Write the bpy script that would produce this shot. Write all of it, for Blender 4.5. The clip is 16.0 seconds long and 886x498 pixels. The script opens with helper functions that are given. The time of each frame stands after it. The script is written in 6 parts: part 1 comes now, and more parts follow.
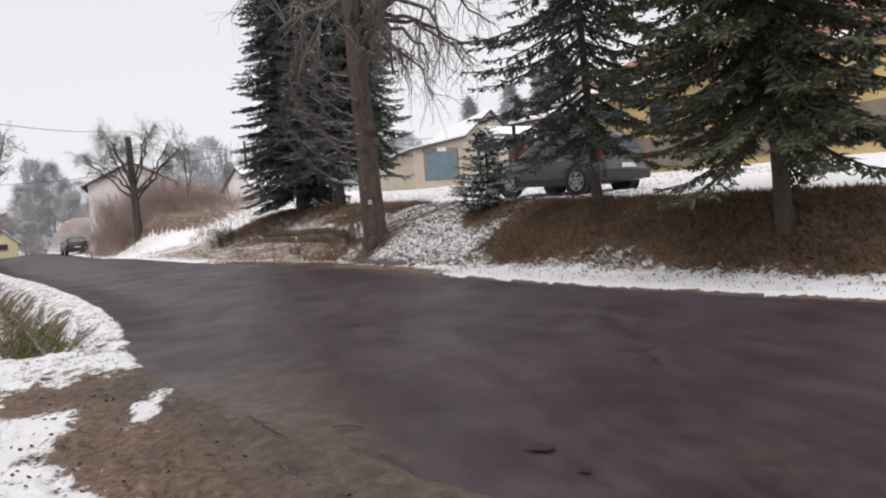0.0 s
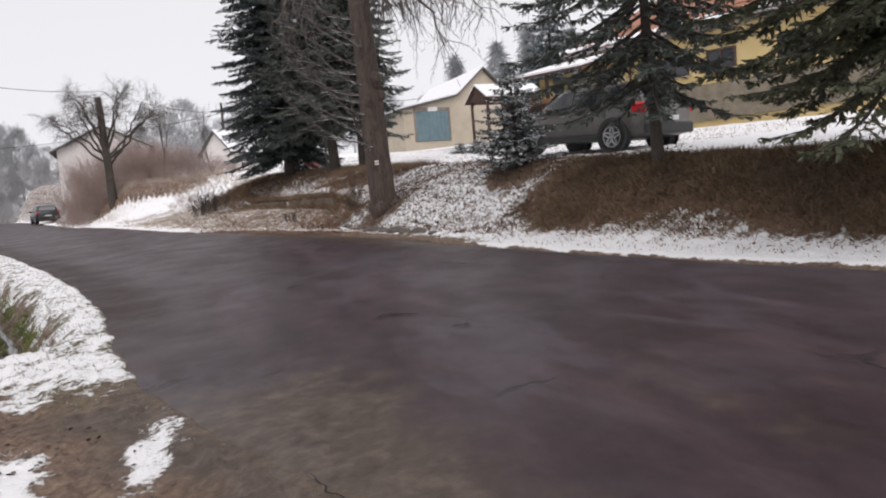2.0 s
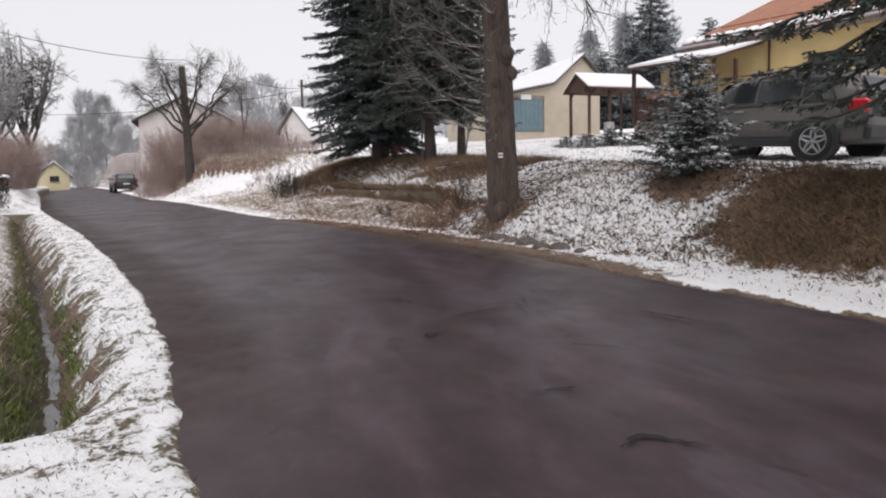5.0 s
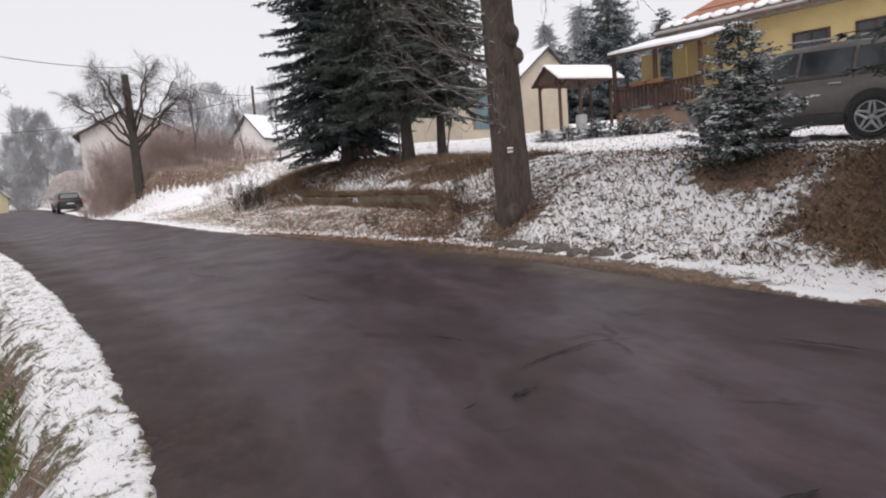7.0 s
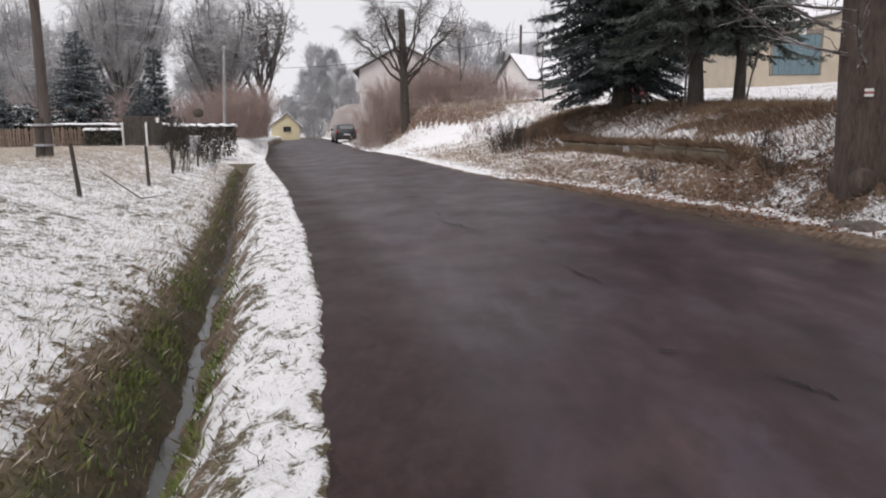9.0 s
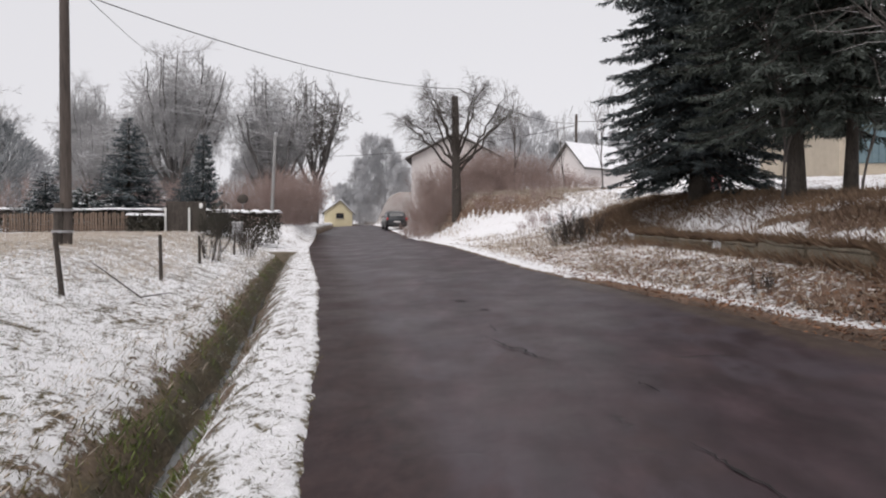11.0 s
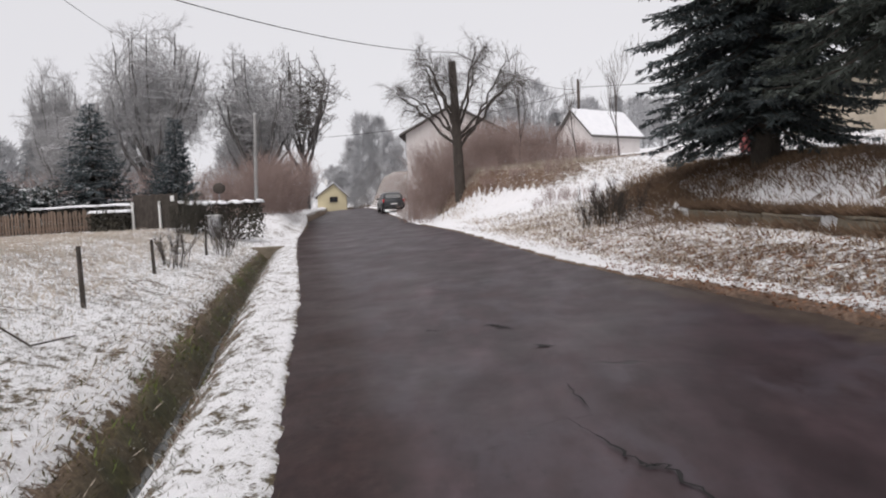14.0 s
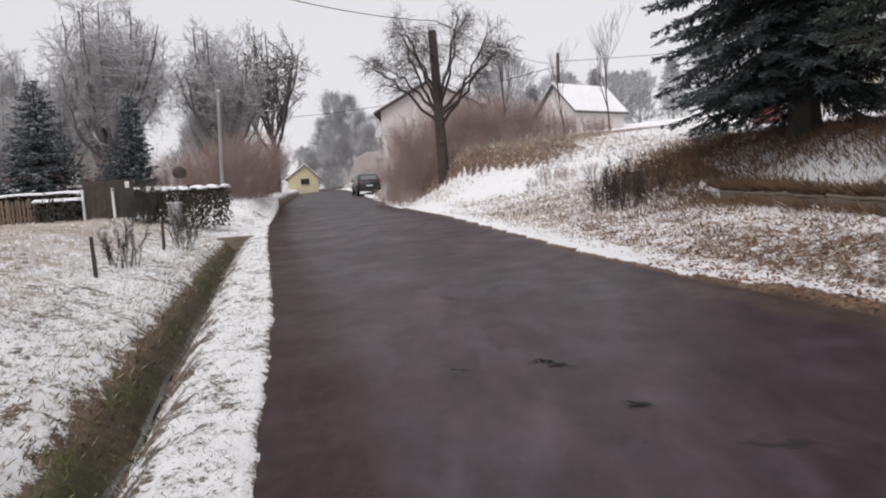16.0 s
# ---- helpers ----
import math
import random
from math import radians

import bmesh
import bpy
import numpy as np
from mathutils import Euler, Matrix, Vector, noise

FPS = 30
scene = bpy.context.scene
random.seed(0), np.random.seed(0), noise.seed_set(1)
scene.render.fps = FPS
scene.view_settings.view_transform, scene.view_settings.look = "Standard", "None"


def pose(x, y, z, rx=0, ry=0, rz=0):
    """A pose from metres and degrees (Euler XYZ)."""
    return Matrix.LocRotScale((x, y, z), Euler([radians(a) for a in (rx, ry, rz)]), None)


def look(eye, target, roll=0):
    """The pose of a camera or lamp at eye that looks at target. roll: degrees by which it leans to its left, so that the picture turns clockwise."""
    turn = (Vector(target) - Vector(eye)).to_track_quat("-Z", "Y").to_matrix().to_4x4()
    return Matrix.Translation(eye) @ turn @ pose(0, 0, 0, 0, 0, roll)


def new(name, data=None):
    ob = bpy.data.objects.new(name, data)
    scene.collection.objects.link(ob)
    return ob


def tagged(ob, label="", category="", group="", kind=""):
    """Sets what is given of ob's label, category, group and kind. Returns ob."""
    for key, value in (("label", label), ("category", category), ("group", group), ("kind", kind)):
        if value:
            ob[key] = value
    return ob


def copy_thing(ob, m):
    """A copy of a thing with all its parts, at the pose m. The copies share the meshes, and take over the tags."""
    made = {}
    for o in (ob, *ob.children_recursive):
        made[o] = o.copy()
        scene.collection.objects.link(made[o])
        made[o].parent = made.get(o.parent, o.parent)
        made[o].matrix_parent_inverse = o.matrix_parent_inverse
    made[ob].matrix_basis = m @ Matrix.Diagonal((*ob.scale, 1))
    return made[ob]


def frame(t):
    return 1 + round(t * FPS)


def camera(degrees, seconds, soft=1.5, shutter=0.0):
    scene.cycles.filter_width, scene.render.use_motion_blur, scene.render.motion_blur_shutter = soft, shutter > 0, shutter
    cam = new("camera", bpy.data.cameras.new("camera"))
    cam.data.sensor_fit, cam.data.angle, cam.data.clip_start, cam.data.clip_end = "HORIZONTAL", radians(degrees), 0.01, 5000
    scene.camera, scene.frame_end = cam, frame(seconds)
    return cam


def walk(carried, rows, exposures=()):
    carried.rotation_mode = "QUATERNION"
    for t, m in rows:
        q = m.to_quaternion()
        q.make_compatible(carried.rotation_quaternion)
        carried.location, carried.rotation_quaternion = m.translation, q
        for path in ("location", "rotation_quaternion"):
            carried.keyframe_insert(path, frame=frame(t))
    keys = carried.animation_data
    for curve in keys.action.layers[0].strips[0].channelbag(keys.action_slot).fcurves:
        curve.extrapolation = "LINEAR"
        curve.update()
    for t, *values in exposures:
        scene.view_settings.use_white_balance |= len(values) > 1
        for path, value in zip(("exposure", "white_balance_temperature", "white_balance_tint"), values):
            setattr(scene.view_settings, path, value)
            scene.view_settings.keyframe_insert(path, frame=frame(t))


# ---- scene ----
cam = camera(65.9, 16.0, soft=2.0)

PATH = [
    (0, (0.739, -12.513, 1.075), (1.490, -10.660, 1.029), -4.4),
    (0.5, (0.668, -11.986, 1.064), (1.465, -10.157, 0.921), -4.3),
    (1, (0.697, -11.450, 1.056), (1.469, -9.616, 0.853), -3.5),
    (1.5, (0.618, -10.978, 1.085), (1.482, -9.179, 0.946), -3.8),
    (2, (0.591, -10.471, 1.132), (1.389, -8.643, 0.977), -5.0),
    (2.5, (0.596, -9.955, 1.185), (1.357, -8.116, 0.993), -3.3),
    (3, (0.498, -9.423, 1.220), (1.190, -7.554, 1.048), -4.0),
    (3.5, (0.513, -8.909, 1.216), (1.046, -6.984, 1.106), -3.4),
    (3.7, (0.525, -8.732, 1.260), (1.077, -6.817, 1.095), -1.9),
    (5.8, (0.328, -6.539, 1.452), (0.973, -4.655, 1.271), -1.6),
    (6, (0.270, -6.372, 1.452), (0.859, -4.463, 1.350), -2.6),
    (6.5, (0.288, -5.850, 1.506), (0.912, -3.960, 1.318), -2.1),
    (7, (0.259, -5.319, 1.482), (1.005, -3.471, 1.305), -4.1),
    (7.5, (0.300, -4.802, 1.476), (1.010, -2.935, 1.367), -4.5),
    (8, (0.299, -4.292, 1.496), (1.061, -2.451, 1.321), -4.7),
    (8.5, (0.341, -3.748, 1.526), (0.885, -1.829, 1.380), -3.3),
    (9, (0.446, -3.246, 1.460), (0.489, -1.270, 1.158), -0.4),
    (9.2, (0.610, -3.024, 1.360), (0.565, -1.033, 1.181), 0.1),
    (11.3, (0.409, -0.369, 1.619), (0.304, 1.628, 1.569), 0.3),
    (11.5, (0.398, -0.138, 1.653), (0.329, 1.857, 1.519), 0.2),
    (12, (0.254, 0.494, 1.682), (0.230, 2.485, 1.490), -2.2),
    (12.5, (0.160, 1.070, 1.718), (0.027, 3.066, 1.672), -1.6),
    (13, (0.127, 1.709, 1.701), (-0.021, 3.701, 1.604), -0.2),
    (13.5, (-0.001, 2.293, 1.750), (-0.078, 4.288, 1.643), -2.5),
    (14, (-0.098, 2.931, 1.777), (-0.197, 4.925, 1.661), -2.6),
    (14.5, (-0.284, 3.474, 1.765), (-0.262, 5.469, 1.623), -2.3),
    (15, (-0.380, 4.069, 1.770), (-0.403, 6.068, 1.699), -4.2),
    (15.5, (-0.504, 4.705, 1.782), (-0.462, 6.700, 1.653), -3.3),
    (16, (-0.669, 5.181, 1.906), (-0.692, 7.172, 1.727), -3.5),
]
walk(cam, [(t, look(eye, target, roll)) for t, eye, target, roll in PATH], [(0, 0.28, 6680, 15.5), (8.0, 0.26, 6680, 15.5), (10.0, 0.16, 6680, 15.5), (16, 0.14, 6680, 15.5)])

# ---- light: a bright overcast winter sky ----
world = bpy.data.worlds.new("world")
scene.world = world
world.use_nodes = True
wn, wl = world.node_tree.nodes, world.node_tree.links
wn.clear()
sky = wn.new("ShaderNodeTexSky")
sky.sky_type, sky.sun_disc = "NISHITA", False
sky.sun_elevation, sky.sun_rotation = radians(22), radians(200)
pale = wn.new("ShaderNodeHueSaturation")
pale.inputs["Saturation"].default_value = 0.12
low = wn.new("ShaderNodeMix")
low.data_type = "RGBA"
low.inputs[0].default_value = 0.86
low.inputs[7].default_value = (6.65, 6.95, 7.25, 1)
back = wn.new("ShaderNodeBackground")
back.inputs["Strength"].default_value = 0.105
wout = wn.new("ShaderNodeOutputWorld")
wl.new(sky.outputs[0], pale.inputs["Color"])
wl.new(pale.outputs[0], low.inputs[6])
wl.new(low.outputs[2], back.inputs["Color"])
wl.new(back.outputs[0], wout.inputs[0])
sun = new("sun", bpy.data.lights.new("sun", "SUN"))
sun.data.energy, sun.data.angle, sun.data.color = 1.5, radians(60), (1, 0.985, 0.965)
sun.rotation_euler = (radians(30), 0, radians(-20))


# ---- materials ----
def material(name, rough=0.8, metal=0.0):
    m = bpy.data.materials.new(name)
    m.use_nodes = True
    b = m.node_tree.nodes["Principled BSDF"]
    b.inputs["Roughness"].default_value, b.inputs["Metallic"].default_value = rough, metal
    return m, m.node_tree.nodes, m.node_tree.links, b


def coords(n, l, scale=(1, 1, 1), world_space=False):
    if world_space:
        src = n.new("ShaderNodeNewGeometry").outputs["Position"]
    else:
        src = n.new("ShaderNodeTexCoord").outputs["Object"]
    mp = n.new("ShaderNodeMapping")
    mp.inputs["Scale"].default_value = scale
    l.new(src, mp.inputs[0])
    return mp.outputs[0]


def noise_of(n, l, vec, scale, detail=4, rough=0.6):
    t = n.new("ShaderNodeTexNoise")
    t.inputs["Scale"].default_value, t.inputs["Detail"].default_value, t.inputs["Roughness"].default_value = scale, detail, rough
    l.new(vec, t.inputs["Vector"])
    return t.outputs["Fac"]


def ramp_of(n, l, fac, stops):
    r = n.new("ShaderNodeValToRGB")
    while len(r.color_ramp.elements) < len(stops):
        r.color_ramp.elements.new(0.5)
    for e, (p, c) in zip(r.color_ramp.elements, stops):
        e.position, e.color = p, (*c, 1) if len(c) == 3 else c
    l.new(fac, r.inputs[0])
    return r.outputs[0]


def mix_of(n, l, fac, a, b):
    m = n.new("ShaderNodeMix")
    m.data_type = "RGBA"
    for v, i in ((fac, 0), (a, 6), (b, 7)):
        if isinstance(v, (int, float)):
            m.inputs[i].default_value = v
        elif isinstance(v, tuple):
            m.inputs[i].default_value = (*v, 1)
        else:
            l.new(v, m.inputs[i])
    return m.outputs[2]


def math_of(n, l, op, a, b, c=None):
    m = n.new("ShaderNodeMath")
    m.operation = op
    for i, v in enumerate((a, b, c)):
        if v is None:
            continue
        if isinstance(v, (int, float)):
            m.inputs[i].default_value = v
        else:
            l.new(v, m.inputs[i])
    return m.outputs[0]


def step_of(n, l, v, lo, hi):
    m = n.new("ShaderNodeMapRange")
    m.interpolation_type = "SMOOTHSTEP"
    m.inputs[1].default_value, m.inputs[2].default_value = lo, hi
    l.new(v, m.inputs[0])
    return m.outputs[0]


def bump_of(n, l, b, height, strength, distance):
    u = n.new("ShaderNodeBump")
    u.inputs["Strength"].default_value, u.inputs["Distance"].default_value = strength, distance
    l.new(height, u.inputs["Height"])
    l.new(u.outputs[0], b.inputs["Normal"])


def surface(name, dark, light, rough=0.8, scale=3.0, fine=30.0, bump=0.3, dist=0.01, metal=0.0, stretch=(1, 1, 1), snow=0.0, random_tone=0.0):
    """A plain two-tone weathered surface; snow: how much of what faces up is dusted with snow."""
    m, n, l, b = material(name, rough, metal)
    v = coords(n, l, stretch)
    big, small = noise_of(n, l, v, scale), noise_of(n, l, v, fine, 6)
    fac = math_of(n, l, "MULTIPLY_ADD", small, 0.5, math_of(n, l, "MULTIPLY", big, 0.5))
    col = ramp_of(n, l, fac, [(0.34, dark), (0.66, light)])
    if random_tone:
        rnd = n.new("ShaderNodeObjectInfo").outputs["Random"]
        hs = n.new("ShaderNodeHueSaturation")
        l.new(math_of(n, l, "MULTIPLY_ADD", rnd, random_tone, 1 - random_tone / 2), hs.inputs["Value"])
        l.new(col, hs.inputs["Color"])
        col = hs.outputs[0]
    if snow:
        up = n.new("ShaderNodeSeparateXYZ")
        l.new(n.new("ShaderNodeNewGeometry").outputs["True Normal"], up.inputs[0])
        wv = coords(n, l, (1, 1, 1), True)
        patch = noise_of(n, l, wv, 5.0, 3)
        lift = math_of(n, l, "ABSOLUTE", up.outputs[2], 0)
        f = step_of(n, l, math_of(n, l, "ADD", lift, patch), 1.55 - snow, 1.75 - snow)
        col = mix_of(n, l, f, col, (0.82, 0.83, 0.85))
    l.new(col, b.inputs["Base Color"])
    if bump:
        bump_of(n, l, b, fac, bump, dist)
    return m


SNOW = surface("snow", (0.74, 0.75, 0.78), (0.86, 0.86, 0.88), 0.6, 2.0, 40, 0.5, 0.02)
BARK = surface("bark", (0.032, 0.023, 0.019), (0.118, 0.089, 0.074), 0.95, 5, 26, 1.0, 0.03, stretch=(1, 1, 0.25))
BARK_DARK = surface("dark_bark", (0.03, 0.025, 0.02), (0.09, 0.075, 0.065), 0.95, 6, 30, 1.0, 0.02, stretch=(1, 1, 0.3))
TWIG = surface("twig_bark", (0.07, 0.06, 0.055), (0.16, 0.14, 0.13), 0.95, 5, 20, 0.0, snow=0.25)
# snow-dusted twigs, their base tone paled further to stand for haze
FROST_HAZE_TWIG = surface("frosted_haze_twig", (0.27, 0.265, 0.265), (0.47, 0.465, 0.47), 0.95, 1.5, 8, 0.0, snow=0.35)
GREY_BARK = surface("grey_bark", (0.09, 0.085, 0.082), (0.2, 0.19, 0.185), 0.95, 2, 14, 0.3, 0.02)
DARK_TWIG = surface("dark_twig", (0.055, 0.048, 0.044), (0.15, 0.135, 0.125), 0.95, 2, 10, 0.0, snow=0.1)
NEEDLE = surface("spruce_needles", (0.034, 0.046, 0.04), (0.125, 0.145, 0.125), 0.7, 1.2, 14, 0.0, snow=0.02)
NEEDLE_OLIVE = surface("olive_spruce_needles", (0.04, 0.045, 0.027), (0.145, 0.15, 0.09), 0.7, 1.2, 14, 0.0)
NEEDLE_BLUE = surface("blue_spruce_needles", (0.028, 0.039, 0.041), (0.105, 0.128, 0.132), 0.75, 1.2, 14, 0.0, snow=0.03)
NEEDLE_SNOWY = surface("snowy_spruce_needles", (0.022, 0.035, 0.032), (0.085, 0.11, 0.105), 0.7, 1.5, 16, 0.0, snow=0.27)
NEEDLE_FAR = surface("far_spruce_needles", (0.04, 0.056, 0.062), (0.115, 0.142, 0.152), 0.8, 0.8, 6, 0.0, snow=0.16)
STRAW = surface("dry_grass", (0.06, 0.039, 0.027), (0.28, 0.185, 0.118), 0.9, 0.9, 11, 0.0)
OLIVE = surface("olive_grass", (0.05, 0.045, 0.018), (0.20, 0.16, 0.075), 0.9, 0.9, 11, 0.0)
EARTHY = surface("rotting_grass", (0.022, 0.018, 0.009), (0.12, 0.095, 0.045), 0.9, 1.2, 12, 0.0)
STRAW_PALE = surface("pale_dry_grass", (0.34, 0.28, 0.22), (0.62, 0.55, 0.47), 0.9, 0.8, 9, 0.0, snow=0.3)
FROST_GRASS = surface("frosted_grass", (0.13, 0.13, 0.11), (0.50, 0.495, 0.46), 0.9, 0.8, 9, 0.0, snow=0.25)
GREEN = surface("green_grass", (0.035, 0.056, 0.013), (0.19, 0.23, 0.058), 0.8, 1.2, 9, 0.0)
LEAF = surface("fallen_leaf", (0.10, 0.045, 0.025), (0.30, 0.15, 0.08), 0.85, 1.5, 9, 0.0)
WOOD = surface("dark_wood", (0.035, 0.018, 0.013), (0.10, 0.052, 0.036), 0.7, 3, 20, 0.4, 0.006, stretch=(1, 1, 0.2), random_tone=0.3)
WOOD_GREY = surface("grey_wood", (0.12, 0.10, 0.085), (0.3, 0.26, 0.22), 0.85, 3, 20, 0.5, 0.006, stretch=(1, 1, 0.15), random_tone=0.4)
FENCE = surface("brown_fence_wood", (0.09, 0.06, 0.045), (0.22, 0.16, 0.12), 0.85, 3, 20, 0.5, 0.006, stretch=(1, 1, 0.2), random_tone=0.5)
POLE = surface("pole_wood", (0.045, 0.035, 0.03), (0.125, 0.10, 0.085), 0.85, 3, 24, 0.5, 0.008, stretch=(1, 1, 0.1))
PLASTER = surface("beige_plaster", (0.42, 0.36, 0.28), (0.58, 0.51, 0.41), 0.9, 1.2, 40, 0.3, 0.006)
PLASTER_WHITE = surface("white_plaster", (0.6, 0.56, 0.55), (0.78, 0.74, 0.72), 0.9, 0.8, 30, 0.3, 0.006)
PLASTER_YELLOW = surface("yellow_plaster", (0.48, 0.36, 0.16), (0.62, 0.48, 0.24), 0.9, 1.0, 40, 0.2, 0.005)
PLASTER_FAR = surface("pale_yellow_plaster", (0.56, 0.49, 0.31), (0.68, 0.61, 0.42), 0.9, 1.0, 40, 0.2, 0.005)
DOOR_BLUE = surface("blue_door_paint", (0.10, 0.16, 0.19), (0.17, 0.25, 0.28), 0.6, 2, 25, 0.2, 0.004)
TILE = surface("roof_tile", (0.24, 0.10, 0.06), (0.4, 0.19, 0.12), 0.8, 2, 25, 0.4, 0.01)
ROOF_DARK = surface("dark_roof_edge", (0.07, 0.065, 0.06), (0.14, 0.13, 0.12), 0.8, 2, 25, 0.3, 0.01)
CONCRETE = surface("old_concrete", (0.12, 0.10, 0.072), (0.27, 0.23, 0.175), 0.9, 2.5, 30, 0.6, 0.01)
PALE_CONCRETE = surface("pale_concrete", (0.24, 0.235, 0.23), (0.38, 0.375, 0.37), 0.9, 2.0, 25, 0.3, 0.006)
STONE = surface("grey_stone", (0.055, 0.045, 0.04), (0.15, 0.13, 0.115), 0.9, 3, 25, 0.7, 0.02, snow=0.05)
BRICK = surface("brown_plinth", (0.17, 0.10, 0.075), (0.3, 0.2, 0.15), 0.9, 3, 30, 0.5, 0.01)
RUBBER = surface("tyre_rubber", (0.012, 0.012, 0.012), (0.03, 0.03, 0.03), 0.85, 4, 40, 0.3, 0.004)
PLASTIC = surface("black_plastic", (0.015, 0.015, 0.016), (0.035, 0.035, 0.036), 0.55, 4, 40, 0.1, 0.002)
ALLOY = surface("wheel_alloy", (0.4, 0.4, 0.41), (0.6, 0.6, 0.62), 0.35, 4, 40, 0.0, metal=0.8)
PAINT = surface("grey_car_paint", (0.11, 0.10, 0.097), (0.15, 0.138, 0.132), 0.3, 1, 12, 0.0, metal=0.35)
PAINT_DARK = surface("dark_car_paint", (0.03, 0.035, 0.04), (0.06, 0.065, 0.07), 0.3, 1, 12, 0.0, metal=0.3)
PAINT_RED = surface("red_paint", (0.26, 0.06, 0.06), (0.38, 0.11, 0.11), 0.5, 1, 12, 0.0)
RED_LENS = surface("red_lens", (0.5, 0.01, 0.015), (0.7, 0.02, 0.03), 0.15, 1, 12, 0.0)
WHITE_PAINT = surface("white_paint", (0.62, 0.62, 0.6), (0.8, 0.8, 0.78), 0.6, 2, 30, 0.0)
METAL = surface("grey_metal", (0.3, 0.3, 0.31), (0.5, 0.5, 0.51), 0.45, 3, 30, 0.0, metal=0.7)
WIRE = surface("cable", (0.03, 0.03, 0.03), (0.06, 0.06, 0.06), 0.7, 4, 20, 0.0)
HEDGE = surface("hedge_leaf", (0.03, 0.028, 0.022), (0.09, 0.08, 0.06), 0.8, 2, 12, 0.0, snow=0.12)
GLASS, gn, gl, gb = material("window_glass", 0.08)
gb.inputs["Base Color"].default_value = (0.02, 0.024, 0.028, 1)
gb.inputs["Specular IOR Level"].default_value = 0.8

# road asphalt: damp, with pale tyre wear, tar seams, fine cracks and grit
ASPHALT, an, al, ab = material("asphalt", 0.5)
av = coords(an, al, (1, 1, 1), True)
along = coords(an, al, (0.55, 0.12, 1), True)
patches = noise_of(an, al, along, 1.6, 5, 0.65)
grit = noise_of(an, al, av, 90, 3, 0.7)
blot = noise_of(an, al, av, 0.9, 6, 0.6)
acol = ramp_of(an, al, patches, [(0.30, (0.0190, 0.0128, 0.0143)), (0.5, (0.0240, 0.0162, 0.0180)), (0.60, (0.0310, 0.0213, 0.0236)), (0.74, (0.0450, 0.0325, 0.0355))])
acol = mix_of(an, al, step_of(an, al, blot, 0.52, 0.75), acol, (0.036, 0.0245, 0.0245))
mottle = ramp_of(an, al, noise_of(an, al, coords(an, al, (1.0, 0.4, 1), True), 2.6, 7, 0.72), [(0.3, (0.85, 0.79, 0.83)), (0.5, (1.46, 1.34, 1.41)), (0.7, (2.38, 2.2, 2.3))])
mulc = an.new("ShaderNodeMix")
mulc.data_type, mulc.blend_type = "RGBA", "MULTIPLY"
mulc.inputs[0].default_value = 1.0
al.new(acol, mulc.inputs[6])
al.new(mottle, mulc.inputs[7])
acol = mulc.outputs[2]
# pale bluish wisps put worn tracks and their wet sheen into the colour, brownish soil trodden along the sides
wisp = noise_of(an, al, coords(an, al, (0.95, 0.36, 1), True), 1.15, 6, 0.62)
ridge = math_of(an, al, "SUBTRACT", 1.0, math_of(an, al, "MULTIPLY", math_of(an, al, "ABSOLUTE", math_of(an, al, "SUBTRACT", wisp, 0.5), 0), 11.0))
wispy = math_of(an, al, "MULTIPLY", step_of(an, al, ridge, 0.05, 1.0), step_of(an, al, noise_of(an, al, av, 0.42, 3), 0.42, 0.6))
acol = mix_of(an, al, math_of(an, al, "MULTIPLY", wispy, 0.6), acol, (0.066, 0.054, 0.066))
tint = step_of(an, al, noise_of(an, al, coords(an, al, (0.8, 0.25, 1), True), 0.8, 4), 0.48, 0.66)
acol = mix_of(an, al, math_of(an, al, "MULTIPLY", tint, 0.3), acol, (0.040, 0.025, 0.025))
scuff = noise_of(an, al, coords(an, al, (1.0, 0.55, 1), True), 7.0, 6, 0.75)
acol = mix_of(an, al, math_of(an, al, "MULTIPLY", step_of(an, al, scuff, 0.58, 0.72), 0.55), acol, (0.010, 0.0075, 0.008))
acol = mix_of(an, al, math_of(an, al, "MULTIPLY", step_of(an, al, scuff, 0.44, 0.30), 0.4), acol, (0.058, 0.045, 0.05))
crack = an.new("ShaderNodeTexVoronoi")
crack.feature = "DISTANCE_TO_EDGE"
crack.inputs["Scale"].default_value = 0.42
warp = an.new("ShaderNodeTexNoise")
warp.inputs["Scale"].default_value, warp.inputs["Detail"].default_value = 2.2, 5
al.new(av, warp.inputs["Vector"])
wv = an.new("ShaderNodeVectorMath")
wv.operation = "MULTIPLY_ADD"
wv.inputs[1].default_value = (0.9, 0.9, 0)
al.new(warp.outputs["Color"], wv.inputs[0])
al.new(av, wv.inputs[2])
al.new(wv.outputs[0], crack.inputs["Vector"])
gate = step_of(an, al, noise_of(an, al, av, 0.8, 2), 0.54, 0.66)
line = math_of(an, al, "MULTIPLY", math_of(an, al, "SUBTRACT", 1.0, step_of(an, al, crack.outputs["Distance"], 0.004, 0.022)), gate)
acol = mix_of(an, al, math_of(an, al, "MULTIPLY", line, 0.75), acol, (0.014, 0.013, 0.013))
acol = mix_of(an, al, step_of(an, al, grit, 0.66, 0.8), acol, (0.15, 0.14, 0.135))
mud = an.new("ShaderNodeAttribute")
mud.attribute_name = "mud"
mudm = step_of(an, al, math_of(an, al, "ADD", mud.outputs["Fac"], math_of(an, al, "MULTIPLY_ADD", noise_of(an, al, av, 3.0, 5), 1.2, -0.6)), 0.1, 0.7)
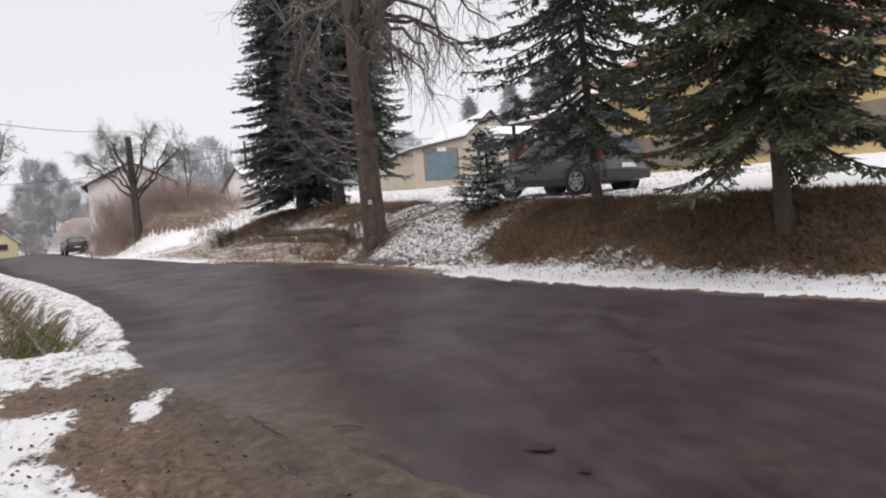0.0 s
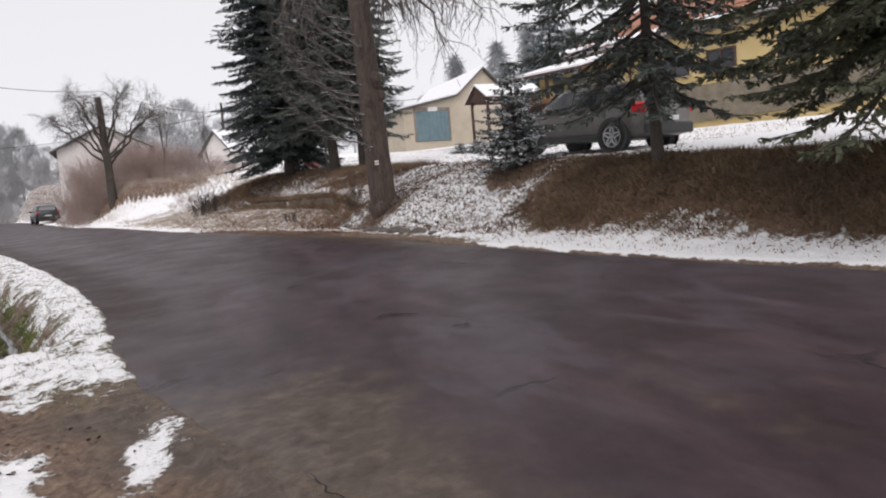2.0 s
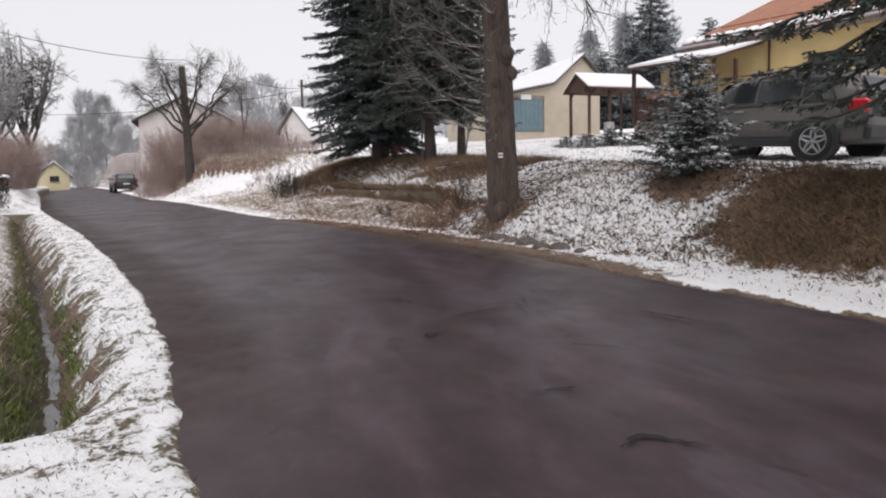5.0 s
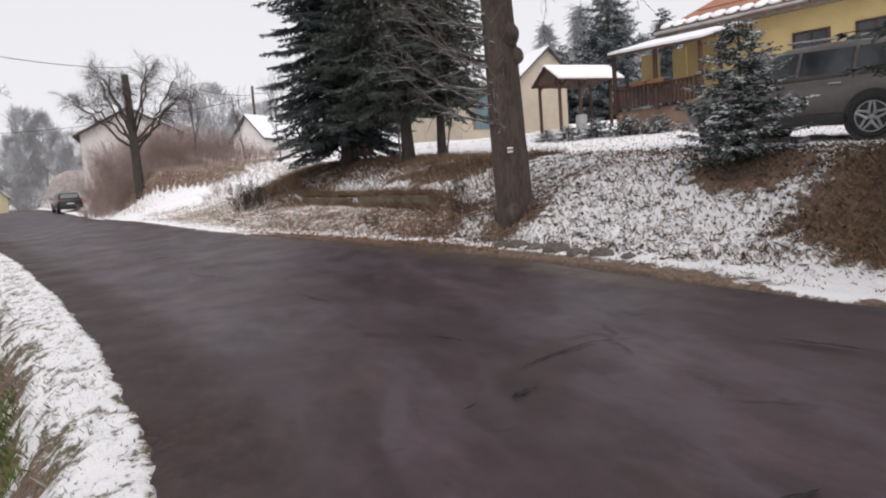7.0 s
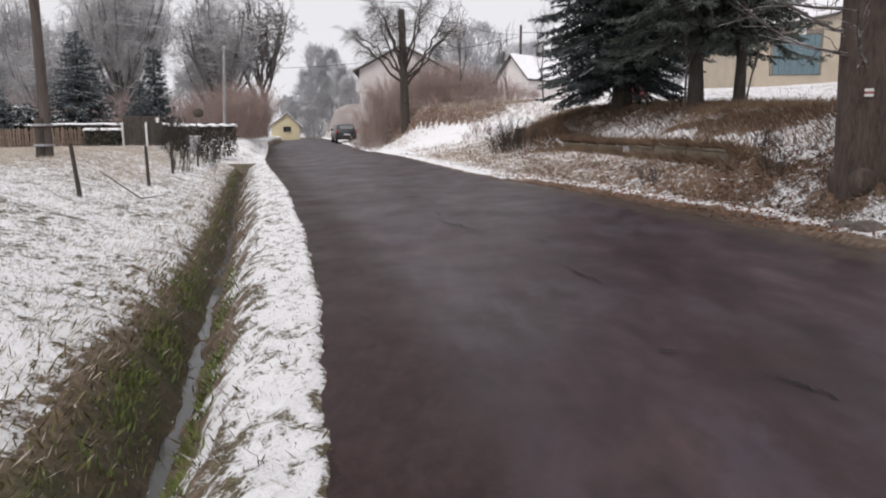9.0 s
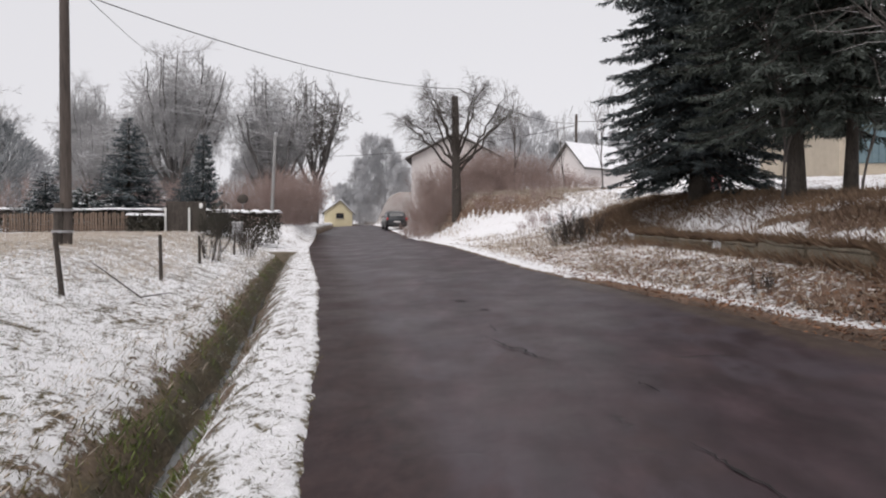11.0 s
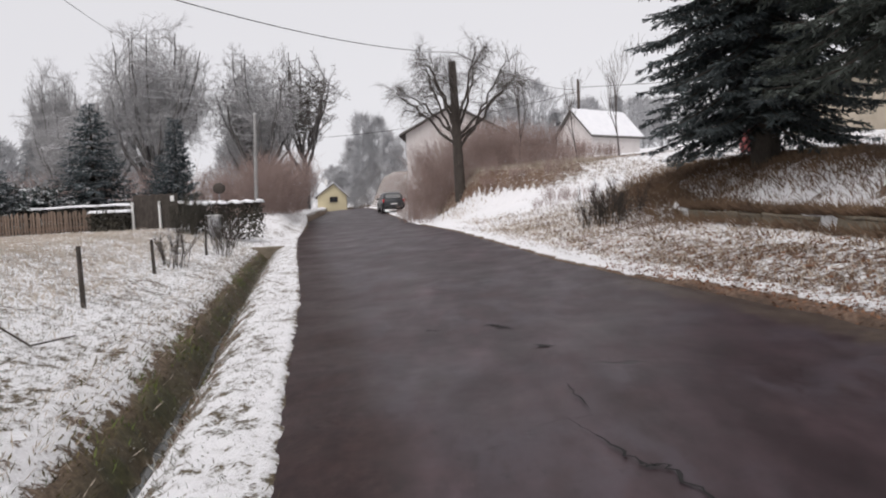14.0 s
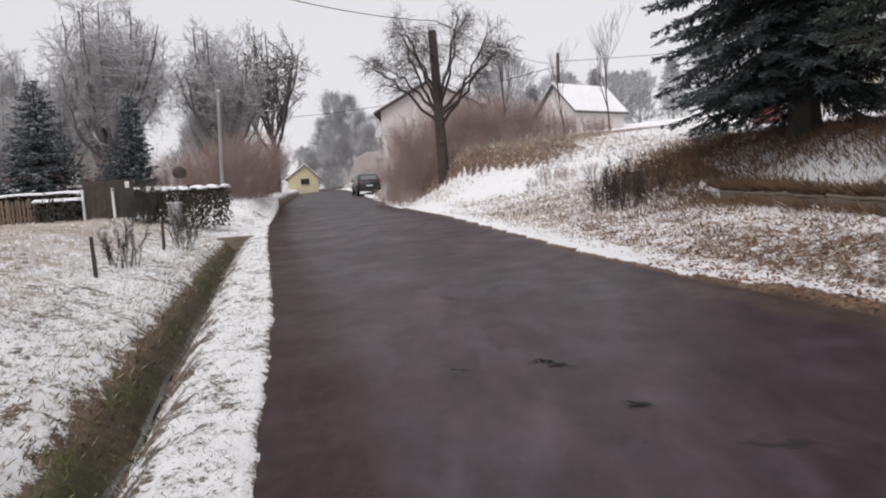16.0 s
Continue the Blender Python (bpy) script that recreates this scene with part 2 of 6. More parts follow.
acol = mix_of(an, al, mudm, acol, ramp_of(an, al, noise_of(an, al, av, 6.5, 7, 0.72), [(0.3, (0.036, 0.025, 0.020)), (0.5, (0.068, 0.050, 0.040)), (0.7, (0.115, 0.088, 0.070))]))
side = an.new("ShaderNodeAttribute")
side.attribute_name = "side"
acol = mix_of(an, al, math_of(an, al, "MULTIPLY", step_of(an, al, math_of(an, al, "MULTIPLY_ADD", patches, 0.8, math_of(an, al, "SUBTRACT", side.outputs["Fac"], 0.4)), 0.1, 0.75), 0.8), acol, ramp_of(an, al, scuff, [(0.35, (0.017, 0.0095, 0.0088)), (0.65, (0.048, 0.028, 0.026))]))
al.new(acol, ab.inputs["Base Color"])
al.new(math_of(an, al, "MULTIPLY_ADD", blot, 0.5, 0.26), ab.inputs["Roughness"])
al.new(math_of(an, al, "MULTIPLY_ADD", side.outputs["Fac"], -0.24, 0.34), ab.inputs["Specular IOR Level"])
rel = math_of(an, al, "MULTIPLY_ADD", grit, 0.35, math_of(an, al, "MULTIPLY", line, -1.0))
bump_of(an, al, ab, rel, 0.5, 0.008)

# ground: earth, grass, leaves and thin snow, blended by coverage
GROUND, kn, kl, kb = material("snowy_ground", 0.85)
kv = coords(kn, kl, (1, 1, 1), True)
zone = kn.new("ShaderNodeAttribute")
zone.attribute_name = "zone"
zs = kn.new("ShaderNodeSeparateColor")
kl.new(zone.outputs["Color"], zs.inputs[0])
cover, green, litter = zs.outputs[0], zs.outputs[1], zs.outputs[2]
mid, fin = noise_of(kn, kl, kv, 2.2, 6, 0.65), noise_of(kn, kl, kv, 15, 6, 0.7)
clot = noise_of(kn, kl, kv, 6.5, 7, 0.72)
soil = ramp_of(kn, kl, fin, [(0.3, (0.065, 0.042, 0.029)), (0.5, (0.16, 0.112, 0.08)), (0.7, (0.28, 0.21, 0.155))])
rust = ramp_of(kn, kl, fin, [(0.3, (0.065, 0.036, 0.024)), (0.5, (0.17, 0.098, 0.065)), (0.7, (0.30, 0.20, 0.14))])
moss = ramp_of(kn, kl, fin, [(0.3, (0.026, 0.034, 0.010)), (0.55, (0.085, 0.095, 0.026)), (0.75, (0.17, 0.16, 0.06))])
kcol = mix_of(kn, kl, litter, soil, rust)
kcol = mix_of(kn, kl, green, kcol, moss)
kcol = mix_of(kn, kl, step_of(kn, kl, math_of(kn, kl, "SUBTRACT", 0.35, cover), 0.0, 0.3), kcol, mix_of(kn, kl, 0.5, kcol, (0.03, 0.022, 0.014)))
sludge = ramp_of(kn, kl, clot, [(0.3, (0.045, 0.032, 0.026)), (0.5, (0.092, 0.068, 0.055)), (0.7, (0.17, 0.135, 0.11))])
kcol = mix_of(kn, kl, zone.outputs["Alpha"], kcol, sludge)
speck = noise_of(kn, kl, kv, 34, 4, 0.7)
edge = math_of(kn, kl, "MULTIPLY_ADD", clot, 1.15, math_of(kn, kl, "MULTIPLY_ADD", speck, 0.5, math_of(kn, kl, "MULTIPLY_ADD", mid, 0.45, -0.465)))
snowm = step_of(kn, kl, math_of(kn, kl, "SUBTRACT", cover, edge), -0.06, 0.05)
white = mix_of(kn, kl, step_of(kn, kl, math_of(kn, kl, "SUBTRACT", cover, edge), 0.02, 0.14), ramp_of(kn, kl, speck, [(0.35, (0.64, 0.64, 0.63)), (0.65, (0.88, 0.88, 0.89))]), ramp_of(kn, kl, mid, [(0.3, (0.87, 0.87, 0.885)), (0.7, (0.93, 0.93, 0.945))]))
kl.new(mix_of(kn, kl, snowm, kcol, white), kb.inputs["Base Color"])
hgt = math_of(kn, kl, "MULTIPLY_ADD", snowm, 0.35, math_of(kn, kl, "MULTIPLY_ADD", clot, 1.3, fin))
bump_of(kn, kl, kb, hgt, 0.75, 0.07)

WATER, hn, hl, hb = material("ditch_water", 0.12)
hb.inputs["Base Color"].default_value = (0.035, 0.034, 0.03, 1)
bump_of(hn, hl, hb, noise_of(hn, hl, coords(hn, hl, (1, 1, 1), True), 14, 3), 0.25, 0.01)

# ---- mesh helpers ----
def mesh_of(name, verts, faces, mat, smooth=False):
    """A mesh from arrays: faces all triangles or all quads, or a list of index tuples."""
    me = bpy.data.meshes.new(name)
    verts = np.asarray(verts, np.float32).reshape(-1, 3)
    if isinstance(faces, np.ndarray):
        k = faces.shape[1]
        me.vertices.add(len(verts))
        me.vertices.foreach_set("co", verts.ravel())
        me.loops.add(faces.size)
        me.loops.foreach_set("vertex_index", faces.astype(np.int32).ravel())
        me.polygons.add(len(faces))
        me.polygons.foreach_set("loop_start", np.arange(0, faces.size, k, dtype=np.int32))
        me.update(calc_edges=True)
    else:
        me.from_pydata(verts.tolist(), [], faces)
    if smooth:
        me.polygons.foreach_set("use_smooth", np.ones(len(me.polygons), bool))
    me.materials.append(mat)
    return me


def piece(name, verts, faces, mat, parent=None, label="", smooth=False):
    ob = new(name, mesh_of(name, verts, faces, mat, smooth))
    ob.parent = parent
    return tagged(ob, label)


def part(name, bm, mat, parent=None, label="", smooth=False):
    me = bpy.data.meshes.new(name)
    bm.to_mesh(me)
    bm.free()
    me.materials.append(mat)
    if smooth:
        me.polygons.foreach_set("use_smooth", np.ones(len(me.polygons), bool))
    ob = new(name, me)
    ob.parent = parent
    return tagged(ob, label)


def holder(name, m, label, category, group="", kind=""):
    ob = new(name)
    ob.matrix_basis = m
    return tagged(ob, label, category, group, kind)


def brick(size, at=(0, 0, 0), bevel=0.01, turn=None, bm=None):
    """A bevelled block, its middle at the given place."""
    bm = bm or bmesh.new()
    m = Matrix.Translation(at) @ (turn or Matrix()) @ Matrix.Diagonal((*size, 1))
    vs = bmesh.ops.create_cube(bm, size=1, matrix=m)["verts"]
    if bevel:
        es = list({e for v in vs for e in v.link_edges})
        bmesh.ops.bevel(bm, geom=es, offset=bevel, segments=1, affect="EDGES")
    return bm


def rod(a, b, ra, rb=None, sides=8, bm=None):
    """A tapered round bar from a to b."""
    bm = bm or bmesh.new()
    a, b = Vector(a), Vector(b)
    d = b - a
    m = Matrix.Translation((a + b) / 2) @ d.to_track_quat("Z", "Y").to_matrix().to_4x4()
    bmesh.ops.create_cone(bm, cap_ends=True, segments=sides, radius1=ra, radius2=ra if rb is None else rb, depth=d.length, matrix=m)
    return bm


def prism(outline, depth, bm=None, axis=1):
    """An outline of (x, z) pairs, pushed along y from 0 to depth."""
    bm = bm or bmesh.new()
    lo = [bm.verts.new((x, 0, z)) for x, z in outline]
    hi = [bm.verts.new((x, depth, z)) for x, z in outline]
    bm.faces.new(lo)
    bm.faces.new(hi[::-1])
    for i in range(len(lo)):
        j = (i + 1) % len(lo)
        bm.faces.new((lo[j], lo[i], hi[i], hi[j]))
    bmesh.ops.recalc_face_normals(bm, faces=bm.faces[:])
    return bm


def slab(corners, thick, bm=None):
    """A sheet with thickness under four or more corners."""
    bm = bm or bmesh.new()
    top = [bm.verts.new(c) for c in corners]
    low = [bm.verts.new((c[0], c[1], c[2] - thick)) for c in corners]
    bm.faces.new(top)
    bm.faces.new(low[::-1])
    for i in range(len(top)):
        j = (i + 1) % len(top)
        bm.faces.new((top[j], top[i], low[i], low[j]))
    bmesh.ops.recalc_face_normals(bm, faces=bm.faces[:])
    return bm


def lathe(profile, sides=28, bm=None):
    """Turns (x, r) pairs round the x axis."""
    bm = bm or bmesh.new()
    rows = [[bm.verts.new((x, r * math.cos(a), r * math.sin(a))) for a in (2 * math.pi * k / sides for k in range(sides))] for x, r in profile]
    for a, b in zip(rows, rows[1:] + rows[:1]):
        for i in range(sides):
            j = (i + 1) % sides
            bm.faces.new((a[i], a[j], b[j], b[i]))
    bmesh.ops.recalc_face_normals(bm, faces=bm.faces[:])
    return bm


rng = np.random.default_rng(7)


# ---- lie of the land ----
SLOPE_X, SLOPE_Y = 0.0524, 0.035
LEFT_Y = np.array([-60, -40, -12, -8, -5.5, -4.2, -1, 3.2, 7.6, 10.5, 13.8, 25, 35, 46, 55, 80, 130])
LEFT_X = np.array([15, 10, 3.0, 1.6, 0.62, 0.33, 0.15, -0.55, -1.48, -2.21, -2.93, -5.94, -8.5, -10.8, -13.0, -17, -29])
RIGHT_Y = np.array([-60, -40, -7, -3, 0, 3.5, 7.4, 9.7, 11.6, 15.6, 28, 38, 52, 80, 130])
RIGHT_X = np.array([20, 15, 6.85, 5.95, 5.55, 5.05, 4.2, 3.6, 3.05, 1.8, -0.7, -3.3, -6.0, -11.5, -23])
DITCH_Y = np.array([-2.2, 0.3, 2.3, 6.4, 11.2, 17.5, 26.6, 30])
DITCH_X = np.array([-0.75, -1.06, -1.52, -2.5, -3.65, -5.3, -7.6, -8.3])


def smooth_table(ys, xs):
    grid = np.arange(-60, 130, 0.5)
    v = np.interp(grid, ys, xs)
    k = np.exp(-0.5 * (np.arange(-6, 7) / 2.2) ** 2)
    v = np.convolve(np.pad(v, 6, mode="edge"), k / k.sum(), "valid")
    return grid, v


LG, RG, DG = smooth_table(LEFT_Y, LEFT_X), smooth_table(RIGHT_Y, RIGHT_X), smooth_table(DITCH_Y, DITCH_X)


def left_edge(y):
    return np.interp(y, *LG)


def right_edge(y):
    return np.interp(y, *RG)


def ditch_line(y):
    return np.interp(y, *DG)


def fade(v, lo, hi):
    t = np.clip((v - lo) / (hi - lo), 0, 1)
    return t * t * (3 - 2 * t)


WAVES = [(rng.uniform(0, 6.28), rng.uniform(0, 6.28), rng.uniform(0.7, 1.4)) for _ in range(24)]


def wobble(x, y, size):
    """Soft uneven relief of about unit height, with waves of about that size in metres."""
    out = 0
    for i, (turn, shift, f) in enumerate(WAVES):
        k = 6.28 / size * f * (0.7 + 0.12 * i)
        out = out + np.sin(k * (np.cos(turn) * x + np.sin(turn) * y) + shift) / (1 + 0.25 * i)
    return out * 0.25


def road_height(x, y):
    yy = np.where(y > 90, 90 + 30 * np.tanh((y - 90) / 60), y)
    return SLOPE_X * x + SLOPE_Y * yy


def yard_height(x, y):
    z = 1.60 + 0.062 * (np.clip(y, -30, 90) - 2) + 0.058 * np.clip(x - 8, -9, 45)
    z = z + 0.02 * np.clip(y - 22, 0, 12)
    z = z - 0.55 * np.exp(-(((x - 3.5) / 4.5) ** 2) - ((y - 27.5) / 5.0) ** 2)
    return z + 10 * fade(np.hypot(x - 0, y - 30), 90, 320)


def field_height(x, y):
    z = 0.78 + 0.022 * np.clip(y, -40, 90) - 0.008 * np.clip(-10 - x, 0, 40)
    return z + 9 * fade(np.hypot(x, y - 30), 90, 340)


def track_gap(x, y):
    """Distance from the snowy side track that climbs off the road."""
    pts = [(-4.6, 40.5), (-2.3, 36.8), (-0.7, 34.2), (0.5, 32.7), (1.7, 31.2), (2.6, 29.9), (4.2, 28.2)]
    best = np.full(np.shape(x), 99.0)
    for (ax, ay), (bx, by) in zip(pts, pts[1:]):
        dx, dy = bx - ax, by - ay
        s = np.clip(((x - ax) * dx + (y - ay) * dy) / (dx * dx + dy * dy), 0, 1)
        best = np.minimum(best, np.hypot(x - ax - s * dx, y - ay - s * dy))
    return best


def land(x, y):
    """Height of the ground, and its coverage by snow, green and leaves."""
    x, y = np.asarray(x, float), np.asarray(y, float)
    xl, xr = left_edge(y), right_edge(y)
    base = road_height(np.clip(x, xl - 2.0, xr + 1.2), y)
    # right: a verge, then the bank up to the yards
    d = x - xr
    foot = np.interp(y, [-10, 2, 8, 14, 20, 60], [0.75, 0.7, 0.9, 0.9, 0.9, 0.8])
    wide = np.interp(y, [-10, -2, 3, 8, 14, 20, 27, 31, 35, 60], [1.9, 1.8, 2.2, 3.4, 4.2, 5.2, 6.2, 5.4, 2.5, 2.8])
    up = fade(d, foot, foot + wide)
    zr = base + 0.03 + (yard_height(x, y) - base) * up
    lip = fade(d, 0.9, 1.5) * (1 - fade(d, 1.5, 3.2)) * fade(y, 2.5, 5) * (1 - fade(y, 7, 8.5))
    zr = zr + 0.22 * lip
    # left: verge, ditch, field
    e = xl - x
    w = ditch_line(y) - x
    run = fade(y, -2.6, -1.4) * (1 - fade(y, 28.2, 29.4))
    cut = np.where(w > 0, np.exp(-(w / 0.46) ** 2), np.exp(-(w / 0.34) ** 2)) * 0.48 * run
    cut = cut + 0.13 * np.exp(-((w - 0.05 - 0.06 * wobble(0 * x + 1, y, 1.9)) / 0.13) ** 2) * run
    cut = cut + 0.05 * np.exp(-((w - 0.15) / 0.35) ** 2) * wobble(x, y, 0.55) * run
    rise = fade(w, -0.2, 5.2)
    lap = e + 0.05 * wobble(x, y, 0.9) + 0.035 * wobble(x + 2, y, 0.35)
    zl = base - 0.02 + 0.055 * fade(lap, 0.0, 0.10) + (field_height(x, y) - base) * rise - cut
    zl = zl + 0.5 * fade(e, 0.4, 1.3) * (1 - fade(e, 2.2, 4.5)) * fade(y, 35, 41) * (1 - fade(y, 62, 75))
    drive = fade(-y + 0.35 * wobble(x, y, 1.6) + 0.12 * wobble(x, y, 0.6), 4.3, 4.9) * fade(e, -0.5, 0.4)
    zl = zl * (1 - drive) + drive * (base + 0.0)
    z = np.where(d > 0, zr, np.where(e > 0, zl, base))
    inside = np.minimum(-d, -e)
    z = z - 0.10 * fade(inside, -0.02, 0.16)
    # a low step in the bank, held by old concrete edging
    xw = np.interp(y, [8.0, 8.8, 14.1, 19.3, 20.5], [5.85, 5.75, 5.42, 4.95, 4.85])
    held = fade(y, 7.8, 8.8) * (1 - fade(y, 19.2, 21.5)) * (d > 0)
    foot_z = base + 0.03 + 0.42 * fade(d, 0.5, np.maximum(xw - xr, 0.8))
    back_z = base + 0.72 + (yard_height(x, y) - base - 0.72) * fade(x - xw, 0.2, 2.4)
    z = z * (1 - held) + held * np.where(x > xw, back_z, foot_z)
    tr = 1 - fade(track_gap(x, y), 0.6, 1.3)
    z = z * (1 - 0.5 * tr * (d > 0.3)) + 0.5 * tr * (d > 0.3) * (base + (yard_height(x, y) - base) * fade(d, 0.5, 7.5))
    near = np.hypot(x, y - 5)
    z = z + 0.035 * wobble(x, y, 1.6) * fade(np.maximum(d, e), 0.2, 1.2) * (1 - drive) + 0.032 * wobble(x + 3, y, 0.5) * fade(np.maximum(d, e), 0.03, 0.3) + 0.026 * wobble(x, y + 7, 0.22) * fade(np.maximum(d, e), 0.03, 0.2)
    z = z + 0.25 * wobble(x, y, 19) * fade(near, 26, 60) * fade(np.maximum(d, e), 6, 20)
    # coverage
    snow = np.full(x.shape, 0.78)
    snow = np.where(e > 0, 0.72, snow)
    snow = snow - 0.2 * (e > 0) * (1 - fade(lap, 0.02, 0.12)) - 0.1 * (e > 0) * fade(wobble(x + 4, y, 1.3), 0.0, 0.7)
    snow = np.where((e <= 0) & (d <= 0), 0.12, snow)
    snow = np.where((e > 0) & (w > 0), 0.68 + 0.08 * wobble(x, y, 2.5) - 0.03 * fade(w, 4, 8), snow)
    bed = np.exp(-((w - 0.17 - 0.1 * (1 - fade(y, 0, 5))) / (0.21 + 0.13 * (1 - fade(y, 0, 5)) + 0.04 * wobble(0 * x, y, 1.1))) ** 2) * run
    snow = snow - 0.8 * bed
    snow = snow - 0.32 * (e > 0) * fade(w, -0.75, -0.2) * (1 - fade(w, -0.1, 0.1)) * fade(wobble(x, y, 0.5) + wobble(x + 2, y, 1.4), -0.3, 0.5) * run
    turf = fade(wobble(0 * x, y, 2.2) + 0.7 * wobble(x, y, 0.7), -0.15, 0.35)
    green_ = np.clip(bed * (0.45 + 0.5 * turf) * fade(w, -0.15, 0.15), 0, 1) + (0.45 - 0.3 * fade(y, 4, 14)) * (e > 0) * np.maximum(fade(w, 0.6, 1.0), fade(-w, 0.3, 0.5))
    leaf = 0.15 + 0.1 * bed * (1 - turf)
    snow = np.where(d > 0, 0.84, snow)
    bank = fade(d, 0.5, 1.0)
    low_snow = 0.8 * np.exp(-((y + 3.2) / 1.1) ** 2) * (1 - fade(d, 1.2, 1.7))
    brown = (1 - low_snow) * fade(d, 0.7, 1.3) * (1 - fade(d, 2.7, 3.3)) * (1 - fade(y, -0.6, 1.2)) * fade(y, -16, -13)
    patchy = bank * (1 - fade(d, 3.0, 4.6)) * fade(y, -0.4, 0.8) * (1 - fade(y, 8, 10))
    snow = snow - 0.11 * patchy * (1 - brown)
    mixed = fade(y, 5.8, 7.5) * (1 - fade(y, 15, 18)) * fade(d, 0.3, 0.9) * (1 - fade(d, 2.0, 2.6))
    snow = snow - 0.28 * mixed
    xw_ = np.interp(y, [8.0, 8.8, 14.1, 19.3, 20.5], [5.85, 5.75, 5.42, 4.95, 4.85])
    needles = fade(x - xw_ + 0.5 * wobble(x, y, 2.0), 0.9, 1.5) * (1 - fade(x - xw_, 3.4, 4.4)) * fade(y, 8.5, 10.5) * (1 - fade(y, 21, 22.5))
    snow = snow - 0.6 * needles
    snow = snow + 0.14 * np.exp(-((d - 0.38 - 0.1 * wobble(x, y, 1.5)) / 0.24) ** 2) * fade(y, 11, 14)
    snow = snow - (0.85 - 0.42 * (1 - fade(d + 0.3 * wobble(x, y, 0.8), 1.0, 1.9))) * brown
    leaf = leaf + 0.8 * brown + 0.6 * mixed + 0.6 * needles
    orange = np.exp(-((d - 0.08) / 0.22) ** 2) * fade(y, 4.5, 6.5) * (1 - fade(y, 12, 14))
    snow = snow - 0.5 * orange
    leaf = leaf + 0.7 * orange
    wet = np.exp(-((d - 0.1) / 0.3) ** 2) * fade(y, -1.0, 0.5) * (1 - fade(y, 6, 8))
    snow = snow - 0.5 * wet
    far_bank = fade(y, 33, 36) * (1 - fade(d, 9, 14)) * fade(d, 1.0, 2.0)
    snow = snow - 0.30 * far_bank
    behind = fade(y - np.interp(x, [-4.6, -2.3, -0.7, 0.5, 1.7, 2.6, 4.2], [40.5, 36.8, 34.2, 32.7, 31.2, 29.9, 28.2]), 0.6, 1.4) * (x < 4.5) * fade(y, 30, 32) * (d > 0.6)
    snow = snow - 0.25 * behind * (1 - far_bank)
    skirt = np.exp(-(((x - 5.3) / 1.3) ** 2 + ((y - 21.8) / 2.6) ** 2))
    snow = snow - 0.45 * skirt
    under = np.exp(-(((x - 7.75) / 0.5) ** 2 + ((y - 1.8) / 0.8) ** 2) ** 2)
    foot_ = np.exp(-(((x - 6.1) / 0.55) ** 2 + ((y - 5.6) / 0.6) ** 2))
    snow = snow - 0.8 * under - 0.5 * foot_
    leaf = leaf + 0.5 * behind + 0.6 * skirt + 0.7 * under + 0.6 * foot_
    leaf = leaf + 0.4 * far_bank
    mound = fade(y, 20, 22) * fade(d, 1.0, 2.0) * (1 - fade(y, 38, 44))
    snow = snow - 0.14 * mound
    snow = np.where(tr > 0.5, np.maximum(snow, 0.92 - 0.25 * np.exp(-((track_gap(x, y) - 0.35) / 0.14) ** 2)), snow)
    snow = np.where((d > 4.6) & (y < 26) & (y > -14), 0.92, snow)
    patch = np.exp(-(((x - 0.5 - 0.12 * (y + 6.2)) / 0.16) ** 2 + ((y + 6.2) / 0.8) ** 2)) + np.exp(-(((x + 0.25) / 0.3) ** 2 + ((y + 6.1) / 0.5) ** 2))
    drive = drive * (1 - fade(e + 0.6 * wobble(x, y, 2.4), 1.8, 3.6))
    snow = snow * (1 - drive) + drive * (0.20 + 0.6 * patch + 0.55 * fade(e + 0.25 * wobble(x, y, 0.9), 1.0, 1.7))
    leaf = leaf * (1 - drive) + 0.45 * drive
    green_ = green_ * (1 - drive)
    return z, np.stack([np.clip(snow, 0, 1), np.clip(green_, 0, 1), np.clip(leaf, 0, 1), drive * (1 - fade(e + 0.3 * wobble(x, y, 1.2), 0.3, 0.9))], -1)


def height(x, y):
    return float(land(np.array([x]), np.array([y]))[0][0])


def steps(*runs):
    out = [np.arange(a, b, s) for a, b, s in runs]
    return np.concatenate(out + [[runs[-1][1]]])


gu = steps((-900, -120, 60), (-120, -30, 6), (-30, -9.5, 0.6), (-9.5, -2.2, 0.14), (-2.2, 0.3, 0.05), (0.25, 4.6, 0.4), (4.6, 8.6, 0.09), (8.6, 12.5, 0.2), (12.5, 30, 0.7), (30, 110, 6), (110, 900, 60))
gy = steps((-300, -60, 40), (-60, -15, 3), (-15, 22, 0.11), (22, 45, 0.35), (45, 100, 2.5), (100, 1000, 60))
GX, GY = np.meshgrid(gu, gy)
GX = GX + left_edge(GY) * (1 - fade(np.abs(GX), 25, 110))
gx = gu
gz, gzone = land(GX.ravel(), GY.ravel())
nx, ny = len(gx), len(gy)
cell = (np.arange(ny - 1)[:, None] * nx + np.arange(nx - 1)[None]).ravel()
ground = piece("ground", np.stack([GX.ravel(), GY.ravel(), gz], -1), np.stack([cell, cell + 1, cell + nx + 1, cell + nx], -1), GROUND, smooth=True)
att = ground.data.color_attributes.new("zone", "FLOAT_COLOR", "POINT")
att.data.foreach_set("color", gzone.astype(np.float32).ravel())
tagged(ground, "thin patchy snow over brown grass, leaves and earth", "ground", kind="structure")

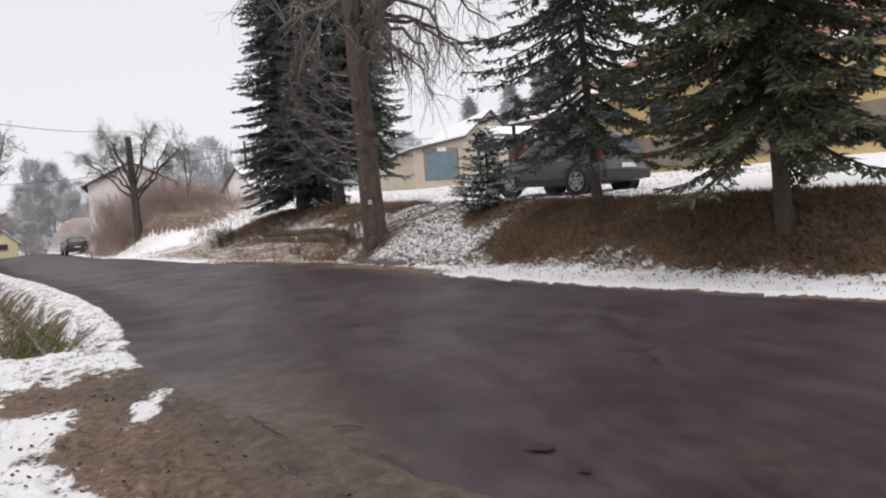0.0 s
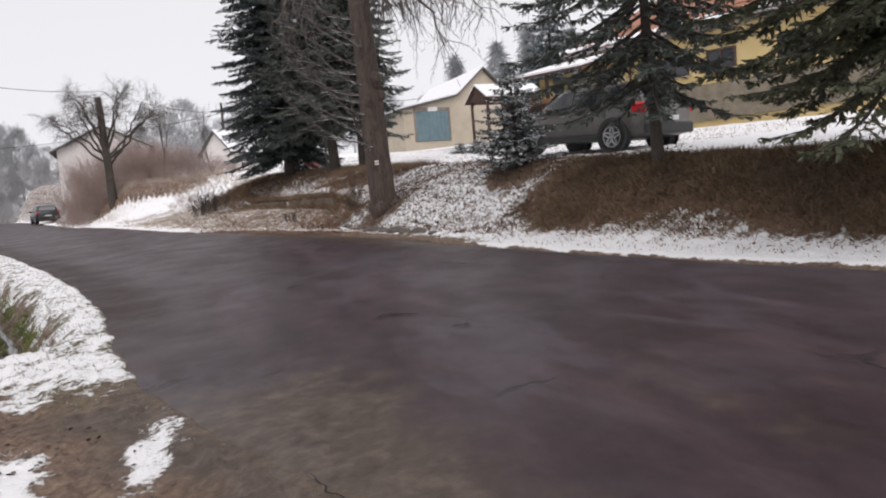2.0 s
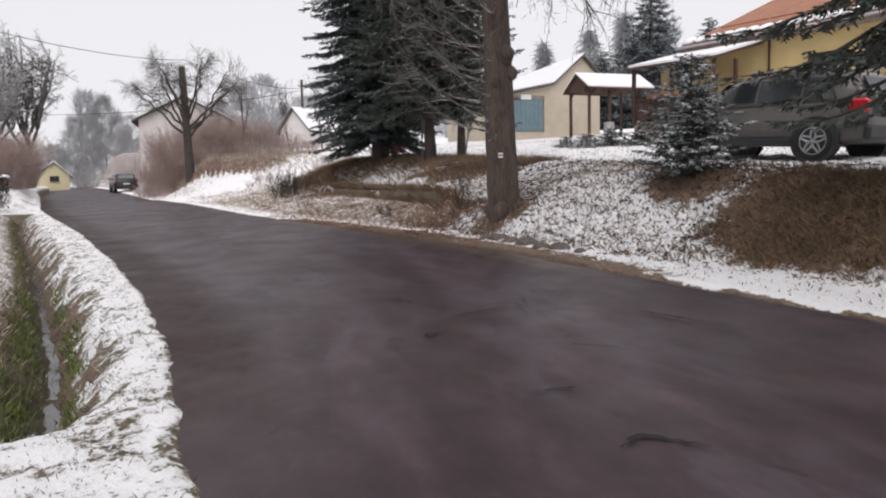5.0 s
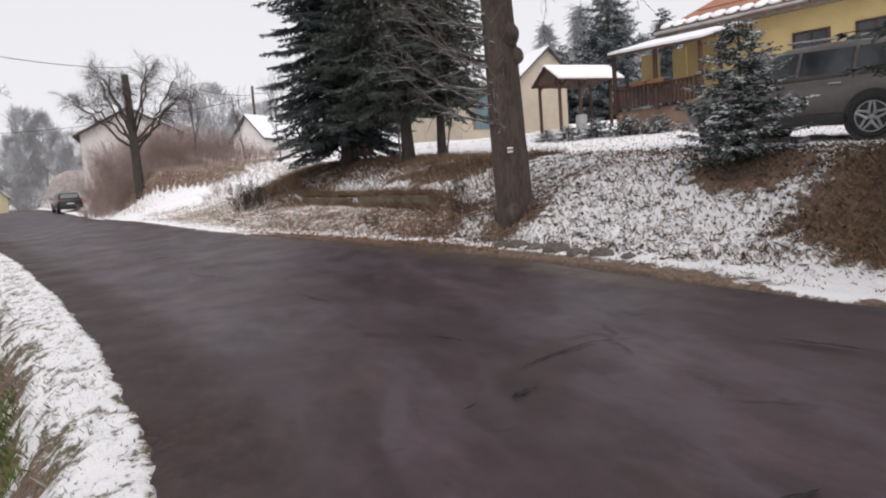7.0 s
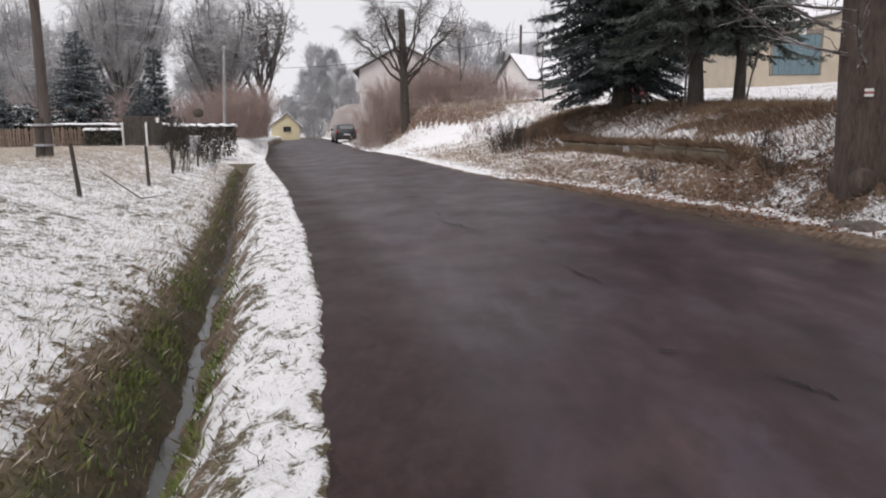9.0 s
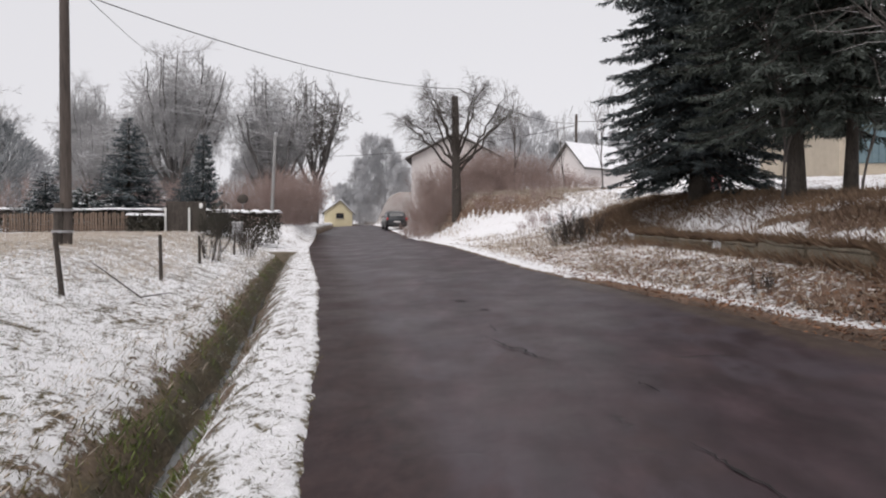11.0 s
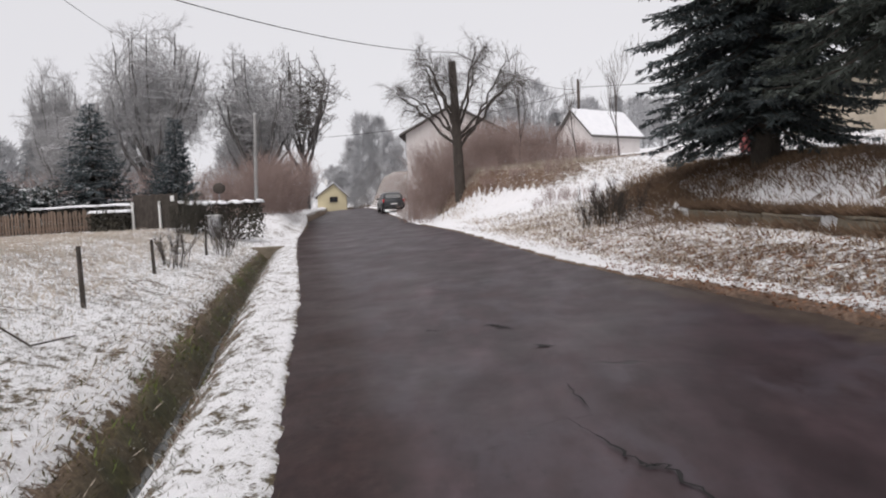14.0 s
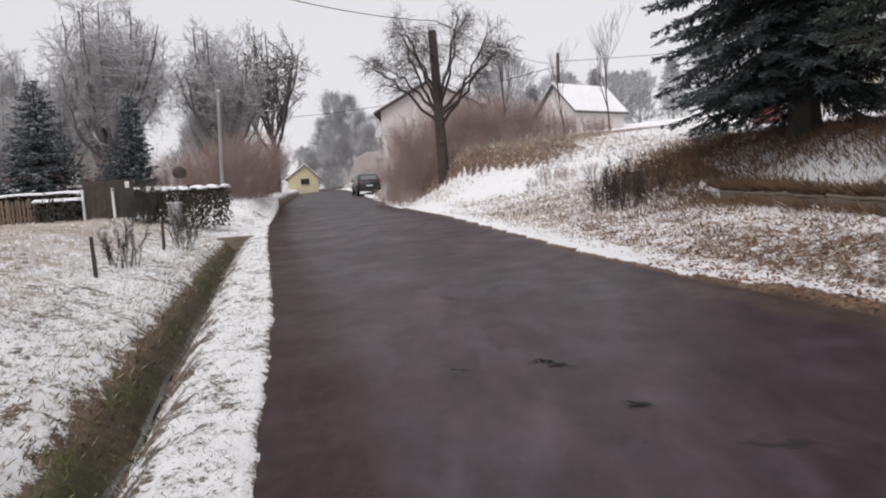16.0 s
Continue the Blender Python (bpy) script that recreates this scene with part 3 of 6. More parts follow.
# road: a sheet of asphalt with ragged edges and shallow ruts
ry = steps((-60, -15, 1.0), (-15, 30, 0.2), (30, 128, 1.0))
across = np.linspace(0, 1, 31)
rag_l = 0.06 * wobble(0 * ry, ry, 0.9) + 0.05 * wobble(0 * ry + 3, ry, 0.5) + 0.05 * wobble(0 * ry + 5, ry, 3.0)
rag_r = 0.06 * wobble(0 * ry + 9, ry, 1.1) + 0.05 * wobble(0 * ry, ry, 4.0)
RX = (left_edge(ry) - 0.17 + 0.3 * rag_l)[:, None] * (1 - across) + (right_edge(ry) + 0.02 + rag_r)[:, None] * across
RY = np.repeat(ry[:, None], len(across), 1)
RZ = road_height(RX, RY) + 0.012 * np.cos((across - 0.5) * 6.28 * 2)[None] + 0.003 * wobble(RX, RY, 2.3)
RZ = RZ - 0.10 * (1 - across < 1e-6)[None] - 0.02 * (across < 1e-6)[None]
k = len(across)
cell = (np.arange(len(ry) - 1)[:, None] * k + np.arange(k - 1)[None]).ravel()
road = piece("road", np.stack([RX, RY, RZ], -1), np.stack([cell, cell + 1, cell + k + 1, cell + k], -1), ASPHALT, smooth=True)
mudv = fade(-RY, 4.0, 7.2) * (1 - fade(RX - left_edge(RY) - 0.45 * np.clip(RY + 6.5, -3, 1.5), 0.2, 1.6)) + 0.2 * (1 - fade(RX - left_edge(RY), 0.1, 1.2)) * fade(RY, 3, 8)
mudv = mudv + 0.85 * (1 - fade(right_edge(RY) - RX, 0.2, 0.9)) * fade(RY, -1.5, 2) * (1 - fade(RY, 12, 15))
mudv = mudv + 0.26 * np.exp(-((RX - 3.42 - 0.08 * wobble(0 * RX, RY, 2.5)) / 0.22) ** 2) * fade(-RY, 5.5, 7.5)
sidev = (1 - fade(RX - left_edge(RY), 0.35, 1.15)) * fade(RY, -5, 0) + 0.35 * (1 - fade(right_edge(RY) - RX, 0.3, 1.0)) * fade(RY, -4, 0)
satt = road.data.attributes.new("side", "FLOAT", "POINT")
satt.data.foreach_set("value", np.clip(sidev, 0, 1).astype(np.float32).ravel())
matt = road.data.attributes.new("mud", "FLOAT", "POINT")
matt.data.foreach_set("value", np.clip(mudv, 0, 1).astype(np.float32).ravel())
tagged(road, "damp dark cracked asphalt village road", "road", kind="structure")

# trickle of water in the ditch
wy = np.arange(-1.6, 28, 0.3)
wx = ditch_line(wy) - 0.05 - 0.06 * wobble(0 * wy + 1, wy, 1.9)
wz = np.array([height(a, b) for a, b in zip(wx, wy)])
wz = np.convolve(np.pad(wz, 4, mode="edge"), np.ones(9) / 9, "valid") + 0.028
half = (0.075 + 0.045 * wobble(0 * wy + 2, wy, 1.7)) * (1 - 0.5 * fade(wy, 5, 14))
wv_ = np.stack([np.stack([wx - half, wy, wz], -1), np.stack([wx + half, wy, wz], -1)], 1)
i = np.arange(len(wy) - 1) * 2
water = piece("water", wv_, np.stack([i, i + 1, i + 3, i + 2], -1), WATER)
tagged(water, "narrow trickle of grey water in a ditch", "water", kind="structure")


def crack(points, width):
    """A jagged open crack in the asphalt through a few places."""
    g = np.random.default_rng(int(abs(points[0][0]) * 1000 + abs(points[0][1]) * 77))
    p = np.array(points, float)
    s = np.linspace(0, len(p) - 1, 9 * (len(p) - 1) + 1)
    c = np.stack([np.interp(s, np.arange(len(p)), p[:, k]) for k in (0, 1)], -1) + g.normal(0, 0.011, (len(s), 2))
    d = np.gradient(c, axis=0)
    n = np.stack([-d[:, 1], d[:, 0]], -1) / np.maximum(np.linalg.norm(d, axis=1, keepdims=True), 1e-6)
    w = 0.6 * width * np.sin(np.linspace(0.06, 3.08, len(s)))[:, None] * g.uniform(0.35, 1.3, (len(s), 1))
    a, b = c + n * w, c - n * w
    xy = np.stack([a, b], 1).reshape(-1, 2)
    z = road_height(xy[:, 0], xy[:, 1]) + 0.024
    i = np.arange(len(s) - 1) * 2
    return piece("crack", np.concatenate([xy, z[:, None]], 1), np.stack([i, i + 1, i + 3, i + 2], -1), TAR, road)


POTHOLE = surface("broken_asphalt", (0.012, 0.0085, 0.0092), (0.028, 0.020, 0.022), 0.62, 14, 60, 0.6, 0.01)
TAR = surface("crack_dirt", (0.006, 0.006, 0.006), (0.014, 0.013, 0.013), 0.95, 8, 40, 0.3, 0.004)
for pts, wd in (([(0.56, 8.41), (0.65, 7.69)], 0.014), ([(0.45, 7.6), (0.66, 7.1), (0.79, 6.71), (0.9, 6.72), (1.03, 6.24), (1.2, 6.0)], 0.024), ([(-0.08, 10.8), (0.03, 10.9), (0.15, 10.7), (0.3, 10.55)], 0.04), ([(-0.75, 10.9), (-0.55, 10.75)], 0.03),
                ([(0.4, 9.75), (0.62, 9.6)], 0.03), ([(1.75, 3.66), (1.9, 3.2), (2.04, 2.6)], 0.02), ([(2.38, 0.4), (2.47, 0.25), (2.55, 0.0)], 0.02), ([(2.55, -0.95), (2.73, -0.86), (2.95, -0.8), (3.33, -0.74), (3.8, -0.98)], 0.018),
                ([(2.22, -1.42), (2.35, -1.36), (2.5, -1.33)], 0.03), ([(1.9, -1.4), (2.02, -1.37)], 0.02), ([(4.38, -1.6), (4.5, -1.9), (4.6, -2.3)], 0.035), ([(2.5, -3.2), (2.8, -3.24)], 0.03), ([(2.5, -4.2), (2.7, -4.1), (2.95, -4.4)], 0.04),
                ([(2.95, -5.1), (3.12, -5.15)], 0.03), ([(1.9, 0.95), (2.05, 0.9)], 0.03), ([(1.75, 5.2), (1.9, 4.8)], 0.02), ([(-0.9, 14.2), (-0.6, 13.8)], 0.03),
                ([(1.2, -7.12), (1.26, -7.45), (1.33, -7.79), (1.4, -8.08)], 0.012), ([(1.24, -8.33), (1.27, -8.54), (1.31, -8.71)], 0.01), ([(1.67, -8.41), (1.8, -8.65), (1.88, -8.89)], 0.012)):
    crack(pts, wd)
for cx, cy, cr in ((0.15, 10.72, 0.07), (0.52, 9.66, 0.05), (2.6, -9.15, 0.085), (2.62, -9.56, 0.04)):
    # shallow potholes where the top coat has broken out
    gq = np.random.default_rng(int(cx * 100) + int(cr * 1000))
    an_ = np.linspace(0, 6.28, 29)[:-1]
    rq = cr * (0.8 + 0.24 * np.sin(2 * an_ + gq.uniform(0, 6)) + 0.10 * np.sin(5 * an_ + gq.uniform(0, 6)) + gq.normal(0, 0.05, 28))
    px_, py_ = cx + 1.25 * rq * np.cos(an_), cy + 0.8 * rq * np.sin(an_)
    vq = np.stack([px_, py_, road_height(px_, py_) + 0.022], -1)
    piece("pothole", vq, [tuple(range(28))], POTHOLE, road)


# ---- plants ----
def frusta(segs, sides=5):
    """Open tapered tubes for rows of ax, ay, az, bx, by, bz, ra, rb."""
    s = np.asarray(segs, float)
    a, b, ra, rb = s[:, :3], s[:, 3:6], s[:, 6], s[:, 7]
    d = b - a
    d = d / np.maximum(np.linalg.norm(d, axis=1, keepdims=True), 1e-9)
    ref = np.where(np.abs(d[:, 2:3]) > 0.9, np.array([[1.0, 0, 0]]), np.array([[0, 0, 1.0]]))
    u = np.cross(d, ref)
    u /= np.linalg.norm(u, axis=1, keepdims=True)
    v = np.cross(d, u)
    ang = np.arange(sides) * 2 * np.pi / sides
    ring = np.cos(ang)[None, :, None] * u[:, None] + np.sin(ang)[None, :, None] * v[:, None]
    verts = np.concatenate([a[:, None] + ring * ra[:, None, None], b[:, None] + ring * rb[:, None, None]], 1)
    base = np.arange(len(s))[:, None] * 2 * sides
    i = np.arange(sides)[None]
    j = (np.arange(sides)[None] + 1) % sides
    quads = np.stack([base + i, base + j, base + sides + j, base + sides + i], -1).reshape(-1, 4)
    return verts.reshape(-1, 3), quads


def tube(pts, rs, sides):
    """One unbroken tapered tube along a row of places, closed at its end."""
    p, r = np.asarray(pts, float), np.asarray(rs, float)
    d = unit(np.gradient(p, axis=0))
    u = unit(np.cross(d, np.array([0.9, 0.43, 0.0])))
    v = np.cross(d, u)
    ang = np.arange(sides) * 2 * np.pi / sides
    ring = np.cos(ang)[None, :, None] * u[:, None] + np.sin(ang)[None, :, None] * v[:, None]
    verts = (p[:, None] + ring * r[:, None, None]).reshape(-1, 3).tolist()
    n = len(p)
    faces = [(k * sides + i, k * sides + (i + 1) % sides, (k + 1) * sides + (i + 1) % sides, (k + 1) * sides + i) for k in range(n - 1) for i in range(sides)]
    faces.append(tuple(range((n - 1) * sides, n * sides)))
    return verts, faces


def kites(base, way, side, length, width):
    """Small pointed leaves: from base along way, spread by side."""
    mid = base + way * (length * 0.4)[:, None]
    verts = np.stack([base, mid + side * width[:, None], base + way * length[:, None], mid - side * width[:, None]], 1)
    quads = np.arange(len(base))[:, None] * 4 + np.arange(4)[None]
    return verts.reshape(-1, 3), quads


def unit(v):
    return v / np.maximum(np.linalg.norm(v, axis=-1, keepdims=True), 1e-9)


def spruce(name, seed, tall, wide, clear, trunk_r, needle, label, category="tree", density=1.0, droop=0.35, spacing=0.27, gaps=0.0, twig=0.42, group="", tip_up=0.25):
    """A spruce of a trunk and a crown of needled branches, standing at the origin."""
    g = np.random.default_rng(seed)
    top = holder(name, Matrix(), label, category, group)
    zs = np.linspace(0, tall, 14)
    lean = np.stack([0.02 * tall * np.sin(zs / tall * 2 + seed), 0.02 * tall * np.cos(zs / tall * 2.3 + seed) - 0.02 * tall * np.cos(seed), zs], -1)
    rad = trunk_r * (1 - zs / tall) ** 0.85 + 0.008 + trunk_r * 0.35 * np.exp(-zs / 0.35)
    foot_ = lean.copy()
    foot_[0, 2] = -0.15
    tv, tq = tube(foot_, rad, 12)
    piece("trunk", tv, tq, BARK_DARK, top, smooth=True)
    hs = np.arange(clear, tall * 0.985, spacing)
    per = 7
    h = (hs[:, None] + g.uniform(-0.5, 0.5, (len(hs), per)) * spacing).ravel()
    az = (np.arange(len(hs))[:, None] * 0.9 + np.arange(per)[None] * 2 * np.pi / per + g.uniform(-0.4, 0.4, (len(hs), per))).ravel()
    keep = g.uniform(0, 1, len(h)) > gaps
    h, az = h[keep], az[keep]
    t = np.clip((h - clear) / (tall - clear), 0, 1)
    length = wide * (1 - t) ** 0.8 * g.uniform(0.72, 1.12, len(h)) * (0.75 + 0.25 * fade(t, 0, 0.12)) + 0.12
    root = np.stack([np.interp(h, zs, lean[:, 0]), np.interp(h, zs, lean[:, 1]), h], -1)
    out = np.stack([np.cos(az), np.sin(az), 0 * az], -1)
    fall = droop * (1.15 - 0.9 * t) * g.uniform(0.7, 1.3, len(h))

    def along(r, o, ln, f, s):
        z = ln * (-f * s + tip_up * s**3 * (0.4 + f))
        return r + o * (ln * s)[:, None] + np.array([0, 0, 1.0]) * z[:, None]

    cuts = np.linspace(0, 1, 5)
    segs = []
    for s0, s1 in zip(cuts, cuts[1:]):
        r0, r1 = 0.035 * length / 2.5 * (1 - s0) + 0.004, 0.035 * length / 2.5 * (1 - s1) + 0.004
        segs.append(np.concatenate([along(root, out, length, fall, s0 + 0 * length), along(root, out, length, fall, s1 + 0 * length), r0[:, None], r1[:, None]], 1))
    sv, sq = frusta(np.concatenate(segs), 4)
    tagged(piece("branchwork", sv, sq, BARK_DARK, top), kind="stuff")
    # side twigs along each branch, with short spurs
    count = np.maximum((length / 0.062 * density).astype(int), 5)
    idx = np.repeat(np.arange(len(length)), count)
    s = np.concatenate([np.linspace(0.10, 1.0, c) for c in count]) + g.uniform(-0.02, 0.02, len(idx))
    hand = np.where(g.uniform(0, 1, len(idx)) > 0.5, 1.0, -1.0)
    p = along(root[idx], out[idx], length[idx], fall[idx], s)
    q = along(root[idx], out[idx], length[idx], fall[idx], s + 0.02)
    fwd = unit(q - p)
    sid = unit(np.cross(fwd, np.array([0, 0, 1.0]))) * hand[:, None]
    ang = g.uniform(0.5, 1.15, len(idx)) * np.where(s > 0.93, 0.25, 1)
    way = unit(fwd * np.cos(ang)[:, None] + sid * np.sin(ang)[:, None] + np.array([0, 0, 1.0]) * g.uniform(-0.5, 0.12, len(idx))[:, None])
    tl = twig * (0.35 + 0.65 * np.minimum(length[idx] * (1.05 - s), 1.0)) * g.uniform(0.6, 1.2, len(idx))
    flat = unit(np.cross(way, np.array([0, 0, 1.0]) + g.normal(0, 0.35, (len(idx), 3))))
    all_v, all_q, n = [], [], 0
    for kind in range(6):
        if kind == 0:
            b, w, sd, ln, wd = p, way, flat, tl, 0.022 + 0.035 * tl
        else:
            f = 0.12 + 0.16 * kind
            sgn = 1 if kind % 2 else -1
            b = p + way * (tl * f)[:, None]
            w = unit(way * 0.75 + sgn * flat * g.uniform(0.5, 0.9, len(idx))[:, None] + g.normal(0, 0.22, (len(idx), 3)) - np.array([0, 0, 0.15]))
            sd = unit(np.cross(w, np.array([0, 0, 1.0]) + g.normal(0, 0.5, (len(idx), 3))))
            ln = tl * (0.62 - 0.07 * kind) + 0.03
            wd = 0.014 + 0.05 * ln
        v, qd = kites(b, w, sd, ln, wd)
        all_v.append(v)
        all_q.append(qd + n)
        n += len(v)
    piece("crown", np.concatenate(all_v), np.concatenate(all_q), needle, top)
    return top


def bare_tree(name, seed, tall, trunk_r, spread, mat, label, fork=0.3, weep=0.0, levels=5, category="tree", kids=(7, 6, 6, 5, 4), twig_mat=None, stems=1, thin=0.004, up=0.5, group="", stem_len=None, taper=0.62, limb=1.0, sway=0.10, fork_end=1.0):
    """A leafless tree: trunk and forking limbs, and a crown of twigs."""
    g = np.random.default_rng(seed)
    top = holder(name, Matrix(), label, category, group)
    stem, limbs, twigs = [], [], []

    def grow(p, d, length, r, level):
        n = 6 if level == 0 else 4 if level < 3 else 3
        pts, rs = [p], [r]
        for k in range(n):
            drop = weep * max(level - 1, 0) * 0.16
            d = unit(d + g.normal(0, sway if level == 0 else 0.17, 3) + np.array([0, 0, 0.06 * up - drop]))
            pts.append(pts[-1] + d * length / n)
            rs.append(max(r * (1 - (taper if level == 0 else 0.62) * (k + 1) / n), thin))
        if level == 0:
            stem.append((pts, rs))
        else:
            (limbs if level == 1 else twigs).extend([*a, *b, ra, rb] for a, b, ra, rb in zip(pts, pts[1:], rs, rs[1:]))
        if level + 1 >= levels:
            return
        for c in range(kids[level]):
            f = fork + (fork_end - fork) * (c + g.uniform(0, 0.9)) / kids[level] if level == 0 else g.uniform(0.18, 1.0)
            f = min(f, 0.999)
            i = min(int(f * n), n - 1)
            at = pts[i] + (pts[i + 1] - pts[i]) * (f * n - i)
            main = unit(pts[i + 1] - pts[i])
            az = g.uniform(0, 6.28)
            ref = unit(np.cross(main, [np.cos(az), np.sin(az), 0.3]))
            open_ = g.uniform(0.45, 0.95) * spread
            nd = unit(main * np.cos(open_) + ref * np.sin(open_) + np.array([0, 0, 0.15 * up]))
            share = g.uniform(0.42, 0.68) * ((1.15 - 0.45 * f) * limb if level == 0 else 1.0)
            grow(at, nd, length * share, max(rs[i] * g.uniform(0.45, 0.65), thin), level + 1)

    for k in range(stems):
        tilt = np.array([g.normal(0, 0.18), g.normal(0, 0.18), 1.0]) if stems > 1 else np.array([g.normal(0, 0.03), g.normal(0, 0.03), 1.0])
        grow(np.array([g.normal(0, 0.15) if stems > 1 else 0, g.normal(0, 0.15) if stems > 1 else 0, -0.25]), unit(tilt), (stem_len or tall * 0.75) if stems == 1 else tall * g.uniform(0.55, 0.8), trunk_r, 0)
    for pts, rs in stem:
        v, q = tube(pts, rs, 12)
        piece("trunk", v, q, mat, top, smooth=True)
    v, q = frusta(limbs, 6)
    tagged(piece("limbwork", v, q, mat, top, smooth=True), kind="stuff")
    v, q = frusta(twigs, 3)
    tagged(piece("crown", v, q, twig_mat or mat, top), kind="stuff")
    return top


def shrub(name, seed, tall, wide, count, mat, label, group="", forks=5, r=0.006):
    """A leafless bush of many thin stems that fork towards their ends."""
    g = np.random.default_rng(seed)
    top = holder(name, Matrix(), label, "bush", group)
    segs = []
    for _ in range(count):
        az, rr = g.uniform(0, 6.28), wide * 0.35 * np.sqrt(g.uniform())
        p = np.array([np.cos(az) * rr, np.sin(az) * rr, -0.05])
        d = unit(np.array([np.cos(az) * 0.45 * g.uniform(), np.sin(az) * 0.45 * g.uniform(), 1.0]) + g.normal(0, 0.1, 3))
        ln = tall * g.uniform(0.5, 1.0)
        for k in range(5):
            b = p + d * ln / 5
            segs.append([*p, *b, r * (1.15 - k * 0.18), r * (0.97 - k * 0.18)])
            for _ in range(forks if k else 0):
                dd = unit(d + g.normal(0, 0.55, 3) + np.array([0, 0, 0.2]))
                mid = b + dd * ln * 0.12 * g.uniform(0.5, 1.4)
                segs.append([*b, *mid, r * 0.55, r * 0.4])
                e2 = mid + unit(dd + g.normal(0, 0.35, 3)) * ln * 0.12
                segs.append([*mid, *e2, r * 0.4, r * 0.25])
            p, d = b, unit(d + g.normal(0, 0.1, 3))
    v, q = frusta(segs, 3)
    tagged(piece("thicket", v, q, mat, top), kind="stuff")
    return top


def at_ground(x, y, turn=0.0, size=1.0, sink=0.0, tall=None):
    return pose(x, y, height(x, y) - sink, 0, 0, turn) @ Matrix.Diagonal((size, size, tall or size, 1))


def put(ob, x, y, turn=0.0, size=1.0, sink=0.0, tall=None):
    ob.matrix_basis = at_ground(x, y, turn, size, sink, tall)
    return ob


# the spruces above the bank
put(spruce("spruce", 3, 18, 3.1, 1.2, 0.27, NEEDLE_BLUE, "tall dark blue-green spruce with branches sweeping near the ground", droop=0.5, density=1.35, spacing=0.18, tip_up=0.15), 6.9, 19.8, 20)
tall_spruce = spruce("spruce", 5, 17, 2.9, 2.3, 0.165, NEEDLE, "tall dark spruce with a bare lower trunk", droop=0.6, density=1.25, spacing=0.24, gaps=0.16, group="bank spruces")
put(tall_spruce, 7.86, 15.4, 40)
copy_thing(tall_spruce, at_ground(8.35, 14.75, 190, 0.74, 0, 0.96))
put(spruce("spruce", 11, 15, 2.4, 1.4, 0.075, NEEDLE, "thin dark spruce with sparse drooping branches", droop=0.5, density=1.25, gaps=0.16, twig=0.27, group="yard edge spruces"), 8.5, -1.8, 15)
put(spruce("spruce", 17, 16, 2.4, 1.5, 0.085, NEEDLE_OLIVE, "olive-dark spruce with long drooping branches over the bank", droop=0.62, spacing=0.2, density=1.9, gaps=0.0, twig=0.27, group="yard edge spruces"), 8.4, -5.6, 70)
put(spruce("small_spruce", 23, 1.95, 1.02, 0.06, 0.04, NEEDLE_SNOWY, "small young spruce dusted with snow", "young tree", density=2.0, droop=0.10, spacing=0.15, twig=0.22), 8.0, 2.1, 0)
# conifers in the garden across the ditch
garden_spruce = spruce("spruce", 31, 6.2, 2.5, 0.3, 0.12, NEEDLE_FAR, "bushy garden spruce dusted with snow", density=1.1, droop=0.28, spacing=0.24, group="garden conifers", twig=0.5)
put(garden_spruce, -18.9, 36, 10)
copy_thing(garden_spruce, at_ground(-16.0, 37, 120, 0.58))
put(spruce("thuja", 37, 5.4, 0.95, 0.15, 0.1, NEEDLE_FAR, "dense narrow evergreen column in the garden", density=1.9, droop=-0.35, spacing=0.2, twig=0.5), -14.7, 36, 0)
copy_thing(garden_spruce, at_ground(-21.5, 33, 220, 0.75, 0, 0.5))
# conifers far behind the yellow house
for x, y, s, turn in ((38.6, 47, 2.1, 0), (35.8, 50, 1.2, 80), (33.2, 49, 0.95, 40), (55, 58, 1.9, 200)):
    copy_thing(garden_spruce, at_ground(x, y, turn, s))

# the big old tree on the bank
old = bare_tree("old_lime_tree", 41, 13, 0.34, 1.25, BARK, "old tree with thick grey bark, burls and drooping bare twigs", fork=0.60, weep=1.1, levels=5, kids=(9, 6, 6, 5, 4), twig_mat=TWIG, thin=0.004, sway=0.02, taper=0.45)
put(old, 6.14, 5.6, 0)
for zz, az, rr in ((2.55, 3.6, 0.17), (3.1, 4.6, 0.16), (2.75, 5.3, 0.12), (1.2, 2.9, 0.1), (0.0, 4.1, 0.17), (0.0, 5.5, 0.18), (0.0, 0.4, 0.18), (0.0, 2.4, 0.17)):
    bm = bmesh.new()
    ico = bmesh.ops.create_icosphere(bm, subdivisions=3, radius=rr, matrix=pose((0.19 if zz > 0.5 else 0.25) * math.cos(az), (0.19 if zz > 0.5 else 0.25) * math.sin(az), zz) @ Matrix.Diagonal((1, 1, 1.35, 1)))["verts"]
    for vv in ico:
        vv.co += 0.03 * Vector((noise.noise(vv.co * 6), noise.noise(vv.co * 6 + Vector((5, 0, 0))), noise.noise(vv.co * 6 + Vector((0, 5, 0)))))
    part("burl" if zz > 0.5 else "root_flare", bm, BARK, old, smooth=True)
gh = np.random.default_rng(8)
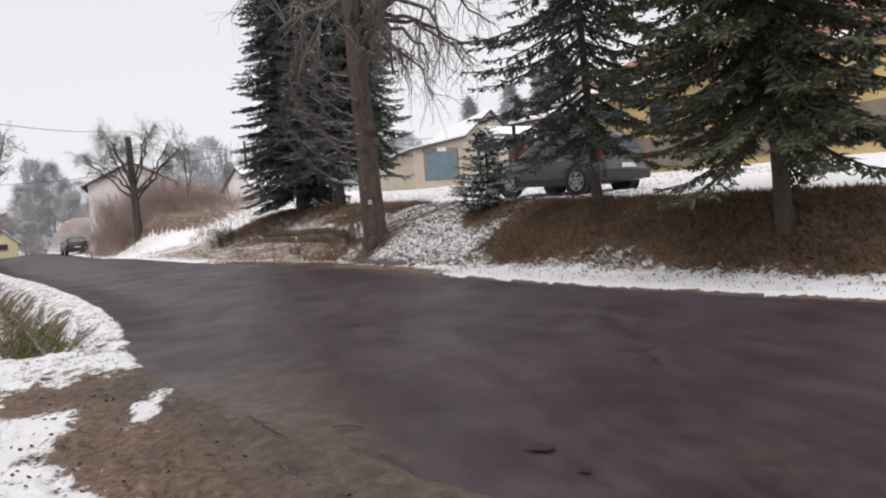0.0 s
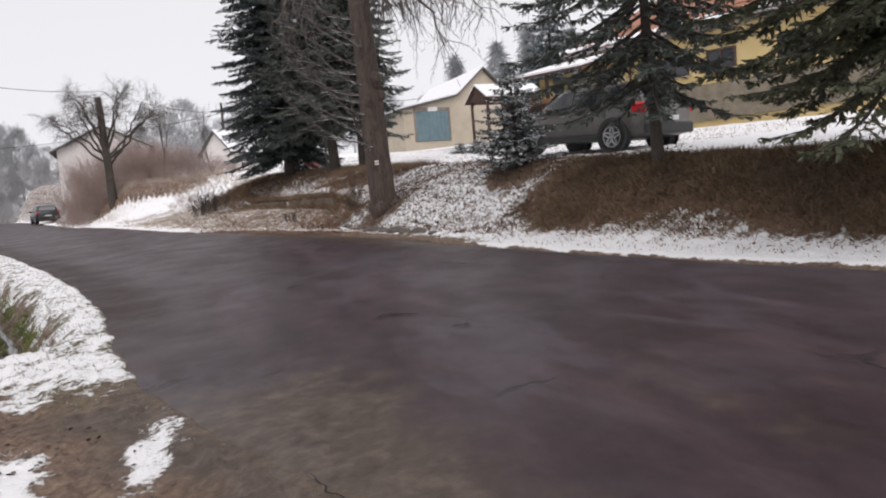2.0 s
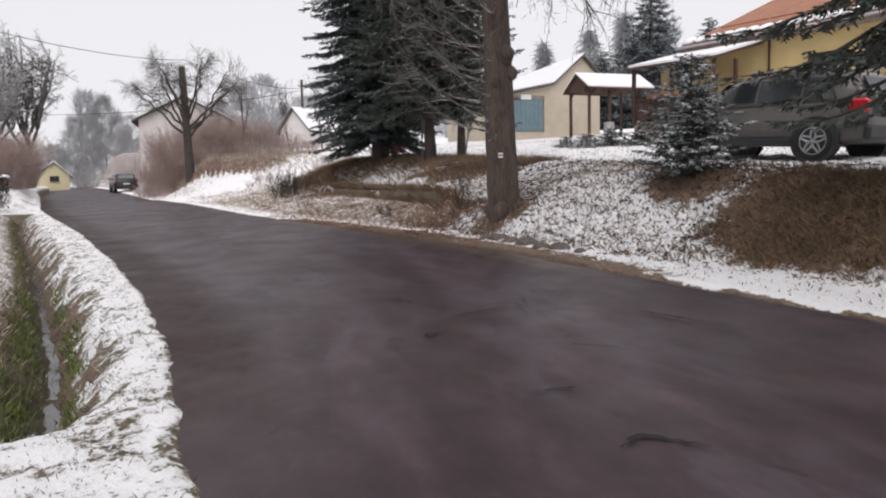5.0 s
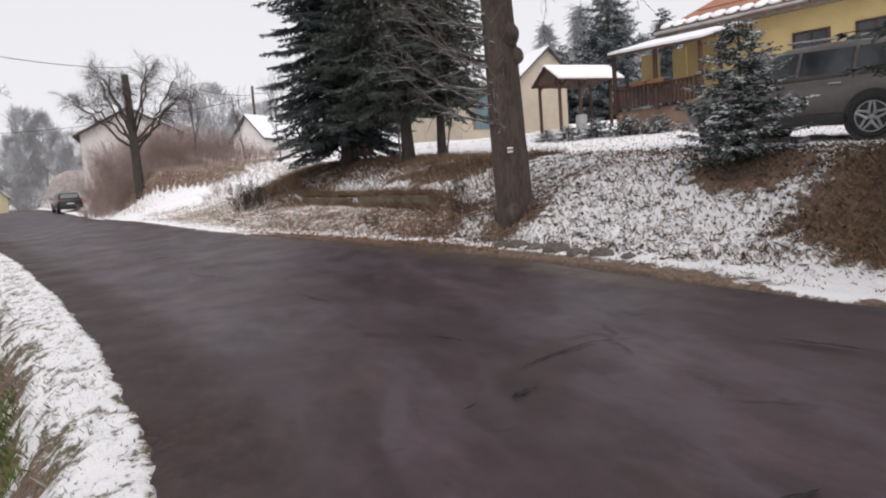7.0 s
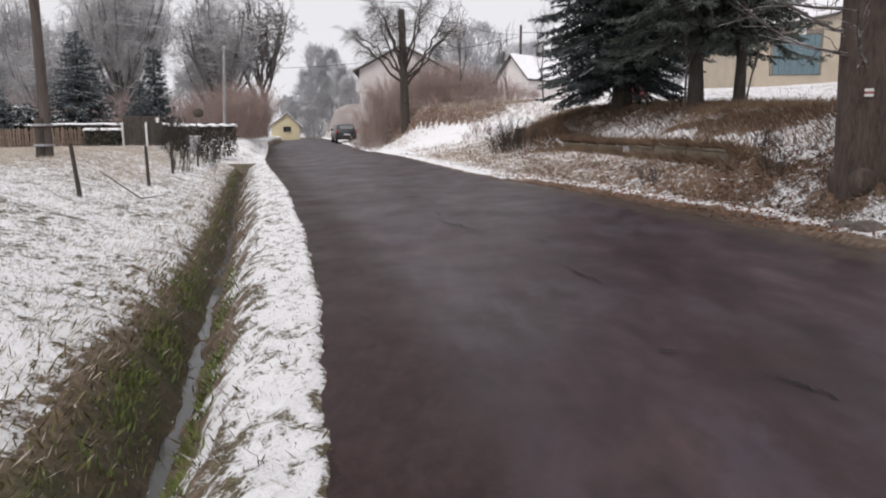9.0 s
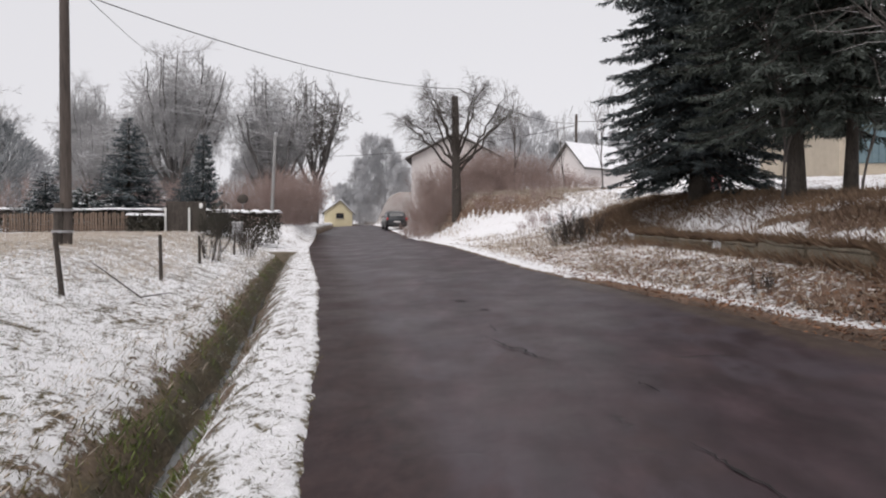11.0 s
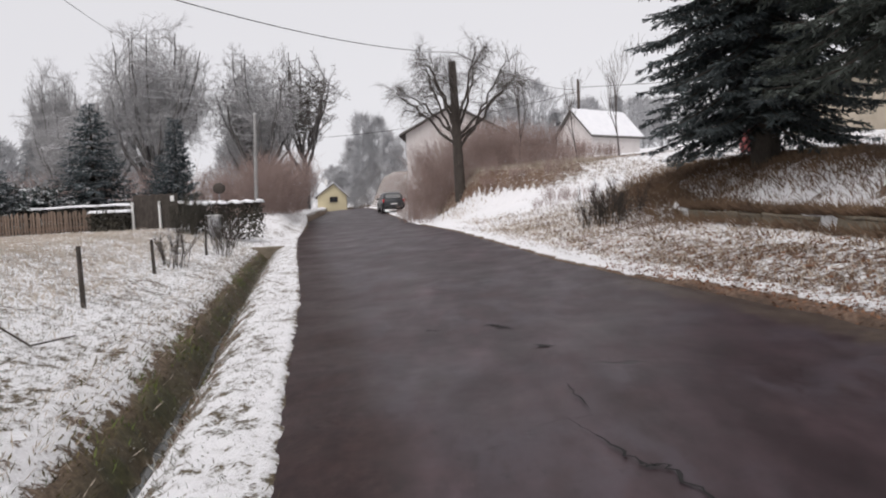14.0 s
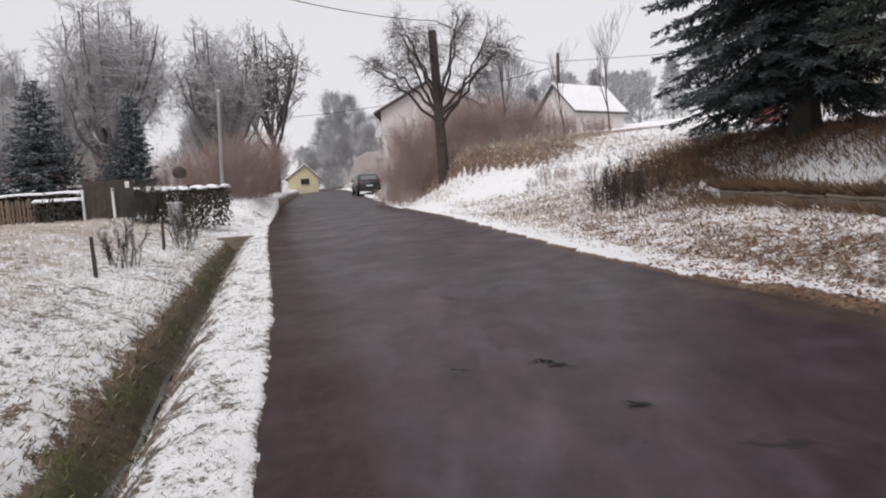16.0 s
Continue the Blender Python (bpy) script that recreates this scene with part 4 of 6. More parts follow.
for az, z0, reach in ((-25, 5.9, 2.9), (-60, 5.6, 2.3), (5, 6.2, 3.2), (-95, 6.3, 2.6), (40, 6.0, 2.4), (-40, 6.6, 3.6), (-10, 5.3, 1.7)):
    a = radians(az)
    o = np.array([math.cos(a), math.sin(a), 0])
    s_ = np.linspace(0, 1, 12)
    arc = o[None] * (0.2 + reach * s_)[:, None] + np.array([0, 0, 1.0]) * (z0 + 0.9 * s_ - 2.2 * s_**2.2)[:, None] + gh.normal(0, 0.05, (12, 3))
    rr = 0.07 * (1 - s_) ** 0.8 + 0.008
    v, q = tube(arc, rr, 8)
    limb_ = piece("hanging_branch", v, q, BARK, old, smooth=True)
    segs = []
    for k in range(26):
        u = gh.uniform(0.25, 1.0) * 11
        i = min(int(u), 10)
        p0 = arc[i] + (arc[i + 1] - arc[i]) * (u - i)
        d0 = unit(gh.normal(0, 0.5, 3) + np.array([0, 0, -0.7]))
        for m_ in range(6):
            p1 = p0 + d0 * gh.uniform(0.14, 0.28)
            segs.append([*p0, *p1, 0.011 * (1 - m_ / 7), 0.011 * (1 - (m_ + 1) / 7)])
            tw = p1 + unit(d0 + gh.normal(0, 0.5, 3)) * 0.16
            segs.append([*p1, *tw, 0.005, 0.003])
            p0, d0 = p1, unit(d0 + gh.normal(0, 0.25, 3) + np.array([0, 0, -0.15]))
    v, q = frusta(segs, 4)
    tagged(piece("twig", v, q, TWIG, limb_), kind="stuff")
mark = part("trail_mark", brick((0.10, 0.012, 0.10), (-0.19, -0.27, 1.12), 0.004, Matrix.Rotation(radians(-32), 4, "Z")), WHITE_PAINT, old, "white painted trail mark with a dark stripe")
part("stripe", brick((0.10, 0.012, 0.03), (-0.192, -0.273, 1.12), 0.003, Matrix.Rotation(radians(-32), 4, "Z")), PAINT_RED, mark, "dark red stripe")

# old fruit tree with a sawn-off stem, far up the road
pear = holder("pear_tree", at_ground(-0.78, 36.6), "old leafless fruit tree with a thick sawn-off stem", "tree")
part("sawn_stem", rod((0.0, 0, -0.3), (-0.14, -0.05, 6.5), 0.27, 0.175, 16), BARK_DARK, pear)
gp = np.random.default_rng(52)
limb_segs, twig_segs = [], []
for az, z0, reach, rise in ((178, 2.5, 2.9, 3.1), (168, 2.7, 1.7, 4.6), (200, 3.0, 2.4, 2.3), (140, 3.2, 1.6, 3.9), (2, 2.4, 2.3, 4.4), (12, 2.8, 3.0, 3.5), (-20, 3.0, 2.7, 2.6), (40, 3.4, 1.5, 4.2), (-100, 3.3, 1.5, 3.0), (95, 3.2, 1.7, 3.2), (-60, 3.6, 1.9, 3.6), (-150, 3.8, 1.6, 3.3)):
    o = np.array([math.cos(radians(az)), math.sin(radians(az)), 0])
    s_ = np.linspace(0, 1, 11)
    arc = o[None] * (0.12 + reach * s_**0.85)[:, None] + np.array([0, 0, 1.0]) * (z0 + rise * s_ - 0.5 * s_**4)[:, None] + gp.normal(0, 0.06, (11, 3)) * np.minimum(s_ * 4, 1)[:, None]
    rr = 0.065 * (1 - s_) ** 0.8 + 0.010
    limb_segs += np.concatenate([arc[:-1], arc[1:], rr[:-1, None], rr[1:, None]], 1).tolist()
    for k in range(17):
        u = gp.uniform(0.35, 1.0) * 10
        i = min(int(u), 9)
        p0 = arc[i] + (arc[i + 1] - arc[i]) * (u - i)
        d0 = unit(o * gp.uniform(0.1, 1.2) + gp.normal(0, 0.5, 3) + np.array([0, 0, 0.55]))
        ln, r0 = gp.uniform(0.7, 1.6) * (1.15 - 0.05 * u), 0.026 * (1.25 - u / 10)
        for m_ in range(5):
            p1 = p0 + d0 * ln / 5
            twig_segs.append([*p0, *p1, r0 * (1 - m_ / 6), r0 * (1 - (m_ + 1) / 6)])
            for _ in range(3):
                q0, e0 = p1, unit(d0 + gp.normal(0, 0.7, 3))
                for n_ in range(3):
                    q1 = q0 + e0 * gp.uniform(0.14, 0.28)
                    twig_segs.append([*q0, *q1, 0.008 - 0.002 * n_, 0.006 - 0.002 * n_])
                    q0, e0 = q1, unit(e0 + gp.normal(0, 0.3, 3) - np.array([0, 0, 0.28]))
            p0, d0 = p1, unit(d0 + gp.normal(0, 0.2, 3) - np.array([0, 0, 0.12]))
v, q = frusta(limb_segs, 7)
tagged(piece("limbwork", v, q, BARK_DARK, pear, smooth=True), kind="stuff")
v, q = frusta(twig_segs, 3)
tagged(piece("crown", v, q, DARK_TWIG, pear), kind="stuff")
for k, (az, zz) in enumerate(((2.9, 1.9), (3.4, 2.3), (2.6, 2.8), (3.1, 3.5), (3.9, 1.5), (2.4, 4.0), (3.0, 2.6), (3.5, 3.0), (2.7, 3.3), (3.3, 4.2), (2.9, 4.6), (3.7, 3.9), (2.5, 2.2), (3.2, 1.6))):
    segs = []
    p0, d0 = np.array([0.25 * math.cos(az), 0.25 * math.sin(az), zz]), unit(np.array([math.cos(az), math.sin(az), 0.15]))
    gg = np.random.default_rng(90 + k)
    for i in range(10):
        p1 = p0 + d0 * 0.23
        segs.append([*p0, *p1, 0.028 * (1 - i / 11), 0.028 * (1 - (i + 1) / 11)])
        for _ in range(2):
            tw = p1 + unit(d0 + gg.normal(0, 0.6, 3)) * gg.uniform(0.25, 0.55)
            segs.append([*p1, *tw, 0.008, 0.003])
            segs.append([*tw, *(tw + unit(d0 + gg.normal(0, 0.7, 3)) * 0.3), 0.005, 0.002])
        p0, d0 = p1, unit(d0 + gg.normal(0, 0.14, 3) + np.array([0, 0, 0.10]))
    v, q = frusta(segs, 5)
    piece("low_branch", v, q, TWIG, old)
# frosted trees beyond the garden, twigs paled to hold haze in the colour
def crown_tree(name, seed, tall, wide, low, trunk_r, label, group, twig_mat, bark=None, limbs=9, boughs=9, sprigs=7, thin=0.012, stems=1, full=1.0):
    """A leafless tree whose limbs fan out into a rounded crown of fine twigs; low: height of the fork."""
    g = np.random.default_rng(seed)
    top = holder(name, Matrix(), label, "tree", group)
    mid, half = (low + tall) / 2 + 0.06 * tall, (tall - low) / 2
    wood, fine = [], []

    def run_(a, b, ra, rb, n, bow, out_, jit):
        s = np.linspace(0, 1, n + 1)
        p = a[None] * (1 - s)[:, None] + b[None] * s[:, None]
        p = p + bow[None] * (np.sin(s * np.pi))[:, None]
        p[1:-1] += g.normal(0, jit, (n - 1, 3))
        rr = ra + (rb - ra) * s
        out_ += np.concatenate([p[:-1], p[1:], rr[:-1, None], rr[1:, None]], 1).tolist()
        return p

    for k in range(stems):
        off = np.array([g.normal(0, 0.35), g.normal(0, 0.35), 0]) * (stems > 1)
        zs_ = np.linspace(-0.3, low, 7)
        pts = np.stack([off[0] * (1 + 0.5 * zs_ / low) + 0.05 * np.sin(zs_ + k), off[1] * (1 + 0.5 * zs_ / low) + 0.05 * np.cos(zs_ * 1.3), zs_], -1)
        v, q = tube(pts, trunk_r * (1 - 0.3 * np.linspace(0, 1, 7)) / stems**0.4, 10)
        piece("trunk", v, q, bark or GREY_BARK, top, smooth=True)
        for i in range(limbs):
            az = 6.28 * (i + g.uniform(0, 0.7)) / limbs
            el = g.uniform(-0.55, 0.95)
            flat_ = np.sqrt(max(1 - el * el, 0.0)) * g.uniform(0.6, 0.85)
            end = np.array([np.cos(az) * wide / 2 * flat_, np.sin(az) * wide / 2 * flat_, mid + half * el * 0.8])
            start = pts[-1] + np.array([0, 0, -low * (0.1 + 0.45 * (el < 0.3)) * g.uniform()])
            bow = np.array([np.cos(az), np.sin(az), 0.1]) * wide * 0.05
            p = run_(start, end, trunk_r * 0.42, thin * 1.6, 8, bow, wood, 0.07)
            for j in range(boughs):
                u = g.uniform(0.25, 1.0) * 7.99
                n_ = int(u)
                at_ = p[n_] + (p[n_ + 1] - p[n_]) * (u - n_)
                e = g.normal(0, 1, 3)
                e = e / np.linalg.norm(e) * g.uniform(0.75, 1.0)
                tip = np.array([e[0] * wide / 2, e[1] * wide / 2, mid + e[2] * half])
                hop = tip - at_
                reach = min(np.linalg.norm(hop), wide * 0.42)
                tip = at_ + unit(hop + np.array([0, 0, 0.1 * reach])) * reach * full
                bp = run_(at_, tip, thin * 1.9, thin * 0.9, 5, g.normal(0, 0.06 * reach, 3), fine, 0.04)
                for _ in range(sprigs):
                    u2 = g.uniform(0.2, 1.0) * 4.99
                    m_ = int(u2)
                    p0 = bp[m_] + (bp[m_ + 1] - bp[m_]) * (u2 - m_)
                    d0 = unit(unit(tip - at_) + g.normal(0, 0.55, 3) + np.array([0, 0, 0.2]))
                    ln = g.uniform(0.5, 1.1) * wide * 0.11
                    p1 = p0 + d0 * ln * 0.5
                    p2 = p1 + unit(d0 + g.normal(0, 0.3, 3)) * ln * 0.5
                    fine.append([*p0, *p1, thin * 0.8, thin * 0.6])
                    fine.append([*p1, *p2, thin * 0.6, thin * 0.35])
                    for _ in range(3):
                        p3 = p1 + unit(d0 + g.normal(0, 0.6, 3)) * ln * 0.5
                        fine.append([*p1, *p3, thin * 0.5, thin * 0.3])
    v, q = frusta(wood, 6)
    tagged(piece("limbwork", v, q, bark or GREY_BARK, top, smooth=True), kind="stuff")
    v, q = frusta(fine, 3)
    tagged(piece("crown", v, q, twig_mat, top), kind="stuff")
    return top


vase = crown_tree("bare_tree", 61, 12.6, 9.6, 3.0, 0.34, "tall leafless tree with a rounded fan of frosted, haze-coloured twigs", "frosted trees", FROST_HAZE_TWIG, limbs=11, boughs=20, sprigs=11, stems=2, thin=0.015)
put(vase, -23.6, 54, 0, 1.14)
round_ = crown_tree("bare_tree", 67, 11.6, 8.0, 3.0, 0.4, "leafless garden tree with a dense round frosted, haze-coloured crown", "frosted trees", FROST_HAZE_TWIG, limbs=15, boughs=22, sprigs=11, thin=0.015)
put(round_, -17.6, 58, 0, 1.12)
fork_ = crown_tree("bare_tree", 71, 10.6, 6.6, 3.3, 0.24, "slender leafless tree with an open forked crown", "frosted trees", DARK_TWIG, limbs=12, boughs=15, sprigs=8, thin=0.014)
put(fork_, -15.7, 66, 0, 1.36)
copy_thing(round_, at_ground(-31.5, 60, 140, 0.85, 0, 0.8))
copy_thing(vase, at_ground(-36.5, 62, 200, 0.62, 0, 0.95))
copy_thing(round_, at_ground(-29.0, 50, 30, 0.62))
copy_thing(round_, at_ground(-26.2, 46, 250, 0.5))
copy_thing(vase, at_ground(-40, 52, 60, 0.8))
copy_thing(round_, at_ground(-20.5, 66, 75, 0.8))


# woods in the distance, the mist's pallor put into their twig colours
def woods(name, rows_, mat, label, seed, twigs=1000):
    g = np.random.default_rng(seed)
    segs = []
    for x, y, tall, wide, cone in rows_:
        z0 = height(x, y) - 0.5
        segs.append([x, y, z0, x, y, z0 + tall * 0.75, 0.22, 0.05])
        n = twigs
        u = g.uniform(0, 1, n) ** 0.8
        prof = (1 - u) ** 0.8 if cone else np.sqrt(np.clip(1 - (2 * u - 0.9) ** 2 / 1.25, 0.02, 1))
        rad = wide / 2 * prof * np.sqrt(g.uniform(0.05, 1, n)) * (0.8 + 0.3 * np.sin(9 * u + x))
        az = g.uniform(0, 6.28, n)
        p = np.stack([x + rad * np.cos(az), y + rad * np.sin(az), z0 + tall * (0.14 + 0.86 * u)], -1)
        d = unit(np.stack([np.cos(az) * 0.6, np.sin(az) * 0.6, np.full(n, -0.35 if cone else 0.8)], -1) + g.normal(0, 0.4, (n, 3)))
        ln = g.uniform(0.06, 0.13, n) * tall
        w_ = g.uniform(0.03, 0.09, n)
        segs += np.concatenate([p, p + d * ln[:, None], w_[:, None], w_[:, None] * 0.3], 1).tolist()
    v, q = frusta(segs, 3)
    return tagged(piece(name, v, q, mat), label, "trees", kind="stuff")


g3 = np.random.default_rng(33)
# three greys with the distance haze held in the base colour
WOODS_GREY = surface("mist_coloured_twig", (0.42, 0.425, 0.44), (0.56, 0.565, 0.58), 0.95, 0.5, 4, 0.0)
WOODS_DARK = surface("mist_coloured_conifer", (0.28, 0.295, 0.305), (0.40, 0.415, 0.425), 0.95, 0.5, 4, 0.0)
WOODS_PALE = surface("mist_coloured_woods", (0.46, 0.465, 0.48), (0.6, 0.605, 0.62), 0.95, 0.5, 4, 0.0)
woods("far_woods", [(-19.5, 124, 14.5, 5.0, False), (-22.0, 127, 12.5, 4.5, False), (-17.0, 126, 12.0, 4.5, False), (-24.4, 122, 8.0, 5, False), (-14.6, 121, 8.5, 4, False), (-13.2, 118, 6.5, 4, False), (-20.2, 120, 6, 5, False)], WOODS_GREY, "leafless trees where the road ends, coloured grey for mist", 3, 1300)
woods("far_woods", [(float(x), 150 + 30 * g3.uniform(), 8 + 5 * g3.uniform(), 7 + 3 * g3.uniform(), g3.uniform() > 0.6) for x in np.arange(-46, 24, 3.2)], WOODS_PALE, "pale band of woods across the valley, coloured for mist", 4)
woods("far_woods", [(float(x), 84 + 14 * g3.uniform(), 6.4 + 3.2 * g3.uniform(), 4.5 + 2 * g3.uniform(), g3.uniform() > 0.7) for x in np.arange(2, 74, 2.6)], WOODS_GREY, "wood on the rise behind the houses, coloured grey for mist", 5)
woods("far_woods", [(float(x), 66 + 16 * g3.uniform(), 7 + 3 * g3.uniform(), 5 + 2.5 * g3.uniform(), g3.uniform() > 0.6) for x in np.arange(-84, -25, 3.0)], WOODS_GREY, "wood behind the gardens, coloured grey for mist", 6)
woods("far_woods", [(-33 - 3.2 * k, 52 - 3.0 * k + 3 * g3.uniform(), 6.5 + 2 * g3.uniform(), 5.0, k % 3 == 0) for k in range(9)], WOODS_DARK, "trees at the edge of the meadow, coloured dark grey for mist", 7)
woods("far_woods", [(float(x), 54 + 10 * g3.uniform(), 8 + 5 * g3.uniform(), 5.5, g3.uniform() > 0.4) for x in np.arange(36, 84, 3.4)], WOODS_DARK, "wooded hill behind the yellow house, coloured grey for mist", 8)


# ---- buildings ----
def window_of(parent, x, z, w, h, y=0.0, frame_mat=None):
    """A window in a wall that faces -y: frame, pane and sill."""
    fm = frame_mat or WOOD
    win = new("window")
    win.parent = parent
    win.location = (x, y, z)
    bm = bmesh.new()
    t = 0.07
    for sx in (-1, 1):
        brick((t, 0.08, h), (sx * (w - t) / 2, -0.02, 0), 0.008, bm=bm)
    for sz in (-1, 1):
        brick((w - 2 * t, 0.08, t), (0, -0.02, sz * (h - t) / 2), 0.008, bm=bm)
    brick((0.05, 0.07, h - 2 * t), (0, -0.02, 0), 0.006, bm=bm)
    part("window_frame", bm, fm, win)
    part("pane", brick((w - t, 0.02, h - t), (0, 0.005, 0), 0), GLASS, win)
    part("window_sill", brick((w + 0.16, 0.16, 0.04), (0, -0.06, -h / 2 - 0.03), 0.008), METAL, win)
    return win


def wall_block(outline, depth, mat, parent, name="wall"):
    return part(name, prism(outline, depth), mat, parent)


def gable_house(name, m, w, depth, eave, ridge, wall_mat, label, skew=0.5, over=0.35, base=-0.6, roof_mat=None, snow=0.08, wins=()):
    """A house whose gable faces -y, ridge along y, standing at the origin with its gable from x=0 to w."""
    house = holder(name, m, label, "house")
    ax = w * skew
    wall_block([(0, base), (w, base), (w, eave), (ax, ridge), (0, eave)], depth, wall_mat, house)
    sl, sr = (ridge - eave) / ax, (ridge - eave) / (w - ax)
    for side in (-1, 1):
        xe = -over if side < 0 else w + over
        ze = eave - (sl if side < 0 else sr) * over
        corners = [(ax, -over, ridge + 0.16), (xe, -over, ze + 0.16), (xe, depth + over, ze + 0.16), (ax, depth + over, ridge + 0.16)]
        roof = part("roof", slab(corners, 0.15), roof_mat or ROOF_DARK, house)
        if snow:
            inner = [(x * 0.98 + ax * 0.02, y * 0.985 + 0.02, z + 0.004 + snow) for x, y, z in corners]
            part("snow_cover", slab(inner, snow), SNOW, roof, "layer of snow")
    for x, z, ww, hh in wins:
        window_of(house, x, z, ww, hh, -0.01)
    return house


# garage with a lopsided gable
garage = holder("garage", pose(17.2, 32.2, 0), "beige plastered garage with a snowy lopsided roof", "garage")
wall_block([(0, 3.9), (7.4, 3.9), (7.4, 8.3), (6.1, 9.6), (3.95, 7.75), (0, 6.95)], 9, PLASTER, garage)
roof_low = part("roof", slab([(4.0, -0.3, 7.9), (-0.4, -0.3, 7.02), (-0.4, 9.3, 7.02), (4.0, 9.3, 7.9)], 0.12), ROOF_DARK, garage)
part("snow_cover", slab([(3.98, -0.28, 7.99), (-0.38, -0.28, 7.11), (-0.38, 9.3, 7.11), (3.98, 9.3, 7.99)], 0.08), SNOW, roof_low)
roof_high = part("roof", slab([(6.1, -0.3, 9.75), (3.95, -0.3, 7.9), (3.95, 9.3, 7.9), (6.1, 9.3, 9.75)], 0.12), ROOF_DARK, garage)
part("snow_cover", slab([(6.1, -0.28, 9.84), (3.97, -0.28, 7.99), (3.97, 9.3, 7.99), (6.1, 9.3, 9.84)], 0.08), SNOW, roof_high)
part("roof", slab([(7.8, -0.3, 8.1), (6.1, -0.3, 9.75), (6.1, 9.3, 9.75), (7.8, 9.3, 8.1)], 0.12), ROOF_DARK, garage)
door = part("garage_door", brick((2.4, 0.06, 2.0), (2.05, -0.02, 5.85), 0.01), DOOR_BLUE, garage, "blue-grey double garage door")
for k in range(8):
    part("door_board", brick((0.285, 0.03, 1.94), (2.05 - 1.05 + 0.3 * k, -0.06, 5.85), 0.008), DOOR_BLUE, door)
bm = bmesh.new()
brick((0.12, 0.08, 2.15), (0.78, -0.03, 5.9), 0.01, bm=bm)
brick((0.12, 0.08, 2.15), (3.32, -0.03, 5.9), 0.01, bm=bm)
brick((2.66, 0.09, 0.22), (2.05, -0.03, 6.98), 0.01, bm=bm)
part("door_frame", bm, WOOD_GREY, garage)
part("gable_window", brick((0.7, 0.06, 0.6), (5.75, -0.02, 7.9), 0.01), GLASS, garage, "dark loft window")
part("sign", brick((0.7, 0.03, 0.3), (2.1, -0.09, 6.98), 0.005), WHITE_PAINT, garage, "small white sign above the door")

# open wooden carport
cp = holder("carport", pose(20.7, 26.9, 4.72, 0, 0, 0), "open carport of dark wood with a snowy roof", "carport")
for x, y in ((0, 0), (-0.1, 1.9), (1.3, 0), (3.3, 0), (3.3, 1.9)):
    part("post", brick((0.14, 0.14, 2.8), (x, y, 0.75), 0.01), WOOD, cp)
for a, b in (((0, 0, 1.7), (0.45, 0, 2.08)), ((1.3, 0, 1.7), (0.85, 0, 2.08)), ((1.3, 0, 1.7), (1.75, 0, 2.08)), ((0, 0, 1.7), (-0.02, 0.45, 2.08)), ((-0.1, 1.9, 1.7), (-0.08, 1.45, 2.08))):
    part("brace", rod(a, b, 0.05, sides=4), WOOD, cp)
part("beam", brick((4.2, 0.16, 0.16), (1.8, 0, 2.14), 0.01), WOOD, cp)
part("gable", prism([(-0.4, 2.08), (2.3, 2.08), (0.95, 2.92)], 0.08), WOOD, cp).matrix_basis = Matrix.Translation((-0.12, 0, 0)) @ Matrix.Rotation(radians(90), 4, "Z")
for ya, yb in ((-0.5, 0.95), (2.4, 0.95)):
    cs = [(-0.35, ya, 2.12), (3.95, ya, 2.12), (3.95, yb, 3.02), (-0.35, yb, 3.02)]
    rf = part("roof", slab(cs, 0.09), WOOD, cp)
    part("snow_cover", slab([(x * 0.99 + 0.01, y, z + 0.09) for x, y, z in cs], 0.085), SNOW, rf, "layer of snow")
tub = holder("rain_barrel", pose(21.6, 26.3, height(21.6, 26.3)), "pale grey rain barrel beside the carport post", "barrel")
part("body", lathe([(0.0, 0.02), (0.0, 0.27), (0.4, 0.31), (0.85, 0.28), (0.85, 0.24), (0.05, 0.22), (0.05, 0.02)], 18), METAL, tub).rotation_euler = (0, radians(-90), 0)

# yellow house with a covered porch: x along the front, y inwards
YH = Matrix.Translation((19.75, 17.5, 0.2)) @ Matrix.Rotation(math.atan2(-0.92, 0.39), 4, "Z")
yh = holder("yellow_house", YH, "yellow plastered house with an orange tiled roof and a snowy eave", "house")
GROUND_Y = 3.1
wall_block([(0.6, GROUND_Y - 1.2), (17, GROUND_Y - 1.2), (17, 6.95), (0.6, 6.95)], 9, PLASTER_YELLOW, yh).location = (0, 0.55, 0)
roof = part("roof", slab([(-0.2, 0, 7.0), (18, 0, 7.0), (16, 5.0, 9.7), (2.6, 5.0, 9.7)], 0.14), TILE, yh, "orange tiled roof")
part("roof", slab([(-0.2, 10, 7.0), (2.6, 5.0, 9.7), (16, 5.0, 9.7), (18, 10, 7.0)], 0.14), TILE, yh)
part("roof", slab([(-0.2, 0, 7.0), (2.6, 5.0, 9.7), (-0.2, 10, 7.0)], 0.14), TILE, yh)
part("eave_board", brick((18.2, 0.5, 0.12), (8.9, 0.3, 6.82), 0.01), WOOD_GREY, yh)
part("gutter", rod((-0.3, -0.08, 6.93), (18, -0.08, 6.93), 0.06), METAL, yh)
g1 = np.random.default_rng(12)
for k in range(34):
    x = 0.1 + 0.53 * k
    bm = bmesh.new()
    bmesh.ops.create_icosphere(bm, subdivisions=2, radius=1, matrix=pose(x, 0.28, 7.24, 28) @ Matrix.Diagonal((0.27 + 0.03 * g1.uniform(), 0.36, 0.075 + 0.03 * g1.uniform(), 1)))
    part("snow_lump", bm, SNOW, yh, smooth=True)
    part("snow_guard", brick((0.03, 0.03, 0.16), (x + 0.265, 0.06, 7.12), 0.004), METAL, yh)
